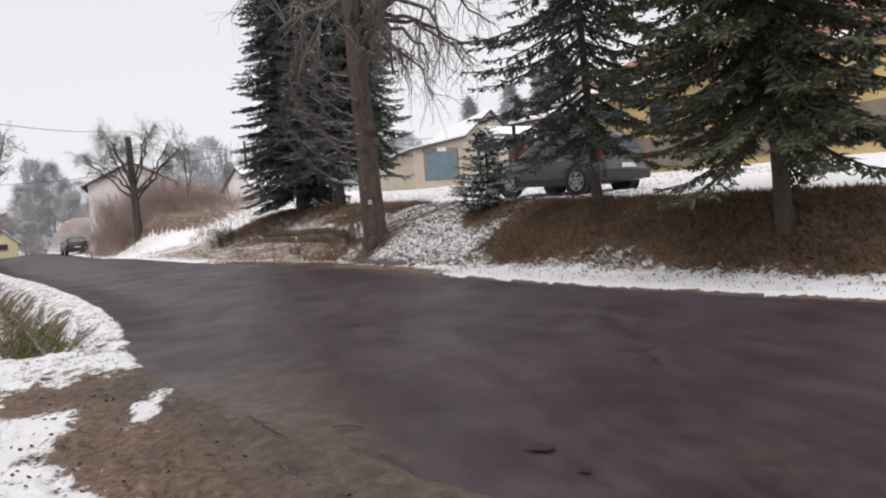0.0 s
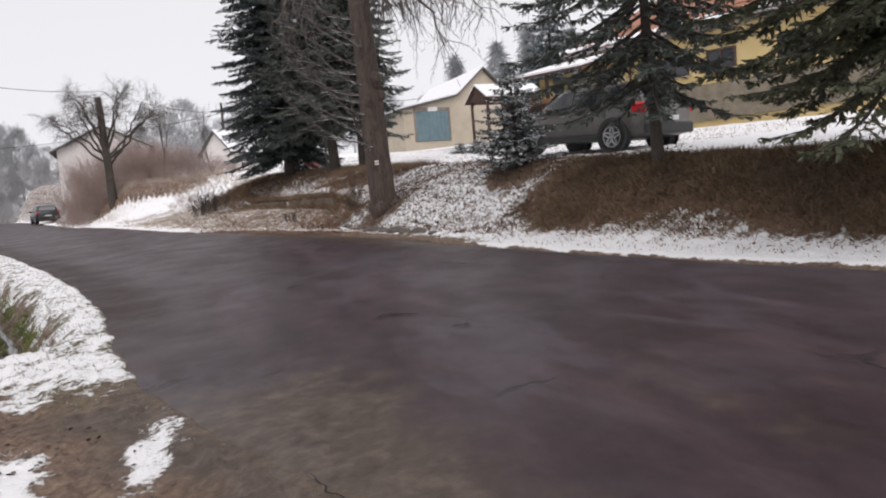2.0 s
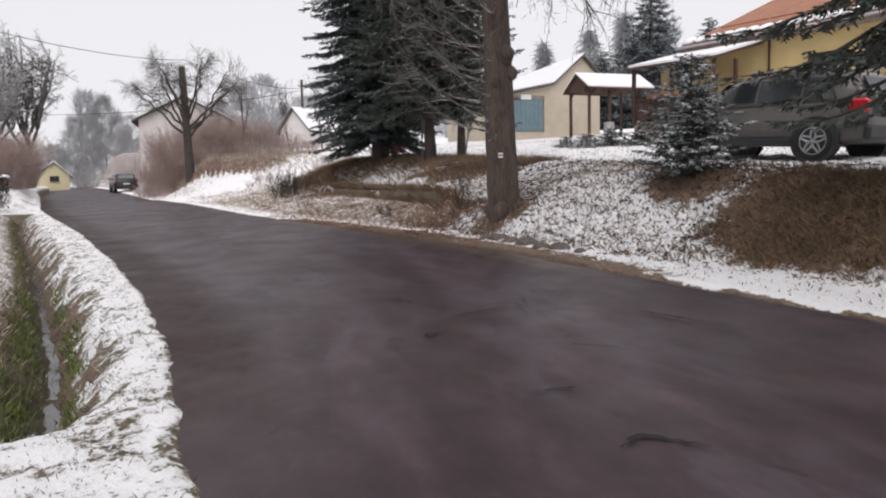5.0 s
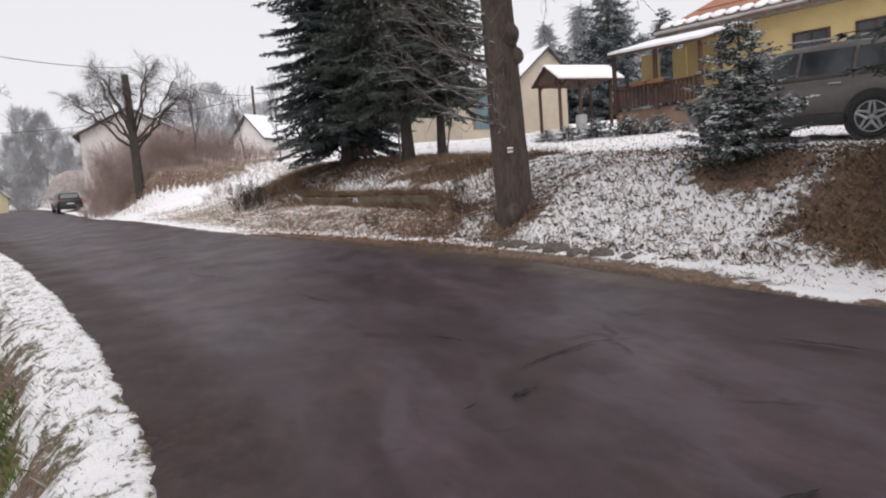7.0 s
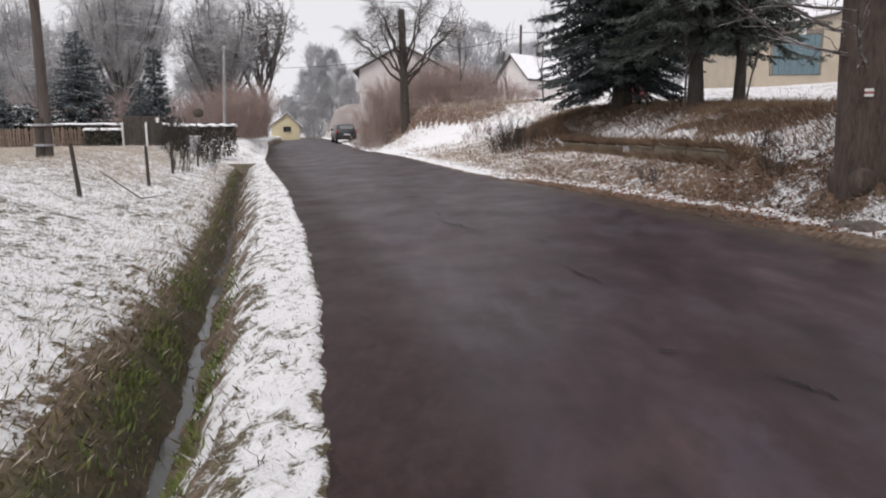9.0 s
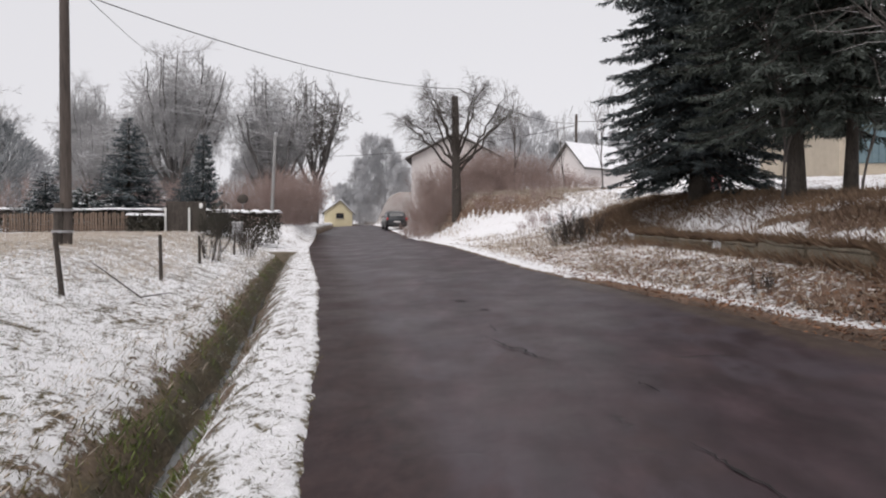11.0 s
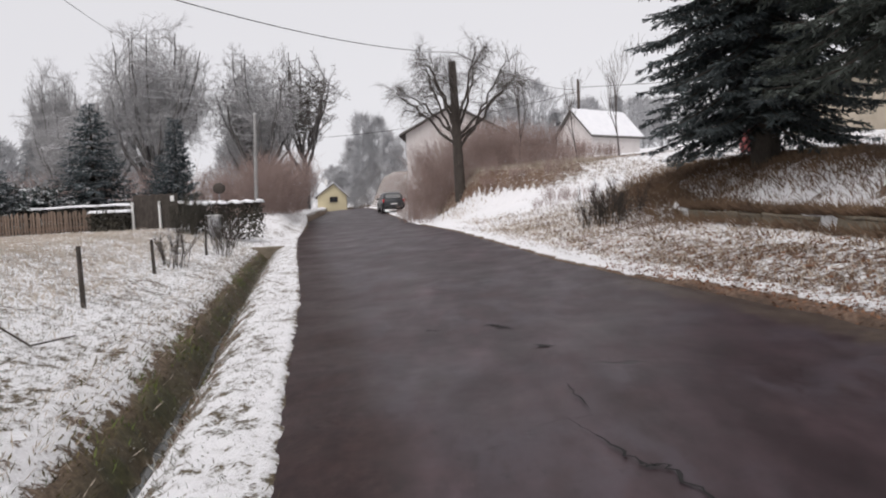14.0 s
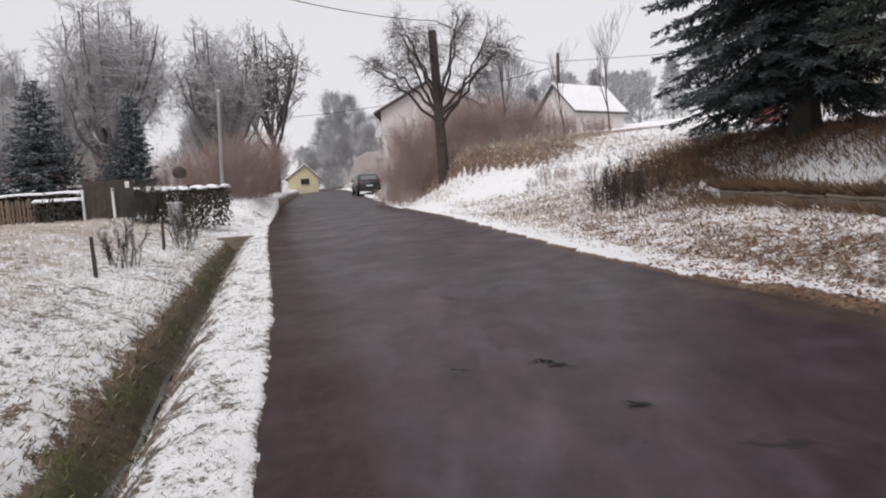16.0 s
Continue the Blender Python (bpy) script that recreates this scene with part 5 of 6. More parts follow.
for k in range(22):
    for j in range(2):
        part("tile_course", brick((0.62, 0.05, 0.03), (0.9 + 0.68 * k + 0.3 * j, 0.75 + 0.7 * j, 7.43 + 0.38 * j), 0.006, Matrix.Rotation(radians(28), 4, "X")), TILE, yh)
part("plinth", brick((14.1, 0.12, 1.5), (9.95, 0.5, 3.85), 0.02), CONCRETE, yh, "grey-brown rendered plinth")
for x, w in ((5.4, 1.25), (7.4, 1.2), (10.2, 1.25), (13.2, 1.25)):
    window_of(yh, x, 5.55, w, 0.85, 0.54)
part("drainpipe", rod((3.35, 0.45, 6.9), (3.35, 0.45, 2.6), 0.05), WOOD, yh)
# porch
px0, px1, pd = -0.6, 2.9, 3.3
proof = part("porch_roof", slab([(px0, -pd, 5.85), (px1 + 0.2, -pd, 5.8), (px1 + 0.2, 0.5, 6.75), (px0, 0.5, 6.75)], 0.1), WOOD, yh)
part("snow_cover", slab([(px0, -pd, 5.94), (px1 + 0.2, -pd, 5.89), (px1 + 0.2, 0.45, 6.84), (px0, 0.45, 6.84)], 0.085), SNOW, proof)
part("porch_plinth", brick((3.5, 3.2, 1.6), (1.15, -1.25, 2.9), 0.02), BRICK, yh)
for x, y in ((px0 + 0.12, -pd + 0.25), (1.2, -pd + 0.25), (px1, -pd + 0.25), (px1, -1.4)):
    part("post", brick((0.13, 0.13, 2.3), (x, y, 4.75), 0.01), WOOD, yh)
for x in np.arange(px0 + 0.25, px1, 0.16):
    part("rail_board", brick((0.13, 0.03, 0.72), (x, -pd + 0.28, 4.15), 0.006), WOOD, yh)
part("rail", brick((3.4, 0.1, 0.07), (1.15, -pd + 0.27, 4.55), 0.01), WOOD, yh)
for x, c in ((0.35, 0), (1.05, 0)):
    box_ = part("flower_box", brick((0.6, 0.2, 0.16), (x + 0.2, -pd + 0.1, 4.62), 0.02), LEAF, yh)
part("porch_panel", brick((0.75, 0.06, 1.25), (0.42, -1.9, 5.2), 0.01), PLASTER_YELLOW, yh)
part("porch_panel", brick((0.55, 0.06, 1.25), (1.6, -1.9, 5.2), 0.01), PLASTER_YELLOW, yh)

# houses up the road
h1 = gable_house("white_house", pose(-5.3, 57, 4.0), 7.4, 11, 3.85, 5.75, PLASTER_WHITE, "white plastered house with a dark-edged gable, behind bushes", over=0.5, wins=((5.6, 1.9, 0.8, 1.0),))
h2 = gable_house("low_house", pose(6.8, 59.5, 4.6, 0, 0, -50), 3.6, 6.0, 2.55, 4.45, PLASTER_WHITE, "low pale house with a snow-covered roof")
h3 = gable_house("far_house", pose(-23.7, 105, 2.4, 0, 0, 10), 4.3, 5, 2.1, 3.9, PLASTER_FAR, "small pale yellow house at the end of the road", skew=0.58, snow=0.16, roof_mat=ROOF_DARK, wins=((2.4, 1.6, 1.2, 0.8),))
part("chimney", brick((0.4, 0.4, 0.9), (1.3, 2, 4.3), 0.02), WHITE_PAINT, h3)


# ---- vehicles ----
def loft(stations, ring, bm=None):
    """Skins cross-sections: stations of y and the numbers that ring() turns into (x, z) points."""
    bm = bm or bmesh.new()
    rows = [[bm.verts.new((x, y, z)) for x, z in ring(*vals)] for y, *vals in stations]
    for a, b in zip(rows, rows[1:]):
        for i in range(len(a)):
            j = (i + 1) % len(a)
            bm.faces.new((a[i], a[j], b[j], b[i]))
    bm.faces.new(rows[0][::-1])
    bm.faces.new(rows[-1])
    bmesh.ops.recalc_face_normals(bm, faces=bm.faces[:])
    return bm


def body_ring(w, zb, zt):
    h = zt - zb
    half = [(w * 0.80, zb), (w * 0.95, zb + 0.10 * h), (w, zb + 0.38 * h), (w * 0.995, zb + 0.68 * h), (w * 0.965, zb + 0.9 * h), (w * 0.90, zt)]
    return half + [(-x, z) for x, z in half[::-1]]


def cabin_ring(w0, w1, zb, zt):
    half = [(w0, zb), (w0 * 0.985, zb + 0.1), (w1 + 0.03, zb + 0.80 * (zt - zb)), (w1 - 0.05, zb + 0.95 * (zt - zb)), (w1 * 0.6, zt)]
    return half + [(-x, z) for x, z in half[::-1]]


def suv(name, m, paint, label):
    car = holder(name, m, label, "car")
    body = part("body", loft([(-2.2, 0.72, 0.48, 0.98), (-2.12, 0.86, 0.36, 1.06), (-1.8, 0.91, 0.30, 1.08), (-1.2, 0.93, 0.27, 1.06), (-0.3, 0.93, 0.25, 1.03),
                              (0.8, 0.93, 0.25, 1.0), (1.45, 0.92, 0.28, 0.98), (1.95, 0.87, 0.33, 0.9), (2.16, 0.78, 0.4, 0.78), (2.24, 0.66, 0.46, 0.68)], body_ring), paint, car, smooth=True)
    cabin = part("cabin", loft([(-2.1, 0.80, 0.66, 1.0, 1.12), (-1.85, 0.82, 0.68, 1.0, 1.50), (-1.6, 0.84, 0.69, 1.0, 1.60), (-0.6, 0.86, 0.70, 1.0, 1.66),
                               (0.2, 0.86, 0.69, 1.0, 1.63), (0.62, 0.85, 0.68, 1.0, 1.5), (1.25, 0.83, 0.75, 0.96, 1.03)], cabin_ring), paint, car, smooth=True)
    for s in (-1, 1):
        for ya, yb, yc, yd in ((-1.62, -1.02, -1.02, -1.42), (-0.95, -0.12, -0.12, -0.95), (-0.05, 0.80, 0.30, -0.05)):
            bm = bmesh.new()
            lo, hi = 1.09, 1.50
            xl_, xh = 0.868, 0.752
            quad = [(s * xl_, ya, lo), (s * xl_, yb, lo), (s * xh, yc, hi), (s * xh, yd, hi)]
            inner = [(x - s * 0.05, y, z) for x, y, z in quad]
            va, vb = [bm.verts.new(c) for c in quad], [bm.verts.new(c) for c in inner]
            bm.faces.new(va)
            bm.faces.new(vb[::-1])
            for i in range(4):
                bm.faces.new((va[i], va[(i + 1) % 4], vb[(i + 1) % 4], vb[i]))
            bmesh.ops.recalc_face_normals(bm, faces=bm.faces[:])
            part("side_window", bm, GLASS, cabin)
        part("tail_light", brick((0.16, 0.34, 0.24), (s * 0.82, -2.0, 0.96), 0.04), RED_LENS, car, "red tail light")
        part("headlight", brick((0.3, 0.22, 0.13), (s * 0.66, 2.06, 0.74), 0.03), GLASS, car)
        part("mirror", brick((0.2, 0.12, 0.14), (s * 0.99, 0.62, 1.1), 0.04), paint, car)
        part("roof_rail", rod((s * 0.66, -1.5, 1.67), (s * 0.66, 0.2, 1.69), 0.02), METAL, car)
        part("sill_trim", brick((0.06, 2.2, 0.16), (s * 0.915, 0.0, 0.33), 0.02), PLASTIC, car)
        for yy in (-0.75, 0.2):
            part("door_handle", brick((0.03, 0.2, 0.03), (s * 0.935, yy, 0.92), 0.008), METAL, car)
        for yy in (-1.34, 1.34):
            part("wheel_arch", lathe([(s * 0.905, 0.35), (s * 0.945, 0.36), (s * 0.945, 0.43), (s * 0.905, 0.44)]), PLASTIC, car).location = (0, yy, 0.36)
            part("arch_shadow", lathe([(s * 0.70, 0.02), (s * 0.938, 0.02), (s * 0.938, 0.375), (s * 0.70, 0.375)]), PLASTIC, car).location = (0, yy, 0.36)
            wheel = new("wheel")
            wheel.parent = car
            wheel.location = (s * 0.84, yy, 0.35)
            part("tyre", lathe([(-0.10, 0.25), (-0.12, 0.30), (-0.10, 0.345), (0.10, 0.345), (0.125, 0.30), (0.11, 0.25)]), RUBBER, wheel, smooth=True)
            bm = lathe([(s * 0.02, 0.05), (s * 0.112, 0.045), (s * 0.112, 0.0), (s * 0.02, 0.0)], 16)
            lathe([(s * 0.06, 0.225), (s * 0.118, 0.235), (s * 0.118, 0.252), (s * 0.06, 0.252)], 28, bm)
            for k in range(5):
                for tw in (-0.16, 0.16):
                    a = k * 2 * math.pi / 5
                    brick((0.03, 0.036, 0.2), (0, 0, 0), 0.006, Matrix.Translation((s * 0.108, 0, 0)) @ Matrix.Rotation(a, 4, "X") @ Matrix.Translation((0, tw * 0.25, 0.135)) @ Matrix.Rotation(tw, 4, "X"), bm)
            part("rim", bm, ALLOY, wheel)
    part("rear_window", brick((1.22, 0.03, 0.36), (0, -2.0, 1.32), 0.01, Matrix.Rotation(radians(-30), 4, "X")), GLASS, car)
    part("windscreen", brick((1.32, 0.03, 0.72), (0, 0.96, 1.29), 0.01, Matrix.Rotation(radians(52), 4, "X")), GLASS, car)
    part("bumper", brick((1.7, 0.14, 0.26), (0, -2.17, 0.5), 0.05), PLASTIC, car)
    part("number_plate", brick((0.52, 0.02, 0.11), (0, -2.235, 0.72), 0.004), WHITE_PAINT, car)
    bm = loft([(1.0, 0.70, 0.96, 1.03), (1.5, 0.74, 0.95, 1.02), (1.98, 0.66, 0.88, 0.95)], lambda w, a, b: [(-w, a), (w, a), (w * 0.96, b), (0, b + 0.02), (-w * 0.96, b)])
    part("snow_cover", bm, SNOW, car, "thin snow on the bonnet")
    return car


def on_slope(x, y, turn, reach=1.2):
    z = max(height(x, y), (height(x, y + reach) + height(x, y - reach)) / 2)
    pitch = math.degrees(math.atan2(height(x, y + reach) - height(x, y - reach), 2 * reach))
    return pose(x, y, z, pitch, 0, turn)


suv("parked_suv", on_slope(10.85, 3.3, 11) @ Matrix.Translation((0, 0, -0.02)) @ Matrix.Diagonal((0.96, 0.98, 0.94, 1)), PAINT, "dark grey parked estate car with light snow on its bonnet")
suv("far_parked_car", on_slope(-7.15, 60, 14), PAINT_DARK, "dark car parked at the edge of the road")

# ---- poles, wires and fences ----
def sagging(name, a, b, sag, r=0.012, label="thin black overhead cable"):
    a, b = np.array(a, float), np.array(b, float)
    s = np.linspace(0, 1, 25)
    p = a[None] * (1 - s)[:, None] + b[None] * s[:, None]
    p[:, 2] -= sag * 4 * s * (1 - s)
    v, q = frusta(np.concatenate([p[:-1], p[1:], np.full((24, 1), r), np.full((24, 1), r)], 1), 5)
    return tagged(piece(name, v, q, WIRE), label, "cable")


def wooden_pole(x, y, tall, r0, r1, label, foot=True):
    po = holder("utility_pole", pose(x, y, height(x, y)), label, "pole")
    part("shaft", rod((0, 0, -0.4), (0, 0, tall), r0, r1, 14), POLE, po, smooth=False)
    if foot:
        part("foot_post", rod((-0.13, -0.1, -0.3), (-0.1, -0.08, 1.05), r0 * 1.0, r0 * 0.95, 10), BARK_DARK, po)
        for z in (0.3, 0.85):
            part("band", rod((-0.06, -0.05, z), (-0.06, -0.05, z + 0.06), r0 * 1.75, sides=14), METAL, po)
    part("arm", rod((-0.05, 0, tall - 0.3), (0.5, 0.1, tall - 0.2), 0.03), METAL, po)
    part("insulator", rod((0.48, 0.1, tall - 0.2), (0.48, 0.1, tall - 0.02), 0.045), WHITE_PAINT, po)
    return po


wooden_pole(-10.1, 16.2, 6.6, 0.15, 0.11, "weathered wooden utility pole with a short foot post")
wooden_pole(10.2, 69.5, 7.2, 0.16, 0.13, "thin far utility pole behind the low house", False)
cpole = holder("concrete_pole", pose(-12.1, 40, height(-12.1, 40), 0, 2, 0), "pale grey concrete pole behind the hedge", "pole")
part("shaft", rod((0, 0, -0.4), (0.05, 0, 5.4), 0.12, 0.085, 10), PALE_CONCRETE, cpole)
part("cap", rod((0.05, 0, 5.4), (0.05, 0, 5.5), 0.12, 0.09, 10), METAL, cpole)
sagging("overhead_cable", (-9.7, 16.3, 7.55), (-0.72, 36.0, 9.2), 0.55, 0.015)
sagging("overhead_cable", (-0.72, 36.0, 9.2), (10.2, 69.5, 12.6), 0.5, 0.02)
sagging("overhead_cable", (10.2, 69.5, 12.8), (60, 66, 15.5), 0.9, 0.025)
sagging("overhead_cable", (-9.7, 16.3, 7.6), (-24.6, 52, 14.9), 0.15, 0.011)
sagging("overhead_cable", (10.2, 69.5, 12.4), (-28, 92, 12.0), 1.2, 0.025)

post = holder("fence_post", at_ground(-6.05, 12.9), "short weathered wooden fence post in the snowy field", "fence post", "field posts")
part("shaft", rod((0, 0, -0.2), (-0.03, 0.02, 0.95), 0.042, 0.034, 9), BARK_DARK, post)
copy_thing(post, at_ground(-7.2, 17.6, 120, 1.0, 0, 0.8))
copy_thing(post, at_ground(-5.75, 9.1, 40, 1.0, 0, 1.0) @ pose(0, 0, 0, 3, -4, 0))
copy_thing(post, at_ground(-8.4, 23.5, 200, 1.0, 0, 0.8))
for x, y, tx, ty, tz, r in ((-5.2, 10.4, -5.9, 10.2, 0.42, 0.014), (-5.2, 10.35, -4.8, 10.6, 0.16, 0.012)):
    st = part("stick", rod((x, y, height(x, y) + 0.01), (tx, ty, height(tx, ty) + tz), r, r * 0.6, 6), BARK_DARK)
    tagged(st, "thin dead stick leaning in the snow", "stick")

twig_ = part("stick", rod((1.68, -7.98, float(road_height(1.68, -7.98)) + 0.03), (1.77, -8.03, float(road_height(1.77, -8.03)) + 0.034), 0.007, 0.006, 6), BARK_DARK)
bm = bmesh.new()
bm.from_mesh(twig_.data)
rod((1.77, -8.03, float(road_height(1.77, -8.03)) + 0.034), (1.85, -8.15, float(road_height(1.85, -8.15)) + 0.028), 0.006, 0.004, 6, bm)
bm.to_mesh(twig_.data)
bm.free()
tagged(twig_, "thin crooked dead twig lying on the asphalt", "stick")
fence = holder("picket_fence", pose(0, 0, 0), "low brown picket fence round the garden", "fence")
pick = None
for k in range(46):
    x = -22.4 + 0.135 * k
    z = height(x, 31.0)
    if pick is None:
        pick = part("picket", prism([(-0.045, 0.06), (0.045, 0.06), (0.045, 0.92), (0, 1.0), (-0.045, 0.92)], 0.022), FENCE, fence)
        pick.location = (x, 31.0, z)
    else:
        c = new("picket", pick.data)
        c.parent = fence
        c.location = (x, 31.0 + rng.uniform(-0.015, 0.015), z + rng.uniform(-0.04, 0.03))
        c.rotation_euler = (0, rng.uniform(-0.04, 0.04), 0)
for h_ in (0.28, 0.75):
    part("rail", brick((6.3, 0.05, 0.08), (-19.4, 31.05, height(-19.4, 31) + h_), 0.006), FENCE, fence)
gate = holder("plank_gate", pose(-14.4, 31.0, height(-13, 31)), "dark plank gate with pale posts", "gate")
for k in range(16):
    part("board", brick((0.115, 0.03, 1.45 + 0.05 * math.sin(k * 2.1)), (0.06 + 0.12 * k, 0, 0.78), 0.006), BARK_DARK, gate)
for x in (0.0, 1.15):
    part("gate_post", brick((0.09, 0.09, 1.25), (x, -0.07, 0.58), 0.01), WHITE_PAINT, gate, "white painted post")
part("notice", brick((0.16, 0.02, 0.24), (1.7, -0.04, 1.3), 0.004), WHITE_PAINT, gate, "small white notice")


def hedge(name, x0, x1, y, tall, deep, seed, label, n=2600):
    g = np.random.default_rng(seed)
    zb = height((x0 + x1) / 2, y)
    he = holder(name, pose(0, 0, 0), label, "hedge")
    p = np.stack([g.uniform(x0, x1, n), y + g.uniform(-deep / 2, deep / 2, n), zb - 0.05 + tall * g.uniform(0, 1, n) ** 0.7], -1)
    p[:, 2] += 0.06 * np.sin(p[:, 0] * 4)
    v, q = kites(p, unit(g.normal(0, 1, (n, 3)) + np.array([0, -0.4, 0.5])), unit(g.normal(0, 1, (n, 3))), g.uniform(0.1, 0.24, n), g.uniform(0.03, 0.06, n))
    piece("foliage", v, q, HEDGE, he)
    nx_ = 26
    xs = np.linspace(x0, x1, nx_)
    bm = bmesh.new()
    rows = []
    for x in xs:
        w = deep * (0.5 + 0.1 * g.uniform())
        z = zb + tall * (0.97 + 0.06 * g.uniform())
        rows.append([bm.verts.new((x, y - w, z - 0.05)), bm.verts.new((x, y - w * 0.6, z + 0.05)), bm.verts.new((x, y + w * 0.6, z + 0.06)), bm.verts.new((x, y + w, z - 0.05))])
    for a, b in zip(rows, rows[1:]):
        for i in range(4):
            j = (i + 1) % 4
            bm.faces.new((a[i], a[j], b[j], b[i]))
    bm.faces.new(rows[0])
    bm.faces.new(rows[-1][::-1])
    bmesh.ops.recalc_face_normals(bm, faces=bm.faces[:])
    part("snow_cover", bm, SNOW, he, smooth=True)
    return he


hedge("low_hedge", -16.2, -14.5, 31.0, 0.85, 0.7, 1, "low dark garden hedge under snow")
hedge("hedge", -12.1, -9.0, 31.2, 1.5, 0.8, 2, "clipped brown hedge with a snowy top")
hedge("hedge", -26, -12.4, 33.5, 1.15, 1.4, 3, "long garden hedge under snow", 6000)
cab = holder("meter_box", pose(-10.75, 30.4, height(-10.75, 30.4)), "pale grey electricity cabinet beside the hedge", "cabinet")
part("body", brick((0.44, 0.26, 0.86), (0, 0, 0.43), 0.012), METAL, cab)
part("lid", brick((0.5, 0.32, 0.05), (0, 0, 0.89), 0.012), WHITE_PAINT, cab)
part("cabinet_door", brick((0.38, 0.02, 0.6), (0, -0.14, 0.5), 0.006), METAL, cab)
dish = holder("satellite_dish", pose(-10.85, 31.4, height(-10.85, 31.4)), "dark round dish on a thin pole", "satellite dish")
part("mast", rod((0, 0, -0.2), (0, 0, 1.9), 0.022), METAL, dish)
bm = bmesh.new()
bmesh.ops.create_uvsphere(bm, u_segments=20, v_segments=10, radius=0.27, matrix=Matrix.Translation((0, 0, 2.0)) @ Matrix.Diagonal((1, 0.7, 0.85, 1)))
part("bowl", bm, BARK_DARK, dish, smooth=True)

# concrete edging in the bank, in two old lengths
WALL_Y = (8.7, 13.7, 14.2, 19.2)


def wall_x(y):
    return np.interp(y, [8.0, 8.8, 14.1, 19.3, 20.5], [5.85, 5.75, 5.42, 4.95, 4.85])


def worn(ob, amount):
    """Cuts a block finer along its length and knocks its edges about."""
    bm = bmesh.new()
    bm.from_mesh(ob.data)
    long_ = [e for e in bm.edges if abs((e.verts[0].co - e.verts[1].co).y) > 0.5]
    bmesh.ops.subdivide_edges(bm, edges=long_, cuts=10)
    shift = Vector((ob.parent.location.x * 3, ob.parent.location.y * 7, 0))
    for vv in bm.verts:
        vv.co += amount * noise.noise_vector(vv.co * 2.3 + shift)
    bm.to_mesh(ob.data)
    bm.free()
    return ob


for ya, yb, lab in ((8.7, 13.7, "old concrete edging slab set in the bank"), (14.2, 19.2, "crumbling old concrete edging in the bank")):
    for k in range(3):
        y0, y1 = ya + (yb - ya) * k / 3 + 0.02, ya + (yb - ya) * (k + 1) / 3 - 0.02
        x0, x1 = float(wall_x(y0)), float(wall_x(y1))
        z0 = float(road_height(x0, y0)) + np.interp((y0 + y1) / 2, [8, 11, 14, 20], [0.66, 0.70, 0.56, 0.50])
        blk = holder("edging_block", pose((x0 + x1) / 2, (y0 + y1) / 2, z0, 2, 2 * (k - 1), math.degrees(math.atan2(-(x1 - x0), y1 - y0))), lab, "edging", "bank edging")
        worn(part("slab", brick((0.14, y1 - y0, 0.62), (0, 0, -0.28), 0.02), CONCRETE, blk), 0.05)
        worn(part("cap", brick((0.2, y1 - y0, 0.05), (0.01, 0, 0.055), 0.012), CONCRETE, blk), 0.04)
head = part("culvert_head", brick((1.3, 0.25, 0.5), (-8.1, 28.75, float(road_height(-8.1, 28.75)) - 0.18), 0.03, Matrix.Rotation(0.15, 4, "Z")), CONCRETE)
tagged(head, "grey concrete head of the ditch culvert", "culvert")

g2 = np.random.default_rng(77)
for k, (x, y, r) in enumerate(((5.45, 4.35, 0.2), (5.5, 3.9, 0.17), (5.62, 3.4, 0.22), (5.6, 2.9, 0.15), (5.75, 2.5, 0.18), (5.4, 4.75, 0.16), (5.9, 2.1, 0.13), (5.72, 3.15, 0.12))):
    bm = bmesh.new()
    bmesh.ops.create_icosphere(bm, subdivisions=2, radius=r)
    for vv in bm.verts:
        vv.co = vv.co * (1 + 0.3 * noise.noise(vv.co * 4 + Vector((k * 3, 0, 0))))
        vv.co.z *= 0.65
    st = part("stone", bm, STONE, None)
    st.location = (x, y, height(x, y) - r * 0.18)
    tagged(st, "rough grey stone at the foot of the bank", "stone", "bank stones")

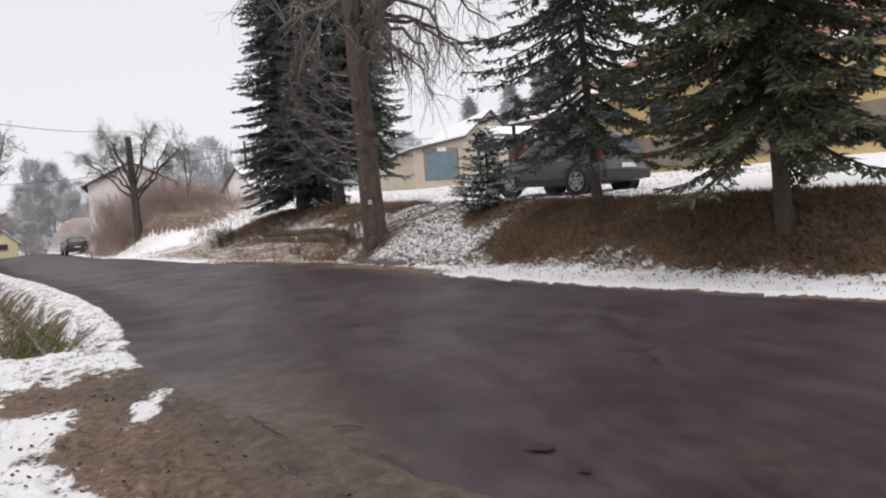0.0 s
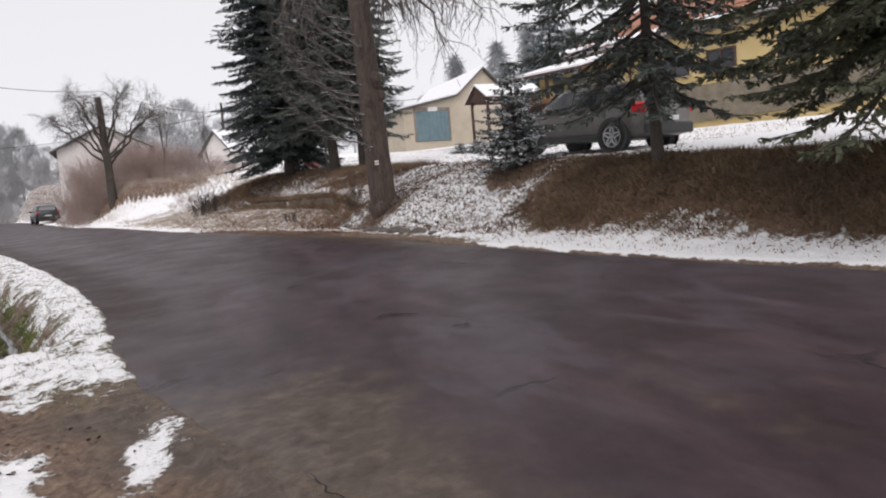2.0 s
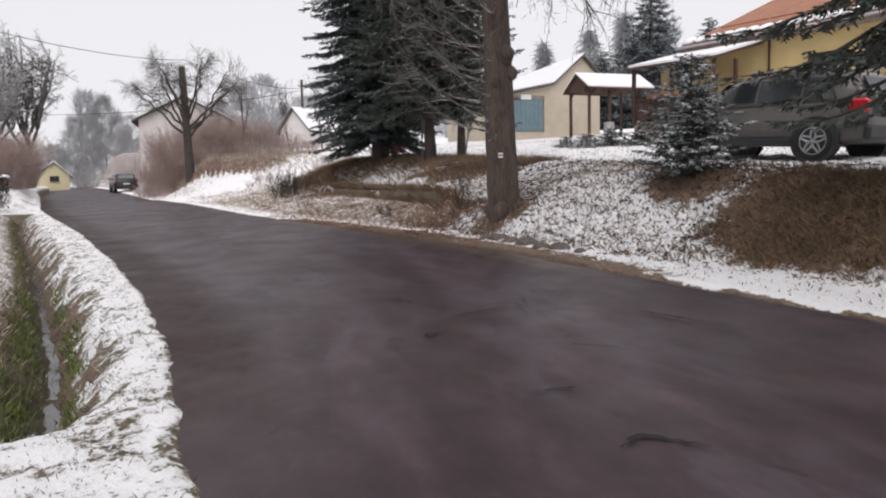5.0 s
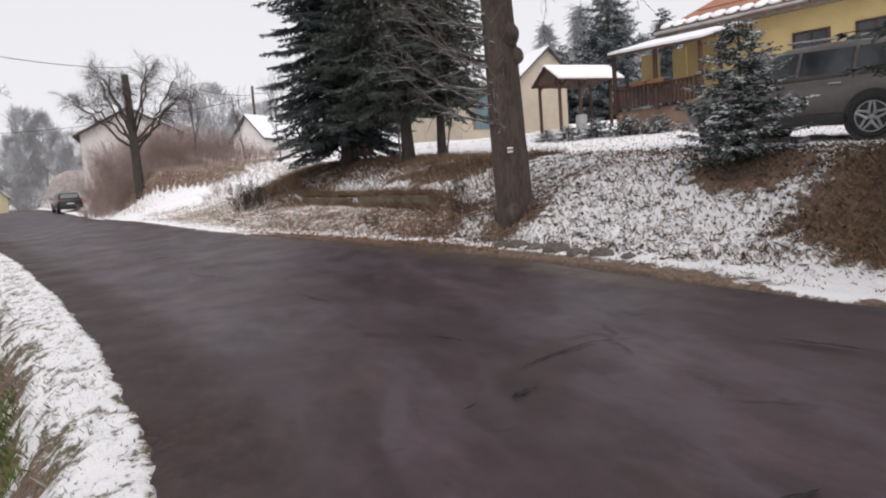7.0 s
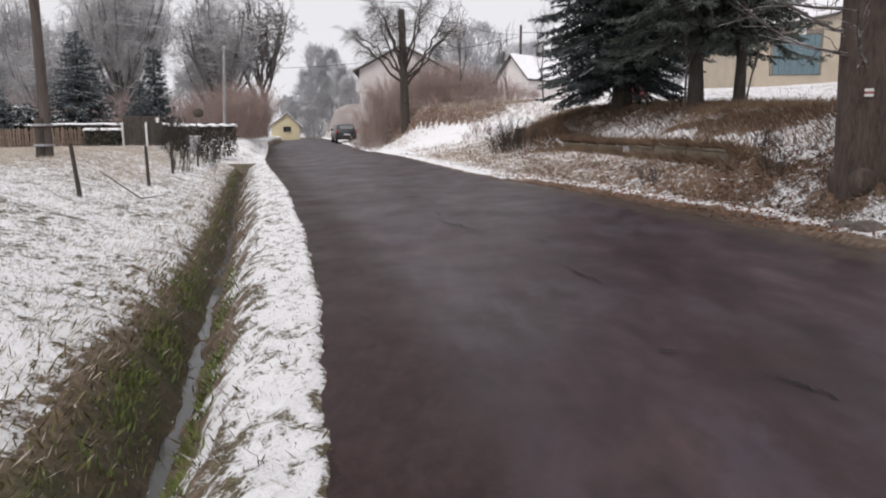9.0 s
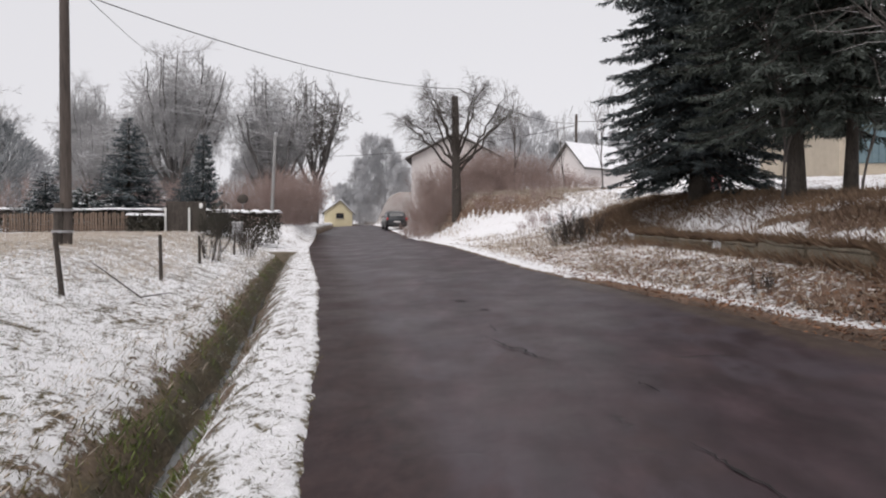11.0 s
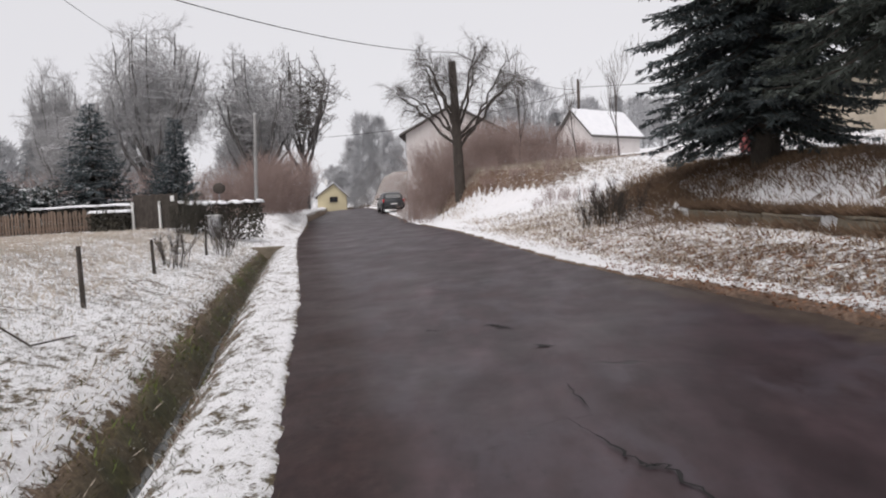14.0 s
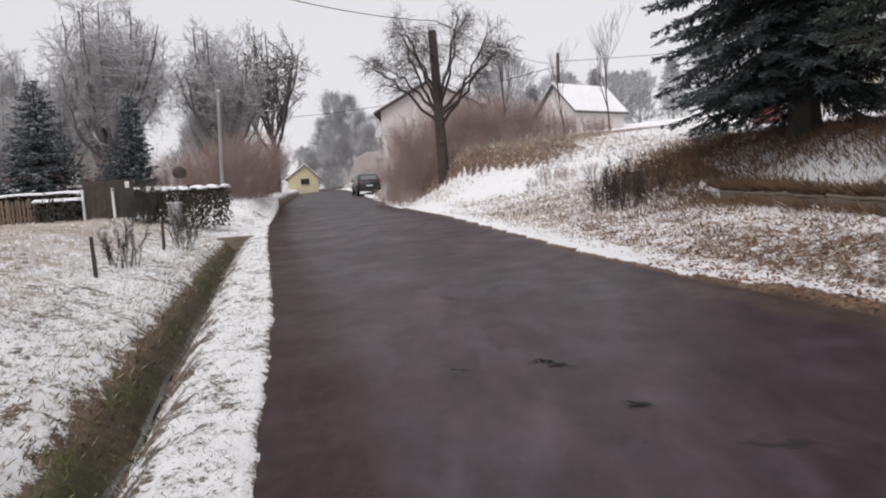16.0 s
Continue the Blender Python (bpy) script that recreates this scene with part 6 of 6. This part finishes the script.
# shrubs
RED_TWIG = surface("red_brown_twig", (0.22, 0.155, 0.14), (0.48, 0.37, 0.335), 0.95, 1.0, 8, 0.0, snow=0.2)
bush = shrub("shrub", 5, 2.4, 2.4, 64, RED_TWIG, "tangled leafless red-brown bush", "roadside bushes", r=0.011, forks=4)
put(bush, -2.9, 43)
spots = [(-1.4, 41, 0.9), (-0.2, 43.5, 1.0), (1.0, 44.5, 1.1), (2.0, 40.5, 0.7), (3.6, 46, 1.0), (-3.0, 41.2, 0.8), (-2.6, 44.8, 0.9), (-3.3, 45, 0.9), (4.8, 44, 0.8), (1.2, 47.5, 1.3), (-1.2, 48, 1.2), (5.6, 43, 0.6), (-2.6, 47, 1.0), (-3.2, 50, 1.1), (-2.2, 46, 1.1), (-1.8, 40, 0.75), (0.6, 40, 0.8), (1.6, 42, 1.0), (3.0, 44, 1.0), (4.2, 42, 0.8), (2.2, 48, 1.2), (0.3, 46, 1.1), 
         (-12.0, 41, 1.0), (-13.4, 47, 1.4), (-14.2, 52, 1.5), (-15.2, 48, 1.5), (-16.6, 45, 1.3), (-17.8, 60, 1.4), (-12.6, 44, 1.1), (7.6, 51, 0.5), (-0.6, 37.2, 0.6), (-2.0, 38.6, 0.7), (-18.5, 42, 1.2), (-20.6, 44, 1.3), (-23, 42.5, 1.2), (-26, 42, 1.3), (-29, 41, 1.3), (-14.6, 43.5, 1.1), (-11.6, 44, 1.2), (-13.2, 52, 1.2), (-12.4, 47.5, 1.5), (-12.1, 45, 1.4), (-12.9, 50, 1.4), (-11.4, 42.2, 1.1), (-12.2, 42, 1.1), (-13.6, 40.5, 1.0), (-15.4, 41, 1.0), (-14.4, 44.8, 1.2)]
for k, (x, y, s) in enumerate(spots):
    copy_thing(bush, at_ground(x, y, k * 67, s))
small = shrub("shrub", 9, 0.9, 0.8, 22, BARK_DARK, "small dark leafless bush on the bank", "bank bushes", r=0.007)
put(small, 3.35, 20.6, 0, 1.25)
scrub = shrub("shrub", 19, 1.1, 1.5, 40, RED_TWIG, "low red-brown scrub on the snowy bank", "bank scrub", r=0.008, forks=4)
put(scrub, 2.9, 28.9, 0, 0.7)
for k, (x, y, s) in enumerate(((3.4, 28.2, 0.65), (2.3, 29.3, 0.5), (4.0, 27.6, 0.55), (1.8, 33.0, 0.9), (0.6, 34.2, 0.8), (3.2, 32.2, 0.8), (0.8, 34.6, 1.1), (2.4, 35.4, 1.2), (4.0, 34.2, 1.0), (5.4, 35.2, 1.1), (-2.6, 36.4, 1.0), (-3.4, 38.4, 1.2), (-3.8, 40.2, 1.2), (-1.2, 39.2, 1.2), (0.6, 38.0, 1.3), (2.2, 38.4, 1.3), (3.8, 38.0, 1.3), (5.2, 38.6, 1.1), (6.6, 36.8, 0.9), (6.8, 39.2, 1.0))):
    copy_thing(scrub, at_ground(x, y, k * 71, s))
for k, (x, y, s) in enumerate(((3.0, 21.2, 0.9), (3.8, 20.4, 0.8), (3.5, 22.0, 0.9), (-7.6, 19.5, 1.0), (-8.3, 24.5, 1.0), (4.6, 9.6, 0.4), (6.3, 8.5, 0.5), (5.9, 7.4, 0.5), (-9.6, 28.5, 1.2))):
    copy_thing(small, at_ground(x, y, k * 50, s))
dark = shrub("evergreen_shrub", 14, 1.3, 1.2, 60, HEDGE, "dark dense garden shrub by the fence", r=0.012)
put(dark, -11.75, 30.0, 0, 1.15)
low_green = spruce("dwarf_conifer", 71, 0.75, 0.75, 0.04, 0.03, NEEDLE_SNOWY, "low dwarf conifer dusted with snow", "shrub", density=2.0, droop=0.05, spacing=0.12, twig=0.22, group="porch shrubs")
put(low_green, 15.2, 15.9)
for x, y, s in ((14.6, 16.8, 0.8), (15.9, 14.9, 1.0), (16.4, 14.0, 0.9), (14.2, 17.7, 0.7)):
    copy_thing(low_green, at_ground(x, y, x * 90, s))
copy_thing(low_green, at_ground(-20.3, 34.4, 30, 3.0))
copy_thing(low_green, at_ground(-21.9, 34.6, 130, 3.3))
sap = bare_tree("sapling", 81, 5.5, 0.05, 0.5, TWIG, "thin upright leafless young tree", fork=0.3, levels=4, kids=(8, 4, 3, 3), thin=0.006, up=2.0, group="saplings")
put(sap, 7.7, 40)
for x, y, s in ((5.6, 41, 0.8), (2.6, 43.5, 1.15), (7.3, 15.2, 0.7), (8.5, 14.2, 0.6)):
    copy_thing(sap, at_ground(x, y, x * 70, s))
bin_ = holder("red_tub", pose(9.6, 27.2, height(9.6, 27.2)), "red plastic garden tub in the yard", "tub")
part("body", lathe([(0.0, 0.02), (0.0, 0.42), (0.75, 0.55), (0.75, 0.5), (0.05, 0.38), (0.05, 0.02)], 20), PAINT_RED, bin_).rotation_euler = (0, radians(-90), 0)


# ---- grass, leaves and litter ----
def blades(name, mask, count, box, tall, mat, label, seed, lean=0.5, width=0.006, flat=False, fall=(0, 0)):
    """Many grass blades or fallen leaves, thrown over a stretch of ground where mask() says how likely one stands."""
    g = np.random.default_rng(seed)
    x, y = g.uniform(box[0], box[1], count * 6), g.uniform(box[2], box[3], count * 6)
    clump = 0.5 + 0.5 * wobble(x * 1.0, y * 1.0, 0.8)
    ok = g.uniform(0, 1, len(x)) < mask(x, y) * np.clip(0.35 + clump, 0.1, 1)
    x, y = x[ok][:count], y[ok][:count]
    z = land(x, y)[0]
    n = len(x)
    root = np.stack([x, y, z - 0.01], -1)
    if flat:
        root[:, 2] += 0.018
        way = unit(np.stack([g.normal(0, 1, n), g.normal(0, 1, n), g.normal(0.1, 0.25, n)], -1))
        side = unit(np.cross(way, np.array([0, 0, 1.0]) + g.normal(0, 0.4, (n, 3))))
        v, q = kites(root, way, side, g.uniform(*tall, n), g.uniform(0.6, 1.2, n) * width)
    else:
        way = unit(np.stack([g.normal(fall[0], lean, n), g.normal(fall[1], lean, n), np.ones(n)], -1))
        side = unit(np.cross(way, g.normal(0, 1, (n, 3))))
        v, q = kites(root, way, side, g.uniform(*tall, n), g.uniform(0.6, 1.4, n) * width)
    return tagged(piece(name, v, q, mat), label, "grass" if not flat else "leaves", kind="stuff")


def d_of(x, y):
    return x - right_edge(y)


def e_of(x, y):
    return left_edge(y) - x


def w_of(x, y):
    return ditch_line(y) - x


blades("dry_grass", lambda x, y: fade(d_of(x, y), 0.8, 1.4) * (1 - fade(d_of(x, y), 2.6, 3.3)) * (1 - fade(y, -0.8, 1.0)), 52000, (5.5, 13, -15, 1.2), (0.05, 0.20), STRAW, "matted rust-brown dry grass on the bank", 1, 0.95, 0.006, fall=(-0.5, 0))
blades("dry_grass", lambda x, y: fade(d_of(x, y), 0.6, 1.0) * (1 - fade(d_of(x, y), 2.5, 4.5)) * fade(y, -0.6, 0.6) * (1 - fade(y, 7, 9)), 9000, (4, 10, -1, 9), (0.04, 0.14), STRAW, "short dry grass poking through snow", 2, 0.7, 0.007, fall=(-0.2, 0))
blades("fallen_leaves", lambda x, y: fade(d_of(x, y), 0.5, 0.9) * (1 - fade(d_of(x, y), 3.5, 6)) * fade(y, -0.6, 0.6) * (1 - fade(y, 7, 9)), 9000, (4, 11, -1, 9), (0.04, 0.09), BARK, "dark dead leaves lying in the snow", 3, 0, 0.022, True)
blades("dry_grass", lambda x, y: fade(d_of(x, y), 0.35, 0.8) * (1 - fade(d_of(x, y), 2.2, 5.0)) * fade(y, 7, 9), 9000, (-1, 10, 7, 27), (0.04, 0.16), STRAW_PALE, "pale frosted dry grass on the bank", 4, 0.7, 0.008, fall=(-0.2, 0))
blades("dry_grass", lambda x, y: np.exp(-((x - wall_x(y) - 2.2) / 0.9) ** 2) + 0.7 * np.exp(-((x - wall_x(y) - 0.25) / 0.25) ** 2), 17000, (4.5, 9, 8, 21), (0.1, 0.28), STRAW, "brown dry grass hanging over the edging", 5, 0.6, 0.009, fall=(-0.5, 0))
blades("fallen_leaves", lambda x, y: np.exp(-((d_of(x, y) - 0.25) / 0.5) ** 2), 3500, (1.5, 6, 4, 15), (0.03, 0.07), LEAF, "rust-coloured leaves along the road edge", 6, 0, 0.02, True)
blades("fallen_leaves", lambda x, y: fade(d_of(x, y), 0.4, 1) * (1 - fade(d_of(x, y), 2.5, 3.5)), 8000, (0, 8, 6, 20), (0.03, 0.08), LEAF, "rust-coloured leaves scattered on the bank", 16, 0, 0.02, True)
blades("green_grass", lambda x, y: (1 - np.exp(-((w_of(x, y) - 0.05) / 0.17) ** 2)) * np.exp(-((w_of(x, y) - 0.27) / 0.17) ** 2) * fade(y, -2.3, -1.2) * (0.05 + 0.95 * fade(wobble(0 * x, y, 2.2) + 0.7 * wobble(x, y, 0.7), 0.0, 0.5)), 17000, (-9, 0, -2.5, 28.5), (0.04, 0.15), GREEN, "green grass in the ditch", 7, 0.6, 0.008)
blades("green_grass", lambda x, y: np.exp(-((w_of(x, y) + 0.2) / 0.1) ** 2) * fade(y, -2.3, -1.2) * fade(wobble(0 * x + 3, y, 2.3) + 0.5 * wobble(x, y, 0.6), -0.3, 0.3), 6000, (-9, 0, -2.5, 28.5), (0.03, 0.09), GREEN, "green grass at the ditch edge", 17, 0.6, 0.008)
blades("dry_grass", lambda x, y: (1 - np.exp(-((w_of(x, y) - 0.05) / 0.13) ** 2)) * np.exp(-((w_of(x, y) - 0.25) / 0.3) ** 2) * fade(y, -2.4, -1.4) * (1 - 0.92 * fade(wobble(0 * x, y, 2.2) + 0.7 * wobble(x, y, 0.7), -0.2, 0.3)), 9000, (-9, 0, -2.5, 28.5), (0.04, 0.13), EARTHY, "rotting brown grass and weeds in the ditch", 27, 0.8, 0.007, fall=(0.2, -0.2))
blades("dry_grass", lambda x, y: np.exp(-((w_of(x, y) + 0.2) / 0.12) ** 2) * fade(y, -2.4, -1.4), 5000, (-9, 0, -2.5, 28.5), (0.04, 0.12), EARTHY, "brown grass hanging over the steep side of the ditch", 28, 0.7, 0.007, fall=(-0.6, 0))
blades("dry_grass", lambda x, y: np.exp(-((w_of(x, y) - 0.5) / 0.22) ** 2) * fade(y, -2.6, -1.5) * (1 - 0.6 * fade(y, 2, 6)), 13000, (-10, 0, -3, 28.5), (0.04, 0.12), OLIVE, "olive-brown dry grass along the ditch", 8, 0.7, 0.008, fall=(0.35, 0))
blades("dry_grass", lambda x, y: fade(w_of(x, y), 0.5, 1.2), 80000, (-13, -1.5, -3, 30), (0.025, 0.085), FROST_GRASS, "grey-green frosted grass standing through thin snow", 9, 0.9, 0.004)
blades("dead_weeds", lambda x, y: fade(w_of(x, y), 0.8, 2.0), 9000, (-13, -1.5, -3, 30), (0.03, 0.07), STRAW_PALE, "brown weeds standing through thin snow", 10, 0.9, 0.007)
blades("verge_grass", lambda x, y: fade(e_of(x, y), 0.05, 0.3) * (1 - fade(e_of(x, y) , 1.2, 1.8)) * fade(y, -5, -4), 12000, (-9, 0.6, -5, 28), (0.015, 0.05), FROST_GRASS, "grey-green grass tips in the snowy verge", 11, 0.9, 0.005)
blades("verge_grass", lambda x, y: fade(d_of(x, y), 0.1, 0.3) * (1 - fade(d_of(x, y), 0.8, 1.2)), 9000, (-2, 9, -10, 30), (0.02, 0.08), STRAW, "grass tips in the snowy verge", 12, 0.8, 0.007)
blades("fallen_leaves", lambda x, y: fade(-y, 4.2, 5.0) * fade(e_of(x, y), 0.2, 0.8), 1500, (-5, 2.5, -10, -4), (0.02, 0.05), BARK, "brown leaves trodden into the muddy drive", 13, 0, 0.022, True)
blades("yard_grass", lambda x, y: fade(d_of(x, y), 3, 5), 12000, (6, 20, 1, 28), (0.03, 0.09), STRAW, "grass tips in the snowy yard", 15, 0.8, 0.008)
blades("dry_grass", lambda x, y: fade(d_of(x, y), 0.8, 1.6) * (1 - fade(d_of(x, y), 7, 9)) * fade(track_gap(x, y), 0.6, 1.2), 9000, (-4, 12, 20, 38), (0.06, 0.18), STRAW_PALE, "pale frosted grass on the mound by the track", 18, 0.7, 0.01)
blades("dry_grass", lambda x, y: fade(d_of(x, y), 0.8, 1.6) * (1 - fade(d_of(x, y), 7, 9)) * fade(track_gap(x, y), 0.6, 1.2), 7000, (-6, 12, 19, 50), (0.06, 0.18), STRAW, "brown grass on the mound by the track", 19, 0.7, 0.012)
blades("olive_grass", lambda x, y: fade(d_of(x, y), 0.8, 1.4) * (1 - fade(d_of(x, y), 2.6, 3.3)) * (1 - fade(y, -0.8, 1.0)) * (0.3 + 0.7 * fade(wobble(x, y, 2.2), -0.1, 0.3)), 22000, (5.5, 13, -15, 1.2), (0.05, 0.18), OLIVE, "olive-brown grass mixed into the bank", 21, 0.9, 0.006, fall=(-0.35, 0))
blades("dry_grass", lambda x, y: np.exp(-((x - wall_x(y) - 0.05) / 0.12) ** 2), 9000, (4.6, 6.2, 8.4, 19.6), (0.12, 0.42), STRAW, "dry grass hanging over the concrete edging", 22, 0.5, 0.009, fall=(-1.1, 0))
blades("dry_grass", lambda x, y: np.exp(-(((x - 5.2) / 1.2) ** 2 + ((y - 21.8) / 2.6) ** 2)), 12000, (2.5, 8.5, 17, 27), (0.12, 0.32), STRAW, "long brown dry grass below the spruce", 23, 0.6, 0.009, fall=(-0.5, -0.2))
blades("dry_grass", lambda x, y: fade(d_of(x, y), 0.8, 2) * (1 - fade(d_of(x, y), 8, 10)) * fade(y, 33, 35), 8000, (-6, 9, 32, 50), (0.1, 0.3), STRAW_PALE, "brown dry grass among the bushes", 24, 0.7, 0.014)
blades("dead_weeds", lambda x, y: fade(d_of(x, y), 0.5, 1.0) * (1 - fade(d_of(x, y), 2.4, 4.0)) * fade(y, 7, 9) * fade(wobble(x, y, 1.4), 0.0, 0.5), 9000, (-1, 8, 7, 27), (0.05, 0.2), STRAW, "rust-brown weeds in clumps on the bank", 25, 0.8, 0.008, fall=(-0.2, 0))
blades("dry_grass", lambda x, y: fade(w_of(x, y), 1.0, 3.0) * fade(y, 8, 16) * fade(wobble(x, y, 3.0), -0.2, 0.5), 12000, (-17, -4, 8, 30), (0.04, 0.13), STRAW_PALE, "beige frosted grass in the meadow", 26, 0.8, 0.008)
blades("fallen_leaves", lambda x, y: fade(d_of(x, y), 0.7, 1.2) * (1 - fade(d_of(x, y), 2.8, 3.4)) * (1 - fade(y, -0.8, 1.0)), 9000, (5.5, 13, -15, 1.2), (0.04, 0.09), LEAF, "rust-coloured leaves caught in the bank grass", 29, 0, 0.024, True)
blades("dry_grass", lambda x, y: fade(w_of(x, y), 1.2, 3.0) * fade(y, 9, 15), 34000, (-20, -4, 7, 31), (0.05, 0.17), STRAW_PALE, "standing beige grass over the far meadow", 30, 0.7, 0.006)
blades("verge_grass", lambda x, y: np.exp(-((w_of(x, y) + 0.42) / 0.16) ** 2) * fade(y, -2.2, -1.2) * fade(wobble(x, y, 0.7), -0.3, 0.4), 9000, (-9, 0.6, -2.5, 28), (0.06, 0.16), FROST_GRASS, "long frosted grass leaning from the verge into the ditch", 31, 0.5, 0.005, fall=(-0.7, -0.2))
blades("verge_grass", lambda x, y: np.exp(-((e_of(x, y) - 0.06) / 0.07) ** 2) * fade(y, -5, -4) * fade(wobble(x, y, 0.5), -0.4, 0.4), 7000, (-9, 0.8, -5, 28), (0.03, 0.09), OLIVE, "brown grass hanging over the edge of the asphalt", 32, 0.6, 0.005, fall=(0.8, 0))
blades("dry_grass", lambda x, y: np.exp(-((w_of(x, y) - 0.75) / 0.3) ** 2) * fade(y, -2.4, -1.4) * (1 - 0.85 * fade(y, 1, 4)), 13000, (-10, 0, -3, 28.5), (0.06, 0.17), OLIVE, "straw-coloured grass sloping into the ditch", 33, 0.6, 0.006, fall=(0.7, -0.1))
blades("dry_grass", lambda x, y: np.exp(-((w_of(x, y) - 0.8) / 0.35) ** 2) * fade(y, -2.4, -1.4), 7000, (-10, 0, -3, 28.5), (0.06, 0.18), STRAW_PALE, "frosted straw hanging into the ditch", 34, 0.5, 0.005, fall=(0.9, -0.1))
blades("verge_grass", lambda x, y: fade(e_of(x, y), 0.1, 0.3) * fade(-w_of(x, y), 0.1, 0.3) * fade(y, -4, -3) * fade(wobble(x, y, 0.9), -0.5, 0.5), 9000, (-9, 0.6, -4, 28), (0.03, 0.08), EARTHY, "fine dark grass tips through the verge snow", 35, 0.8, 0.0028)
blades("dry_grass", lambda x, y: fade(w_of(x, y), 0.6, 1.2) * fade(wobble(x, y, 1.2), -0.4, 0.4), 12000, (-9, -1.5, -3, 16), (0.03, 0.08), EARTHY, "fine dark grass tips through the meadow snow", 36, 0.9, 0.003)
blades("green_grass", lambda x, y: (np.exp(-((w_of(x, y) - 0.3) / 0.12) ** 2) + np.exp(-((w_of(x, y) + 0.17) / 0.08) ** 2)) * fade(y, -2.3, -1.4) * (1 - fade(y, 3.5, 7)) * fade(wobble(x, y, 0.8), -0.5, 0.2), 13000, (-4, 0, -2.5, 7), (0.05, 0.14), GREEN, "lush green grass along the trickle of water", 37, 0.6, 0.006)
